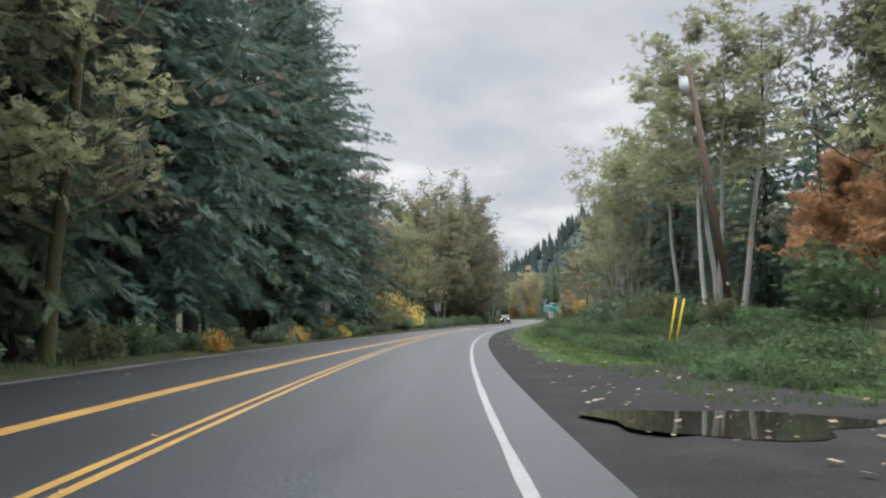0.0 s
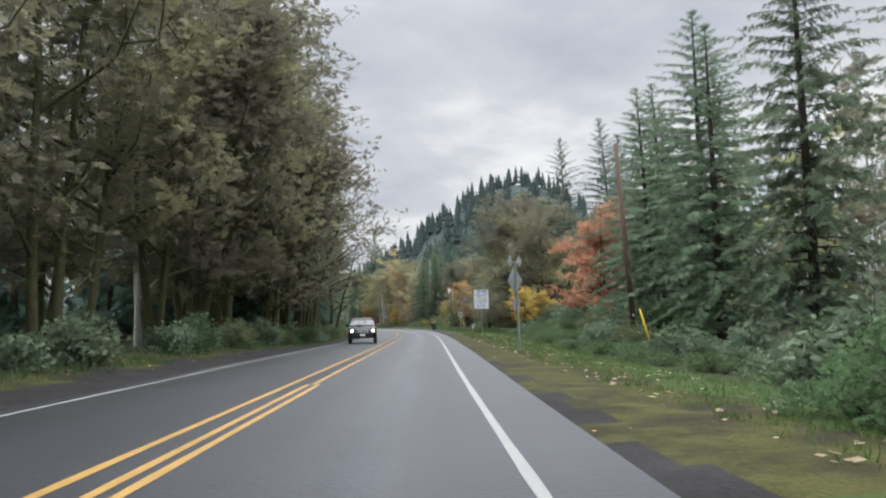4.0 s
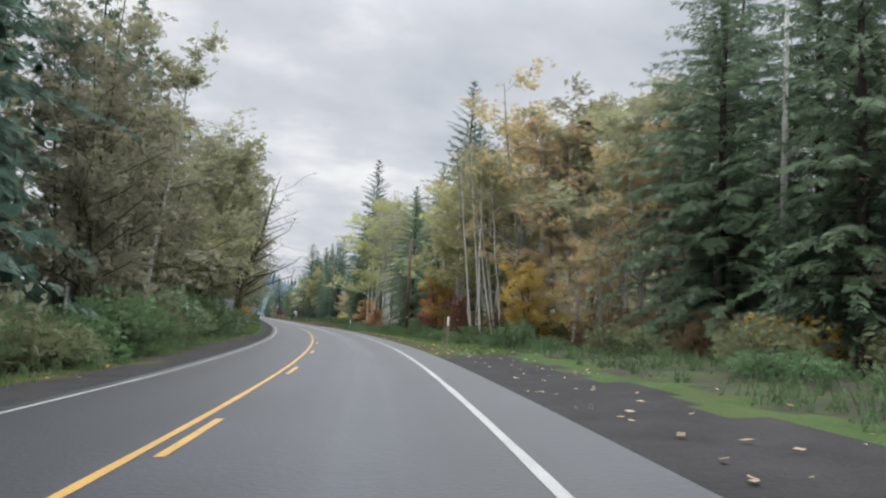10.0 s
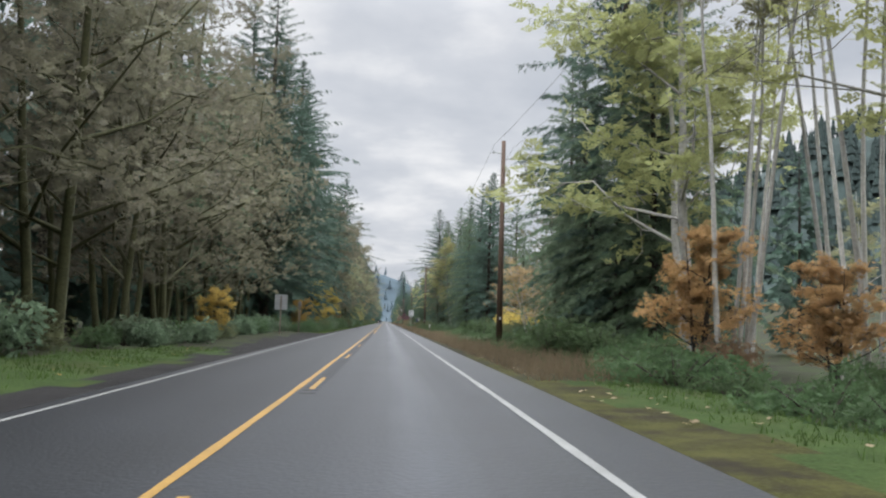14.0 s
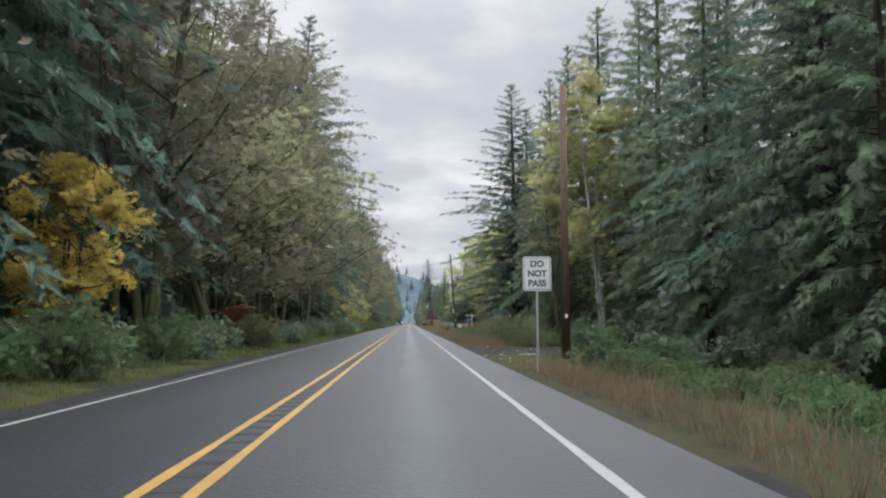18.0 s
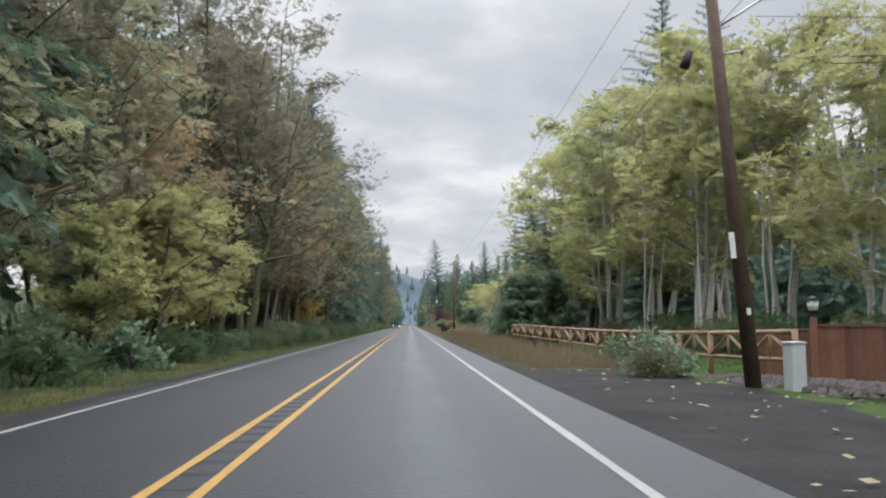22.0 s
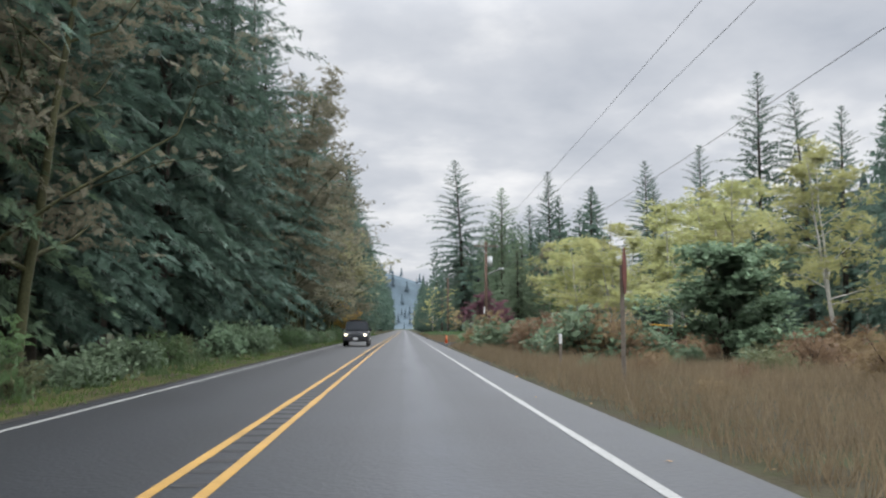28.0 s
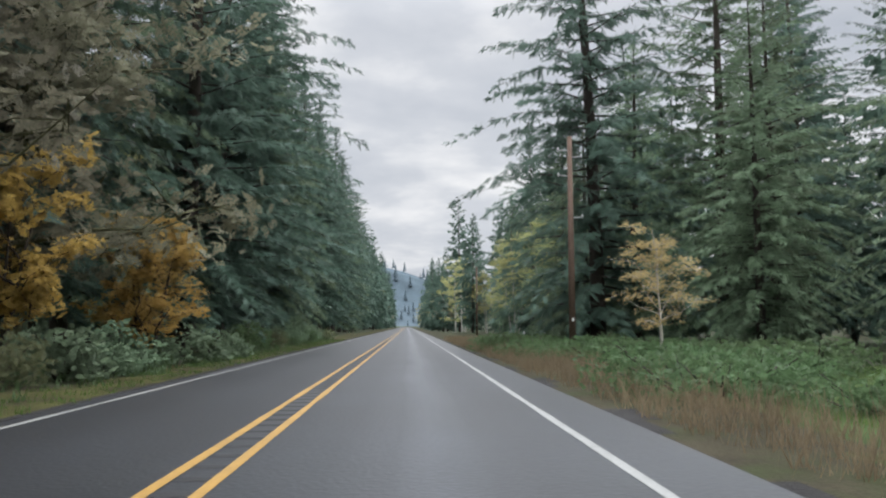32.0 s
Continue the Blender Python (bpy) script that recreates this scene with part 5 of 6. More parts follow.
def rounded(w, h, r, z0=0.0, n=4):
    pts = []
    for cx, cz, a0 in ((w / 2 - r, h - r, 0), (-w / 2 + r, h - r, 90), (-w / 2 + r, r, 180), (w / 2 - r, r, 270)):
        for i in range(n + 1):
            a = radians(a0 + 90 * i / n)
            pts.append((cx + r * math.cos(a), z0 + cz + r * math.sin(a)))
    return pts


def lettering(text, height, x, y, z, material, parent, bold=0.0):
    """Raised letters facing the driver."""
    cu = bpy.data.curves.new("lettering", "FONT")
    cu.body, cu.size, cu.align_x, cu.align_y, cu.extrude, cu.offset = text, height * 1.38, "CENTER", "CENTER", 0.001, bold
    tmp = new("lettering", cu)
    me = bpy.data.meshes.new_from_object(tmp.evaluated_get(bpy.context.evaluated_depsgraph_get()))
    bpy.data.objects.remove(tmp)
    me.materials.clear()
    me.materials.append(material)
    ob = new("lettering", me)
    ob.parent = parent
    ob.matrix_basis = pose(x, y, z, 90, 0, 0)
    return ob


def bars(widths, height, x, y, z, material, parent):
    """Unreadable writing as plain bars, side by side."""
    total = sum(widths) + 0.04 * (len(widths) - 1)
    left = x - total / 2
    for w in widths:
        part("bar", box((w, 0.004, height), (left + w / 2, y, z)), material, parent)
        left += w + 0.04


# ---- signs
def sign_work(s, d):
    t = thing("road_works_sign", "white two-panel road sign with dark lettering on a steel post", "road sign")
    part("post", box((0.06, 0.06, 2.5), (0, 0.04, 1.25)), STEEL, t)
    p = part("panel", plate(rounded(1.26, 1.34, 0.09, 2.42), 0.012), SIGN_WHITE, t)
    part("border", plate(rounded(1.26, 1.34, 0.09, 2.42), 0.004, Matrix.Translation((0, -0.003, 0)) @ Matrix.Translation((0, 0, 3.09)) @ Matrix.Diagonal((0.965, 1, 0.965, 1)) @ Matrix.Translation((0, 0, -3.09))), BLUE_PRINT, p)
    part("field", plate(rounded(1.26, 1.34, 0.09, 2.42), 0.004, Matrix.Translation((0, -0.006, 0)) @ Matrix.Translation((0, 0, 3.09)) @ Matrix.Diagonal((0.935, 1, 0.935, 1)) @ Matrix.Translation((0, 0, -3.09))), SIGN_WHITE, p)
    top = part("top_panel", plate(rounded(1.24, 0.28, 0.04, 3.78), 0.012), SIGN_WHITE, t)
    part("emblem", plate(((-0.36, 4.01), (-0.36, 3.96), (-0.24, 3.96), (-0.28, 3.83), (-0.16, 3.83), (-0.13, 3.96), (-0.06, 3.96), (-0.06, 4.01)), 0.004, Matrix.Translation((0, -0.006, 0))), BLUE_PRINT, top)
    bars((0.09, 0.09, 0.09, 0.07), 0.13, 0.28, -0.006, 3.92, BLUE_PRINT, top)
    for text, z, h in (("YOUR TAX", 3.56, 0.14), ("DOLLARS", 3.31, 0.14), ("AT WORK", 3.06, 0.14), ("COMPLETION", 2.83, 0.075), ("FALL 2024", 2.66, 0.13)):
        lettering(text, h, 0, -0.012, z, BLUE_PRINT, p, 0.004)
    t.matrix_basis = spot(s, d, -0.12, -4)


def sign_speed(s, d):
    t = thing("speed_limit_sign", "white speed sign reading fifty-five on a square steel post", "road sign")
    part("post", box((0.055, 0.055, 2.6), (0, 0.035, 1.0)), STEEL, t)
    p = part("panel", plate(rounded(0.64, 0.80, 0.05, 1.64), 0.008), SIGN_WHITE, t)
    for w, h, x, z in ((0.56, 0.012, 0, 2.39), (0.56, 0.012, 0, 1.69), (0.012, 0.70, -0.28, 2.04), (0.012, 0.70, 0.28, 2.04)):
        part("border", box((w, 0.004, h), (x, -0.004, z)), BLACK_PRINT, p)
    lettering("SPEED", 0.10, 0, -0.008, 2.27, BLACK_PRINT, p, 0.002)
    lettering("55", 0.29, 0, -0.008, 1.92, BLACK_PRINT, p, 0.01)
    t.matrix_basis = spot(s, d, 0.15, -3)


def sign_pass(s, d):
    t = thing("no_passing_sign", "white sign with black words on a steel post", "road sign")
    part("post", box((0.055, 0.055, 3.0), (0, 0.04, 1.5)), STEEL, t)
    p = part("panel", plate(rounded(0.76, 0.92, 0.06, 2.15), 0.01), SIGN_WHITE, t)
    for w, h, x, z in ((0.70, 0.014, 0, 3.03), (0.70, 0.014, 0, 2.19), (0.014, 0.84, -0.345, 2.61), (0.014, 0.84, 0.345, 2.61)):
        part("border", box((w, 0.004, h), (x, -0.004, z)), BLACK_PRINT, p)
    for text, z in (("DO", 2.87), ("NOT", 2.61), ("PASS", 2.35)):
        lettering(text, 0.17, 0, -0.008, z, BLACK_PRINT, p, 0.006)
    t.matrix_basis = spot(s, d, 0, -3)


def sign_distance(s, d):
    t = thing("distance_sign", "green distance sign with white lettering over a route shield", "road sign")
    part("post", box((0.12, 0.12, 2.3), (0.0, 0.08, 1.15)), POST_WOOD, t)
    p = part("panel", plate(rounded(1.95, 0.92, 0.06, 2.1), 0.012), SIGN_GREEN, t)
    for w, h, x, z in ((1.87, 0.016, 0, 2.98), (1.87, 0.016, 0, 2.14), (0.016, 0.84, -0.93, 2.56), (0.016, 0.84, 0.93, 2.56)):
        part("border", box((w, 0.004, h), (x, -0.004, z)), SIGN_WHITE, p)
    bars((0.34, 0.55), 0.13, -0.28, -0.006, 2.82, SIGN_WHITE, p)
    bars((0.07,), 0.13, 0.76, -0.006, 2.82, SIGN_WHITE, p)
    lettering("CANNON BEACH", 0.14, -0.18, -0.008, 2.56, SIGN_WHITE, p, 0.003)
    bars((0.16,), 0.13, 0.74, -0.006, 2.56, SIGN_WHITE, p)
    lettering("SEASIDE", 0.14, -0.44, -0.008, 2.30, SIGN_WHITE, p, 0.003)
    bars((0.16,), 0.13, 0.74, -0.006, 2.30, SIGN_WHITE, p)
    plate_w = part("direction_plate", plate(rounded(0.56, 0.28, 0.03, 1.79), 0.01), SIGN_WHITE, t)
    bars((0.3,), 0.11, 0, -0.006, 1.93, BLACK_PRINT, plate_w)
    back = part("shield_plate", plate(rounded(0.61, 0.61, 0.04, 1.14), 0.01), BLACK_PRINT, t)
    outline = [(-0.22, 1.70), (-0.11, 1.67), (0, 1.71), (0.11, 1.67), (0.22, 1.70), (0.27, 1.60), (0.24, 1.50), (0.28, 1.36), (0.22, 1.25), (0.06, 1.20), (0, 1.17), (-0.06, 1.20), (-0.22, 1.25), (-0.28, 1.36), (-0.24, 1.50), (-0.27, 1.60)]
    part("shield", plate(outline[::-1], 0.004, Matrix.Translation((0, -0.006, 0))), SIGN_WHITE, back)
    lettering("26", 0.26, 0, -0.012, 1.43, BLACK_PRINT, back, 0.006)
    t.matrix_basis = spot(s, d, 0, -2)


def sign_back(s, d, w, h, top, post=POST_WOOD, turn=0, label="back of a grey road sign on a post"):
    """A sign for the other direction: bare metal back with two stiffening bars."""
    t = thing("road_sign", label, "road sign", "signs for the other lane")
    part("post", box((0.09, 0.09, top - 0.1), (0, -0.06, (top - 0.1) / 2)), post, t)
    p = part("panel", plate(rounded(w, h, 0.05, top - h), 0.01), SIGN_BACK, t)
    for z in (top - h * 0.25, top - h * 0.75):
        part("stiffener", box((w * 0.8, 0.025, 0.04), (0, -0.014, z)), STEEL, p)
    t.matrix_basis = spot(s, d, 0, turn)


def sign_diamond(s, d):
    """A work-zone warning sign seen almost edge on, with flags, two plates on a wooden post."""
    t = thing("warning_sign", "diamond warning sign seen edge-on with two small flags", "road sign")
    part("post", box((0.075, 0.075, 4.15), (0, -0.06, 2.07)), STEEL, t)
    p = part("panel", plate(((0, 3.95), (-0.68, 3.26), (0, 2.57), (0.68, 3.26)), 0.012), SIGN_BACK, t)
    part("face", plate(((0, 3.9), (-0.64, 3.26), (0, 2.62), (0.64, 3.26)), 0.006, Matrix.Translation((0, 0.014, 0))), SIGN_WHITE, p)
    low = part("plate", plate(rounded(0.6, 0.57, 0.04, 1.9), 0.012), SIGN_BACK, t)
    for sx in (-1, 1):
        f = part("flag_staff", rod((0, -0.06, 4.12), (sx * 0.42, -0.06, 4.14), 0.018, 0.016, 6), STEEL, t)
        part("flag", plate(((sx * 0.16, 4.14), (sx * 0.42, 4.42), (sx * 0.68, 4.14), (sx * 0.42, 3.86))[::sx], 0.01, Matrix.Translation((0, -0.04, 0))), SIGN_BACK, f)
    t.matrix_basis = spot(s, d, 0, 54, lean=(0, -2.5))


def stop_sign(s, d):
    t = thing("stop_sign", "faded red-brown sign seen edge-on on a wooden post", "road sign")
    part("post", box((0.10, 0.10, 2.9), (0, 0.07, 1.45)), POST_WOOD, t)
    pts = [(0.46 * math.cos(radians(22.5 + 45 * i)), 2.75 + 0.62 * math.sin(radians(22.5 + 45 * i))) for i in range(8)]
    part("panel", plate(pts[::-1], 0.012), SIGN_RED, t)
    t.matrix_basis = spot(s, d, 0, 68)


sign_distance(98.5, 6.7)
sign_work(173.1, 5.8)
sign_speed(224.8, 8.35)
sign_pass(488.4, 3.55)
sign_diamond(142.3, 5.05)
sign_back(57.5, -10.2, 0.9, 1.0, 2.6, turn=6)
sign_back(119.5, -10.2, 0.9, 1.2, 3.3, turn=5)
sign_back(332.4, -9.2, 1.5, 1.0, 2.9, turn=4, label="wide grey back of a road sign on one post")
sign_back(424.5, -7.9, 0.9, 1.1, 2.9, turn=3)
sign_back(438.0, -8.0, 0.25, 0.5, 2.75, turn=3, label="small narrow marker sign beside the trees")
stop_sign(741.2, 5.3)


# ---- delineator posts
def delineator(s, d, h=1.25, lean=0.0, first=[]):
    if first:
        return copy_thing(first[0], spot(s, d, 0, 0, 1, h / 1.25, (0, lean)))
    t = thing("delineator_post", "slim weathered post with a white reflective top", "post", "roadside delineators")
    part("post", box((0.09, 0.05, 0.95), (0, 0, 0.475), 0.006), POST_WOOD, t)
    top = part("white_top", box((0.10, 0.055, 0.36), (0, 0, 1.12), 0.006), WHITE_PLASTIC, t)
    part("reflector", box((0.06, 0.006, 0.09), (0, -0.03, 1.2)), SIGN_WHITE, top)
    first.append(t)
    t.matrix_basis = spot(s, d, 0, 0, 1, h / 1.25, (0, lean))
    return t


for s, d, h, lean in ((163, 4.3, 1.1, 0), (222.8, 6.45, 1.35, -5), (299.9, 4.2, 1.6, 0), (365.4, 4.3, 1.3, 3), (455, 4.6, 1.2, 0), (672, 5.8, 0.7, 0), (748, 5.0, 1.25, 0), (873.2, 7.0, 1.2, 0), (352, -8.0, 1.0, 0), (497, -7.6, 1.1, 0)):
    delineator(s, d, h, lean)


# ---- utility poles and wires
def utility_pole(s, d, h, lean=(0, 0), cans=(), arm=0.0, stubs=False, lamp=False, conduit=False, label="tall brown wooden utility pole"):
    t = thing("utility_pole", label, "utility pole", "utility poles along the road")
    part("shaft", rod((0, 0, -0.3), (0, 0, h), 0.17, 0.11, 14), POLE_WOOD, t)
    tips = []
    if arm:
        a = part("crossarm", box((arm, 0.10, 0.12), (0, -0.14, h - 0.45), 0.008), POST_WOOD, t)
        for x in (-0.46, -0.17, 0.17, 0.46):
            part("insulator", rod((x * arm, -0.14, h - 0.39), (x * arm, -0.14, h - 0.22), 0.04, 0.03, 8), CAN_GREY, a)
        for sx in (-1, 1):
            part("brace", rod((0, -0.13, h - 1.15), (sx * arm * 0.28, -0.13, h - 0.48), 0.018, None, 6), STEEL, t)
    if stubs:
        for z, sx in ((h - 0.7, -1), (h - 1.0, 1), (h - 1.9, -1), (h * 0.62, 1)):
            b = part("bracket", rod((0, 0, z), (sx * 0.55, 0, z + 0.06), 0.03, 0.025, 8), STEEL, t)
            part("insulator", rod((sx * 0.55, 0, z), (sx * 0.55, 0, z + 0.18), 0.045, 0.03, 8), CAN_GREY, b)
    for z, sx in cans:
        c = part("transformer", rod((sx * 0.36, -0.05, z), (sx * 0.36, -0.05, z + 0.85), 0.23, 0.23, 16), CAN_GREY, t, "pale grey transformer can")
        part("lid", rod((sx * 0.36, -0.05, z + 0.85), (sx * 0.36, -0.05, z + 0.92), 0.24, 0.16, 16), CAN_GREY, c)
        part("bushing", rod((sx * 0.36, -0.05, z + 0.9), (sx * 0.36, -0.05, z + 1.15), 0.035, 0.02, 8), POLE_WOOD, c)
    if lamp:
        a = part("lamp_arm", rod((0, 0, h * 0.67), (1.25, 0, h * 0.73), 0.03, 0.025, 8), STEEL, t)
        part("lamp_head", box((0.5, 0.2, 0.16), (1.4, 0, h * 0.73), 0.05), CAN_GREY, a)
        part("guard_plate", box((0.12, 0.02, 0.55), (-0.16, -0.1, 3.0), 0.004), WHITE_PLASTIC, t)
        part("service_head", rod((-0.75, 0, h * 0.60), (-0.6, 0, h * 0.63), 0.11, 0.08, 8), RUBBER, t)
    if conduit:
        part("conduit", rod((0.24, -0.02, 0), (0.24, -0.02, h * 0.72), 0.045, None, 8), CAN_GREY, t)
    part("tag", box((0.09, 0.01, 0.14), (0, -0.175, 1.6)), WHITE_PLASTIC, t)
    t.matrix_basis = spot(s, d, 0, 0, 1, 1, lean)
    return (s, d, h)


POLES = [utility_pole(40, 13.0, 12.5, (0, -6.2), cans=((10.9, -1),), stubs=True, label="leaning wooden utility pole with a transformer can"),
         utility_pole(150.2, 12.6, 11.5, (0, -3), stubs=True),
         utility_pole(271.3, 14.9, 9.9, cans=((6.9, -1),), stubs=True, conduit=True, label="brown utility pole with a pale transformer can"),
         utility_pole(336.6, 6.8, 8.8, stubs=True),
         utility_pole(408.2, 5.75, 11.2, stubs=True, label="dark weathered utility pole beside the verge"),
         utility_pole(497.0, 6.0, 10.5, stubs=True),
         utility_pole(585.3, 7.05, 11.5, (0, -4.2), stubs=True, lamp=True, label="leaning utility pole with a lamp arm"),
         utility_pole(684.1, 6.35, 10.3, arm=1.3, stubs=True),
         utility_pole(794.3, 7.3, 9.3, arm=2.2, cans=((7.0, 1),), lamp=True, label="utility pole with a crossarm, transformer and lamp"),
         utility_pole(861.3, 7.5, 10.2, stubs=True),
         utility_pole(948.7, 10.7, 10.6, stubs=True)]


def cable(a, b, sag, r=0.007, label="thin dark overhead power line"):
    a, b = Vector(a), Vector(b)
    n = 12
    pts = [a.lerp(b, i / n) - Vector((0, 0, 4 * sag * (i / n) * (1 - i / n))) for i in range(n + 1)]
    v, f = tube([tuple(p) for p in pts], [r] * (n + 1), 5)
    ob = new("power_line", mesh_from("power_line", v, f, [WIRE_BLACK], smooth=True))
    return tagged(ob, label, "power line", "overhead lines")


for (s0, d0, h0), (s1, d1, h1) in zip(POLES[1:], POLES[2:]):
    for x, drop in ((-0.5, 0.2), (0.5, 0.4), (0.2, 3.0)):
        cable(at(s0, d0 + x, h0 - drop), at(s1, d1 + x, h1 - drop), 1.1)
cable(at(271.3, 14.9, 7.0), at(262, 40, 7.0), 0.8)
cable(at(585.3, 7.4, 8.0), at(578, 40, 8.5), 0.8)
cable(at(794.3, 7.4, 7.4), at(788, 45, 8.0), 0.9)
cable(at(684.1, 6.4, 9.0), at(676, 45, 9.5), 0.9)
cable(at(271.3, 14.9, 9.3), at(268, -25, 11.0), 0.9)


def guy_guard(s, d, n=2, h=3.2, lean=(0, 14)):
    t = thing("guy_wire_guard", "bright yellow plastic guards on slanting guy wires", "guy wire")
    for i in range(n):
        part("guard", rod((0.25 * i, 0, 0), (0.25 * i + 0.08 * i, 0, h), 0.05, 0.045, 8), YELLOW_PLASTIC, t)
        part("wire", rod((0.25 * i + 0.08 * i, 0, h), (0.45 * i, 0, h * 1.9), 0.012, None, 5), WIRE_BLACK, t)
    t.matrix_basis = spot(s, d, 0, 0, 1, 1, lean)


guy_guard(35.0, 8.7, 2, 2.4, (0, 12))
guy_guard(262.5, 15.6, 2, 2.5, (0, -30))
guy_guard(143, 11.5, 1, 2.2, (0, -14))


# ---- bare dead trunks at the wood's edge
def snag(s, d, h, lean):
    t = thing("dead_tree", "bare pale dead trunk with short broken branch stubs", "tree")
    part("trunk", rod((0, 0, -0.2), (0, 0, h), 0.16, 0.06, 8), BARK_PALE, t)
    for i in range(7):
        z, a = h * (0.35 + 0.09 * i), i * 2.4
        part("branch_stub", rod((0, 0, z), (0.5 * math.cos(a), 0.5 * math.sin(a), z + 0.1), 0.03, 0.012, 5), BARK_PALE, t)
    t.matrix_basis = spot(s, d, 0, 0, 1, 1, (0, lean))


snag(289.7, 14.5, 16.0, 0.5)
snag(293.4, 18.9, 13.0, -1)


# ---- wheeled bins
def wheeled_bin(s, d, turn=0, material=BIN_PLASTIC, lid_open=0.0, label="dark grey wheeled rubbish bin", size=1.0):
    t = thing("wheeled_bin", label, "rubbish bin", "wheeled bins by the road")
    bm = bmesh.new()
    rings = ((0.0, 0.21, 0.24), (0.1, 0.23, 0.27), (0.86, 0.29, 0.34), (0.9, 0.32, 0.37), (0.96, 0.32, 0.37))
    prev = None
    for z, hx, hy in rings:
        ring = [bm.verts.new((sx * hx, sy * hy, z)) for sx, sy in ((-1, -1), (1, -1), (1, 1), (-1, 1))]
        if prev:
            for k in range(4):
                bm.faces.new((prev[k], prev[(k + 1) % 4], ring[(k + 1) % 4], ring[k]))
        else:
            bm.faces.new(ring[::-1])
        prev = ring
    bm.faces.new(prev)
    bmesh.ops.bevel(bm, geom=bm.edges[:], offset=0.02, segments=2, affect="EDGES")
    part("body", bm, material, t)
    hinge = Matrix.Translation((0, 0.37, 0.97)) @ Euler((radians(-lid_open), 0, 0)).to_matrix().to_4x4() @ Matrix.Translation((0, -0.37, -0.97))
    bm = box((0.66, 0.76, 0.07), (0, -0.01, 1.0), 0.025)
    bmesh.ops.transform(bm, matrix=hinge, verts=bm.verts[:])
    part("lid", bm, material, t)
    part("handle", rod((-0.24, 0.44, 0.93), (0.24, 0.44, 0.93), 0.018), material, t)
    for sx in (-1, 1):
        w = part("wheel", rod((sx * 0.25, 0.28, 0.12), (sx * 0.31, 0.28, 0.12), 0.12, None, 16), RUBBER, t)
        part("hub", rod((sx * 0.31, 0.28, 0.12), (sx * 0.32, 0.28, 0.12), 0.05, None, 10), CAN_GREY, w)
    t.matrix_basis = spot(s, d, 0, turn, size)


wheeled_bin(232.6, 5.1, 15, lid_open=200, label="dark grey wheeled bin with its lid hanging open")
wheeled_bin(256.0, -7.7, 180, BIN_GREEN, label="dark green wheeled bin on the verge")
wheeled_bin(663.4, 4.0, -25, lid_open=200, label="dark grey wheeled bin with its lid hanging open at a driveway")


# ---- traffic cones and markers
def cone(s, d, h=0.75, turn=0, size=1.0):
    t = thing("traffic_cone", "orange traffic cone on a square rubber base", "traffic cone", "cones at the driveway")
    part("base", box((0.36, 0.36, 0.04), (0, 0, 0.02), 0.012), CONE_ORANGE, t)
    body = part("body", rod((0, 0, 0.04), (0, 0, h), 0.14, 0.03, 18), CONE_ORANGE, t)
    part("band", rod((0, 0, h * 0.62), (0, 0, h * 0.78), 0.0735, 0.052, 18), SIGN_WHITE, body, "pale reflective band")
    t.matrix_basis = spot(s, d, 0, turn, size)


cone(795.8, 3.75)
cone(783.4, 4.55, 0.72, 20, 0.58)
marker = thing("orange_marker_post", "short orange marker stake on the verge", "marker")
part("stake", box((0.06, 0.03, 0.8), (0, 0, 0.4), 0.005), FLAG_ORANGE, marker)
marker.matrix_basis = spot(32, -9.0)
for s in (196, 203):
    k = thing("orange_marker_post", "short orange marker stake beside the ditch", "marker")
    part("stake", box((0.06, 0.03, 0.7), (0, 0, 0.35), 0.005), FLAG_ORANGE, k)
    k.matrix_basis = spot(s, -7.8, 0, 0, 1, 1, (0, 5))


# ---- property sign, fences
def property_sign(s, d):
    t = thing("property_sign", "white post with an arm and a hanging dark blue sign", "sign")
    part("post", box((0.10, 0.10, 2.35), (0, 0, 1.175), 0.008), WHITE_PLASTIC, t)
    part("arm", box((1.25, 0.09, 0.09), (-0.2, 0, 2.05), 0.008), WHITE_PLASTIC, t)
    p = part("board", box((0.62, 0.03, 0.82), (-0.44, 0, 1.52), 0.006), BLUE_SIGN, t)
    bars((0.3,), 0.05, -0.44, -0.018, 1.76, SIGN_WHITE, p)
    bars((0.22, 0.16), 0.07, -0.44, -0.018, 1.52, SIGN_WHITE, p)
    bars((0.4,), 0.05, -0.44, -0.018, 1.30, SIGN_WHITE, p)
    for x in (-0.7, -0.18):
        part("hook", rod((x, 0, 1.93), (x, 0, 2.01), 0.01, None, 6), STEEL, t)
    t.matrix_basis = spot(s, d, 0, -6)


property_sign(566.0, 7.9)


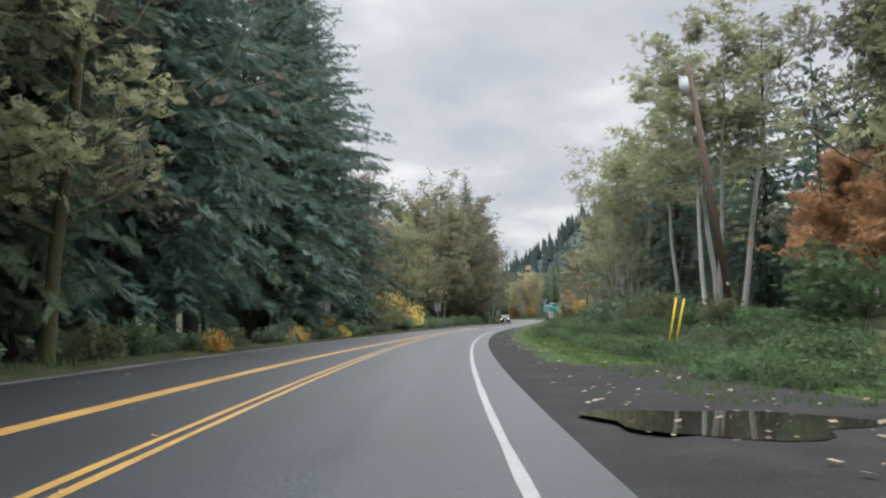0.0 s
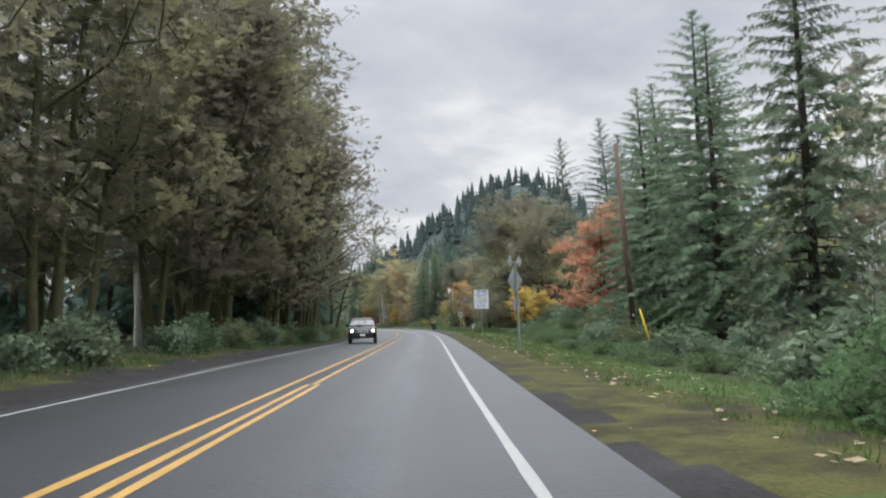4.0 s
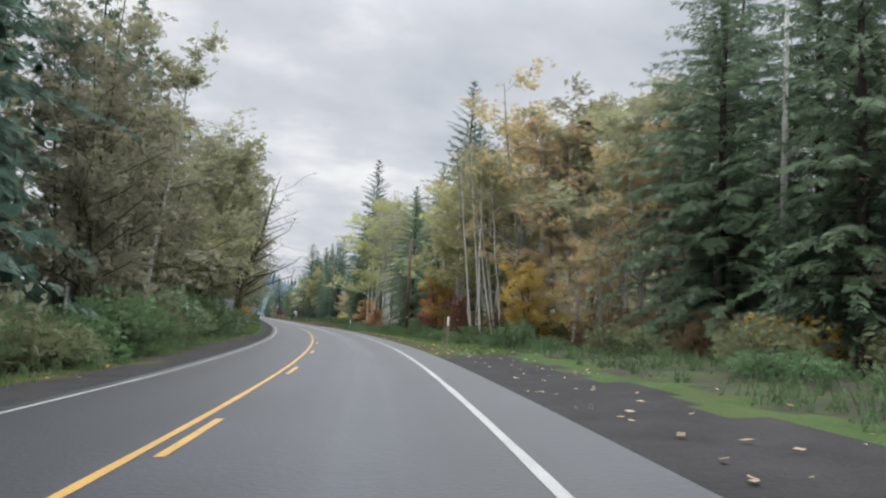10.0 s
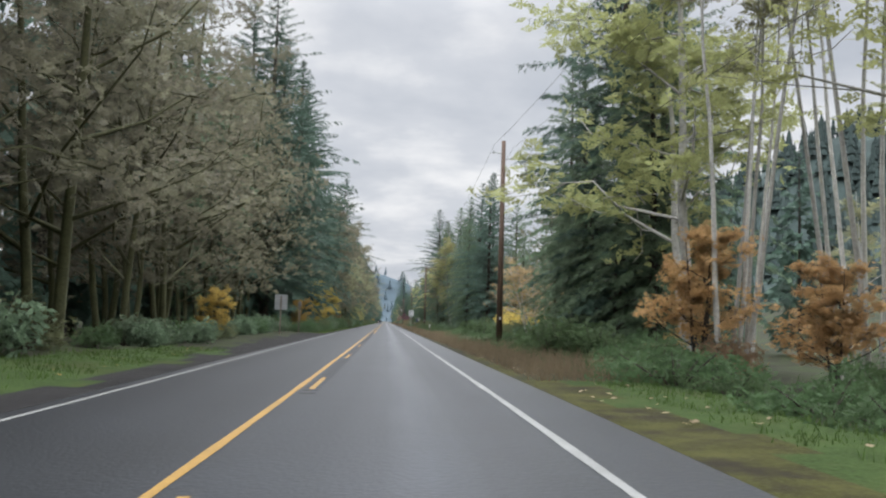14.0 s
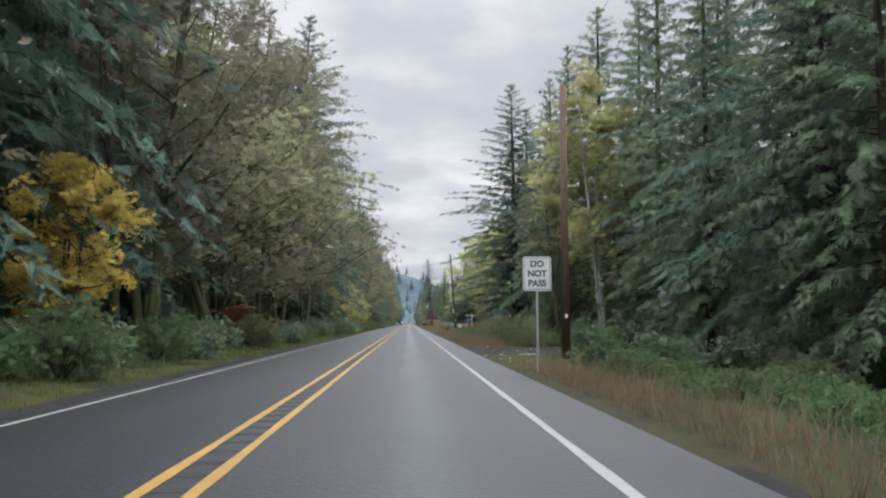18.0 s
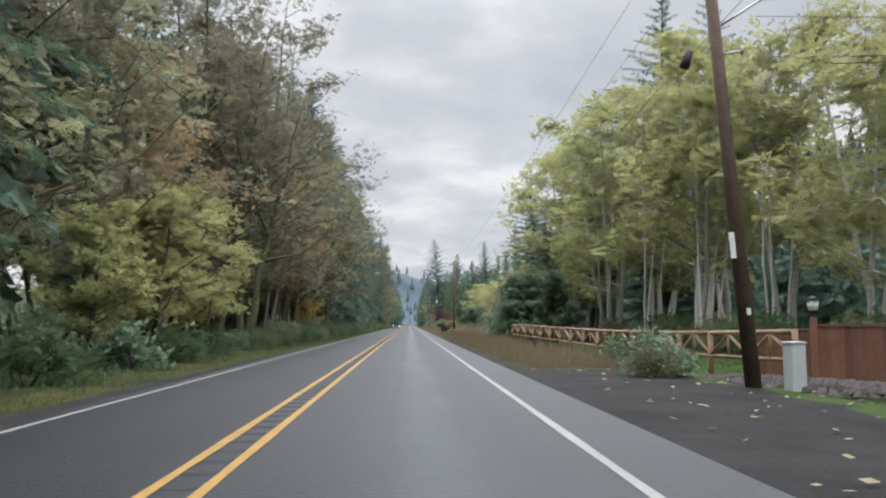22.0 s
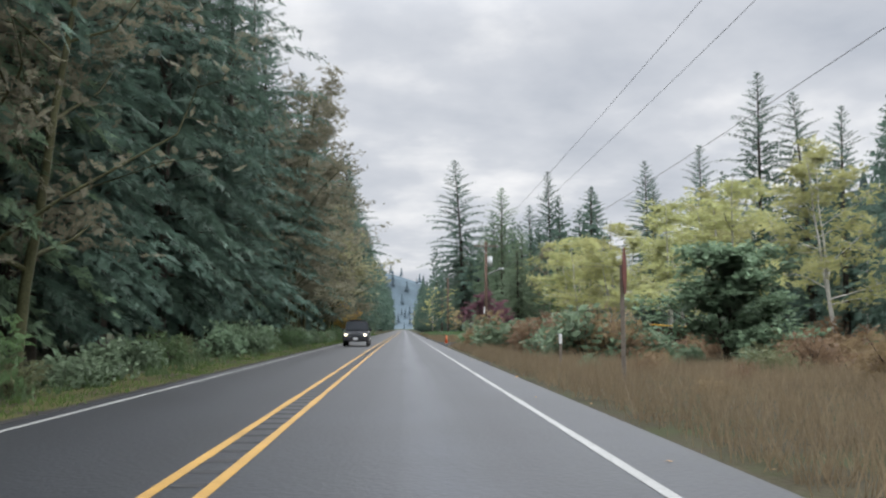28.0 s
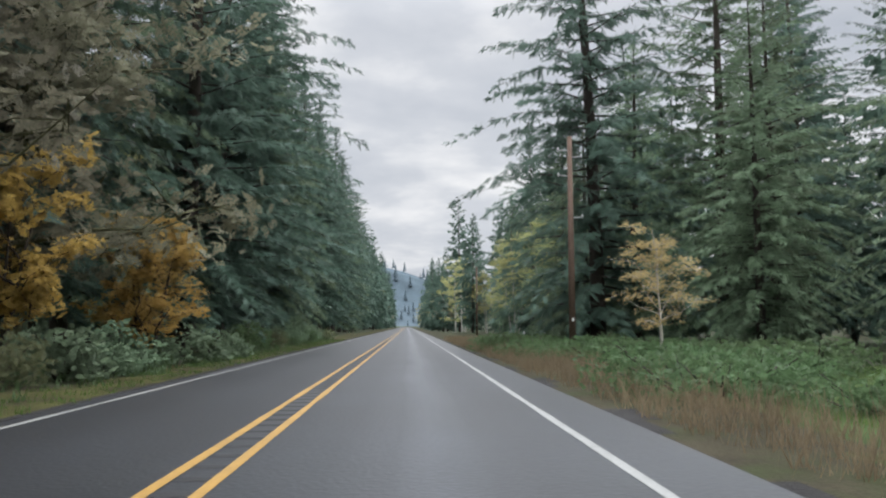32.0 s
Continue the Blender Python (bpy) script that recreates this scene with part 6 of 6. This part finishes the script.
def rail_fence(points, h=1.25, label="brown wooden rail fence with crossed braces"):
    """Posts along a line of places, top and bottom rails and crossed braces between them."""
    t = thing("rail_fence", label, "fence")
    for i, p in enumerate(points):
        part("post", rod((p.x, p.y, p.z - 0.2), (p.x, p.y, p.z + h + 0.06), 0.075, 0.07, 9), RAIL_WOOD, t)
        if i:
            q = points[i - 1]
            part("top_rail", rod((q.x, q.y, q.z + h), (p.x, p.y, p.z + h), 0.06, 0.055, 8), RAIL_WOOD, t)
            part("bottom_rail", rod((q.x, q.y, q.z + h * 0.48), (p.x, p.y, p.z + h * 0.48), 0.055, 0.05, 8), RAIL_WOOD, t)
            m = (p + q) / 2
            part("brace", rod((q.x, q.y, q.z + h * 0.5), (m.x, m.y, m.z + h - 0.03), 0.045, None, 7), RAIL_WOOD, t)
            part("brace", rod((m.x, m.y, m.z + h - 0.03), (p.x, p.y, p.z + h * 0.5), 0.045, None, 7), RAIL_WOOD, t)
            part("brace", rod((m.x, m.y, m.z + h * 0.48), (m.x, m.y, m.z + h), 0.04, None, 7), RAIL_WOOD, t)
    return t


rail_fence([at(587.2 + 2.35 * i, 8.9 - 0.11 * i) for i in range(17)], 1.28)
rail_fence([at(572 - 0.5 * i, 9.9 + 2.0 * i) for i in range(9)], 1.1)


def plank_fence(points, h=1.35):
    t = thing("plank_fence", "solid red-brown plank fence with square posts", "fence")
    for a, b in zip(points, points[1:]):
        n = max(1, int((b - a).length / 0.15))
        ang = math.degrees(math.atan2(b.y - a.y, b.x - a.x))
        for i in range(n):
            p = a.lerp(b, (i + 0.5) / n)
            part("plank", box((0.14, 0.022, h + 0.015 * math.sin(i * 2.1)), (p.x, p.y, p.z + h / 2 + 0.05), 0.0, (0, 0, ang)), PLANK_WOOD, t)
        for q in (a, b):
            part("post", box((0.16, 0.16, h + 0.25), (q.x, q.y, q.z + (h + 0.25) / 2), 0.01, (0, 0, ang)), PLANK_WOOD, t)
        c = (a + b) / 2
        part("cap_rail", box(((b - a).length, 0.09, 0.04), (c.x, c.y, c.z + h + 0.09), 0.0, (0, 0, ang)), PLANK_WOOD, t)


plank_fence([at(586.5, 9.0), at(584.5, 12.4), at(583.5, 15.8)])
plank_fence([at(591.5, 9.8), at(590.5, 14.0)], 1.3)
gate_lamp = thing("gate_lamp", "small lantern on a fence post", "lamp")
part("stem", rod((0, 0, 1.55), (0, 0, 1.75), 0.03, None, 8), BLACK_PRINT, gate_lamp)
part("lantern", rod((0, 0, 1.75), (0, 0, 1.98), 0.10, 0.13, 6), WHITE_PLASTIC, gate_lamp)
part("cap", rod((0, 0, 1.98), (0, 0, 2.08), 0.17, 0.03, 6), BLACK_PRINT, gate_lamp)
gate_lamp.matrix_basis = spot(586.5, 9.0)
box_post = thing("utility_box", "pale grey utility box on the ground", "utility box")
part("cabinet", box((0.32, 0.3, 0.95), (0, 0, 0.47), 0.02), CAN_GREY, box_post)
part("cap", box((0.36, 0.34, 0.05), (0, 0, 0.97), 0.015), CAN_GREY, box_post)
box_post.matrix_basis = spot(584.6, 7.6, 0, 10)


def farm_fence(s0, s1, d, n, r=0.05):
    t = thing("field_fence", "low grey wooden rail fence round a field", "fence")
    pts = [at(s0 + (s1 - s0) * i / n, d + 0.5 * i) for i in range(n + 1)]
    for i, p in enumerate(pts):
        part("post", box((0.12, 0.12, 1.1), (p.x, p.y, p.z + 0.5), 0.008), POST_WOOD, t)
        if i:
            for z in (0.4, 0.7, 1.0):
                q = pts[i - 1]
                part("rail", rod((q.x, q.y, q.z + z), (p.x, p.y, p.z + z), r, None, 6), POST_WOOD, t)


farm_fence(706, 690, 15, 6)
farm_fence(232, 198, 15.5, 12, 0.014)


# ---- roadside stand with a yellow roof
def stand(s, d):
    t = thing("roadside_stand", "small dark wooden stand with a yellow sheet roof", "stand")
    for x in (-0.75, 0.75):
        for y in (-0.5, 0.5):
            part("leg", box((0.10, 0.10, 1.75), (x, y, 0.875)), POLE_WOOD, t)
    part("roof", box((2.5, 1.5, 0.07), (0, 0, 1.83), 0.02, (0, 4, 0)), TARP_YELLOW, t)
    part("counter", box((1.6, 0.9, 0.08), (0, 0, 0.85), 0.01), POLE_WOOD, t)
    part("back_panel", box((1.6, 0.04, 0.8), (0, 0.5, 1.3)), POLE_WOOD, t)
    t.matrix_basis = spot(s, d, 0, -15)


stand(768, 15.5)


# ---- cars
def car(s, d, turn, high, label, boxy=False):
    """A dark four-wheel-drive car facing the driver: body, cabin, glass, lamps, grille, wheels."""
    t = thing("car", label, "car")
    W, L = 1.84, 4.5
    prof = [(-2.2, 0.35), (-2.25, 0.75), (-2.15, 1.0), (-1.0, 1.12), (2.15, 1.12), (2.25, 0.7), (2.2, 0.35)]
    bm = bmesh.new()
    sides = []
    for x, inset in ((-W / 2, 0.0), (W / 2, 0.0)):
        sides.append([bm.verts.new((x, y, z)) for y, z in prof])
    n = len(prof)
    for i in range(n):
        bm.faces.new((sides[0][i], sides[0][(i + 1) % n], sides[1][(i + 1) % n], sides[1][i]))
    bm.faces.new(sides[0][::-1]); bm.faces.new(sides[1])
    bmesh.ops.recalc_face_normals(bm, faces=bm.faces[:])
    bmesh.ops.bevel(bm, geom=bm.edges[:], offset=0.08, segments=3, affect="EDGES")
    body = part("body", bm, CAR_BLACK, t)
    lean = 0.15 if boxy else 0.75
    bm = bmesh.new()
    cab = [(-1.0 - 0.0, 1.08, 0.86), (-1.0 + lean, high, 0.66 if not boxy else 0.76), (1.95, high - 0.03, 0.66 if not boxy else 0.76), (2.15, 1.08, 0.86)]
    ls = [bm.verts.new((-w, y, z)) for y, z, w in cab]
    rs = [bm.verts.new((w, y, z)) for y, z, w in cab]
    for i in range(4):
        bm.faces.new((ls[i], ls[(i + 1) % 4], rs[(i + 1) % 4], rs[i]))
    bm.faces.new(ls[::-1]); bm.faces.new(rs)
    bmesh.ops.recalc_face_normals(bm, faces=bm.faces[:])
    bmesh.ops.bevel(bm, geom=bm.edges[:], offset=0.06, segments=2, affect="EDGES")
    cabin = part("cabin", bm, CAR_BLACK, t)
    a0, a1 = Vector((0, -1.0, 1.12)), Vector((0, -1.0 + lean, high - 0.05))
    wv = (a1 - a0)
    nrm = Vector((0, -wv.z, wv.y)).normalized() * 0.02
    bm = bmesh.new()
    q = [a0 + wv * 0.08 + nrm, a0 + wv * 0.92 + nrm]
    bm.faces.new([bm.verts.new(v) for v in ((-0.78, q[0].y, q[0].z), (0.78, q[0].y, q[0].z), (0.64, q[1].y, q[1].z), (-0.64, q[1].y, q[1].z))])
    part("windscreen", bm, GLASS_DARK, t)
    for sx in (-1, 1):
        bm = bmesh.new()
        bm.faces.new([bm.verts.new(v) for v in ((sx * 0.865, -0.75 + lean * 0.2, 1.2), (sx * 0.865, 1.8, 1.2), (sx * 0.74, 1.7, high - 0.14), (sx * 0.74, -0.9 + lean, high - 0.14))])
        part("side_window", bm, GLASS_DARK, t)
        hl = part("headlight", rod((sx * 0.68, -2.26, 0.82), (sx * 0.68, -2.2, 0.82), 0.12 if boxy else 0.11, None, 16), CHROME, t)
        part("lamp", rod((sx * 0.68, -2.275, 0.82), (sx * 0.68, -2.262, 0.82), 0.085, None, 16), LAMP_GLOW, hl)
        part("mirror", box((0.2, 0.12, 0.15), (sx * 1.0, -0.75, 1.18), 0.03), CAR_BLACK, t)
        for y in (-1.42, 1.4):
            w = part("wheel", rod((sx * 0.74, y, 0.36), (sx * 0.93, y, 0.36), 0.36, None, 22), RUBBER, t)
            part("rim", rod((sx * 0.93, y, 0.36), (sx * 0.94, y, 0.36), 0.22, 0.2, 16), CHROME, w)
    if boxy:
        for i in range(7):
            part("grille_slat", box((0.05, 0.03, 0.26), (-0.3 + 0.1 * i, -2.25, 0.84)), GLASS_DARK, t)
        part("bumper", box((1.8, 0.22, 0.2), (0, -2.3, 0.48), 0.04), RUBBER, t)
        part("roof_rack", box((1.3, 1.6, 0.05), (0, 0.6, high + 0.05), 0.01), RUBBER, t)
    else:
        part("grille", box((0.75, 0.03, 0.22), (0, -2.255, 0.78), 0.008), CHROME, t)
        part("lower_grille", box((1.3, 0.03, 0.18), (0, -2.255, 0.5), 0.008), RUBBER, t)
        part("roof_rail", box((0.05, 2.0, 0.05), (-0.6, 0.6, high + 0.03), 0.01), CHROME, t)
        part("roof_rail", box((0.05, 2.0, 0.05), (0.6, 0.6, high + 0.03), 0.01), CHROME, t)
    part("number_plate", box((0.32, 0.01, 0.16), (0, -2.27 if not boxy else -2.42, 0.55)), SIGN_WHITE, t)
    t.matrix_basis = spot(s, d, 0.045, turn)


car(159.5, -3.4, 4, 1.68, "black SUV with lit headlights in the oncoming lane")
car(781.2, -3.6, 0, 1.8, "black boxy off-road car with lit round headlights", boxy=True)

# ---- puddle, rubble and litter
def puddle(s, d, w, l):
    bm = bmesh.new()
    n = 28
    vs = []
    for i in range(n):
        a = 2 * math.pi * i / n
        k = 1 + 0.16 * math.sin(3 * a + 0.5) + 0.1 * math.sin(5 * a + 2)
        p = at(s + l / 2 * math.sin(a) * k, d + w / 2 * math.cos(a) * k)
        vs.append(bm.verts.new((p.x, p.y, p.z + 0.012)))
    bm.faces.new(vs)
    me = bpy.data.meshes.new("puddle"); bm.to_mesh(me); bm.free(); me.materials.append(WATER)
    tagged(new("puddle", me), "shallow rain puddle on the dark gravel", "puddle", kind="structure")


puddle(12.1, 3.45, 3.6, 2.9)
puddle(499.5, 5.6, 2.2, 1.6)
puddle(224.7, 4.2, 1.2, 1.3)

# ---------------------------------------------------------------- grass, fallen leaves, stones
def blades(name, spans, count, h, material, label, seed, width=0.03):
    """Grass that nobody could count: thin bent triangles in tufts."""
    rng = np.random.default_rng(seed)
    total = sum(abs((b - a) * (d1 - d0)) for a, b, d0, d1 in spans)
    V = []
    for a, b, d0, d1 in spans:
        n = int(count * abs((b - a) * (d1 - d0)) / total / 6)
        for _ in range(n):
            s, d = rng.uniform(a, b), rng.uniform(d0, d1)
            p = np.array(at(s, d))
            k = rng.uniform(0.5, 1.3)
            for _ in range(6):
                q = p + np.array([rng.normal(0, 0.12), rng.normal(0, 0.12), -0.02])
                az, hh = rng.uniform(0, 6.28), h * k * rng.uniform(0.5, 1.2)
                side = np.array([math.cos(az), math.sin(az), 0]) * width * (0.6 + hh)
                tip = q + np.array([rng.normal(0, 0.3) * hh, rng.normal(0, 0.3) * hh, hh])
                V += [q - side, q + side, tip]
    V = np.array(V)
    ob = new(name, mesh_from(name, V, np.arange(len(V)).reshape(-1, 3), [material]))
    return tagged(ob, label, "grass", kind="stuff")


blades("green_grass", [(14, 110, 4.0, 6.4), (8, 24, 7.4, 9.5), (110, 186, 4.6, 8.6), (186, 240, 5.2, 13), (292, 400, 4.4, 6.6), (330, 400, -9.4, -6.8), (440, 900, -7.6, -5.9), (592, 640, 9, 15), (800, 846, 6, 24), (90, 330, -8.6, -7.2)],
       200000, 0.13, GRASS, "short green roadside grass", 3, 0.02)
blades("dry_grass", [(384, 452, 3.3, 6.2), (452, 490, 3.3, 4.6), (510, 562, 3.4, 5.6), (592, 640, 3.4, 7.4), (640, 662, 3.2, 9), (668, 756, 3.2, 14), (756, 782, 3.2, 5.2), (800, 850, 3.4, 5.4), (850, 900, 3.4, 6.5)],
       190000, 0.52, GRASS_DRY, "tall dry yellow-brown verge grass", 4, 0.008)
blades("weeds", [(14, 120, 6.2, 13), (250, 300, 6.2, 12), (300, 400, 6.0, 9), (384, 496, 5.0, 10), (510, 556, 5.6, 9), (0, 100, -11, -9.8), (100, 330, -10, -7.6), (440, 900, -9, -6.9)],
       52000, 0.36, LEAF_GREEN, "knee-high green weeds and ferns", 5, 0.05)


def litter(name, spans, count, size, material, label, seed):
    rng = np.random.default_rng(seed)
    total = sum(abs((b - a) * (d1 - d0)) for a, b, d0, d1 in spans)
    V = []
    for a, b, d0, d1 in spans:
        for _ in range(max(1, int(count * abs((b - a) * (d1 - d0)) / total))):
            s, d = rng.uniform(a, b), rng.uniform(d0, d1)
            p = np.array(at(s, d, 0.05))
            az, z = rng.uniform(0, 6.28), size * rng.uniform(0.5, 1.4)
            u = np.array([math.cos(az), math.sin(az), rng.normal(0, 0.15)]) * z
            v = np.array([-math.sin(az), math.cos(az), rng.normal(0, 0.25)]) * z * 0.6
            V += [p - u, p - v, p + u, p + v]
    V = np.array(V)
    ob = new(name, mesh_from(name, V, np.arange(len(V)).reshape(-1, 4), [material]))
    return tagged(ob, label, "leaves", kind="stuff")


PALE_LEAF = leaf("pale_fallen_leaves", (0.42, 0.33, 0.22), hue=0.0)
litter("fallen_leaves", [(2, 24, 1.8, 7.5), (24, 110, 2.0, 4.6), (110, 190, 4.2, 7.4), (110, 190, 4.2, 7.4), (190, 300, 3.0, 6.5), (292, 400, 3.2, 5.2), (488, 510, 3.0, 10), (560, 592, 3.0, 8)], 1900, 0.07, PALE_LEAF, "pale and brown fallen leaves on the gravel", 11)
litter("median_leaves", [(0, 60, -5.0, -3.0), (60, 100, -3.6, -2.8), (0, 400, -8.0, -6.6), (110, 240, 2.4, 3.4), (640, 800, 2.2, 3.2)], 420, 0.06, LEAF_ORANGE, "scattered orange-brown leaves on the asphalt", 12)


def stones(spans, count, size, seed):
    rng = np.random.default_rng(seed)
    base = np.array([(1, 0, -0.3), (0.3, 0.95, -0.3), (-0.8, 0.6, -0.3), (-0.8, -0.6, -0.3), (0.3, -0.95, -0.3), (0.5, 0.3, 0.6), (-0.4, 0.3, 0.7), (-0.1, -0.5, 0.6)])
    faces = [(0, 1, 5), (1, 2, 6), (1, 6, 5), (2, 3, 6), (3, 4, 7), (3, 7, 6), (4, 0, 5), (4, 5, 7), (5, 6, 7)]
    V, F = [], []
    for a, b, d0, d1, heap in spans:
        for _ in range(count):
            u, v = rng.uniform(-1, 1), rng.uniform(-1, 1)
            s, d = (a + b) / 2 + u * (b - a) / 2, (d0 + d1) / 2 + v * (d1 - d0) / 2
            z = heap * max(0, 1 - u * u) * max(0, 1 - v * v)
            p = np.array(at(s, d, z))
            k = size * rng.uniform(0.4, 1.4)
            az = rng.uniform(0, 6.28)
            R = np.array([[math.cos(az), -math.sin(az), 0], [math.sin(az), math.cos(az), 0], [0, 0, rng.uniform(0.5, 0.9)]])
            o = len(V)
            V += list((base * k * rng.uniform(0.8, 1.2, base.shape)) @ R.T + p)
            F += [tuple(i + o for i in f) for f in faces]
    ob = new("rubble", mesh_from("rubble", V, np.array(F), [ROCK]))
    return tagged(ob, "heaps of dark stones and bark rubble beside the drive", "stones", kind="stuff")


stones([(553.5, 569, 4.2, 8.2, 0.65), (575, 592, 7.6, 9.4, 0.25), (598, 632, 6.0, 7.8, 0.15)], 1500, 0.085, 21)


def stump(s, d, h, r, lean=0):
    t = thing("tree_stump", "dark weathered stump in the verge", "stump")
    bm = rod((0, 0, -0.1), (0.06, 0.03, h), r, r * 0.7, 9)
    rng = np.random.default_rng(int(s))
    for v in bm.verts:
        v.co += Vector(rng.normal(0, 0.05, 3))
    part("wood", bm, BARK_DARK, t)
    part("root", rod((r * 0.6, 0, 0.15), (r * 1.8, 0.1, -0.05), r * 0.35, r * 0.15, 7), BARK_DARK, t)
    t.matrix_basis = spot(s, d, 0, 0, 1, 1, (0, lean))


stump(607.5, 6.0, 0.7, 0.10, -12)
stump(609.5, 6.8, 0.5, 0.12, 15)
stump(604.5, 8.6, 0.4, 0.25)
stump(666.0, 5.2, 0.6, 0.12, 10)


def branch_on_ground(s, d, l, turn):
    v, f = tube([(0, 0, 0.03), (l * 0.4, 0.08, 0.06), (l, -0.05, 0.03)], [0.05, 0.04, 0.02], 6)
    ob = new("fallen_branch", mesh_from("fallen_branch", v, f, [BARK_DARK], smooth=True))
    tagged(ob, "short dead branch lying on the shoulder", "branch")
    ob.matrix_basis = spot(s, d, 0.02, turn)


for s, d, l, turn in ((352.5, 3.3, 0.5, 10), (354.5, 3.6, 1.2, 20), (357, 3.5, 0.8, 160), (240, 3.4, 0.4, 30), (243.5, 2.8, 0.3, 80), (726, 2.9, 0.3, 10), (823, 2.6, 0.35, 5), (626, -8.0, 1.6, 40), (605, -8.2, 2.2, 30)):
    branch_on_ground(s, d, l, turn)

# ---------------------------------------------------------------- far hills
HILL = mat("far_forest", (0.045, 0.066, 0.060), rough=0.95, vary=0.5, scale=0.06, fine=0.5)
# the blue haze of distance is mixed into this base colour
HAZY_HILL = mat("distant_forest", (0.075, 0.105, 0.125), rough=0.95, vary=0.3, scale=0.03, fine=0.3)


def hill(x, y, rx, ry, h, trees, tree_h, material, label, seed):
    """A wooded rise: a mound and its rough firs, one object."""
    rng = np.random.default_rng(seed)
    n = 26
    V, F = [], []

    def top(u, v):
        q = math.hypot(u, v)
        return h * (0.5 + 0.5 * math.cos(math.pi * min(q, 1))) * (1 + 0.15 * math.sin(u * 5 + seed) + 0.12 * math.sin(v * 7 + 2)) - 6
    for i in range(n + 1):
        for j in range(n + 1):
            u, v = -1 + 2 * i / n, -1 + 2 * j / n
            V.append((x + u * rx, y + v * ry, top(u, v)))
    F = [(i * (n + 1) + j, (i + 1) * (n + 1) + j, (i + 1) * (n + 1) + j + 1, i * (n + 1) + j + 1) for i in range(n) for j in range(n)]
    for _ in range(trees):
        u, v = rng.uniform(-0.95, 0.95), rng.uniform(-0.95, 0.6)
        z = top(u, v)
        th = tree_h * rng.uniform(0.6, 1.3)
        for k in range(3):
            o = len(V)
            r = th * 0.2 * (1 - 0.28 * k)
            a0 = rng.uniform(0, 6)
            for m in range(5):
                V.append((x + u * rx + r * math.cos(a0 + m * 1.257), y + v * ry + r * math.sin(a0 + m * 1.257), z + th * (0.1 + 0.25 * k)))
            V.append((x + u * rx, y + v * ry, z + th * (0.5 + 0.25 * k)))
            F += [(o + m, o + (m + 1) % 5, o + 5) for m in range(5)]
    ob = new("wooded_hill", mesh_from("wooded_hill", V, F, [material]))
    tagged(ob, label, "hill", kind="stuff")


hill(370, 980, 330, 300, 138, 2600, 20, HILL, "dark wooded hill beyond the road", 1)
hill(-60, 3300, 620, 300, 165, 500, 30, HAZY_HILL, "pale blue-green hill at the end of the road", 3)
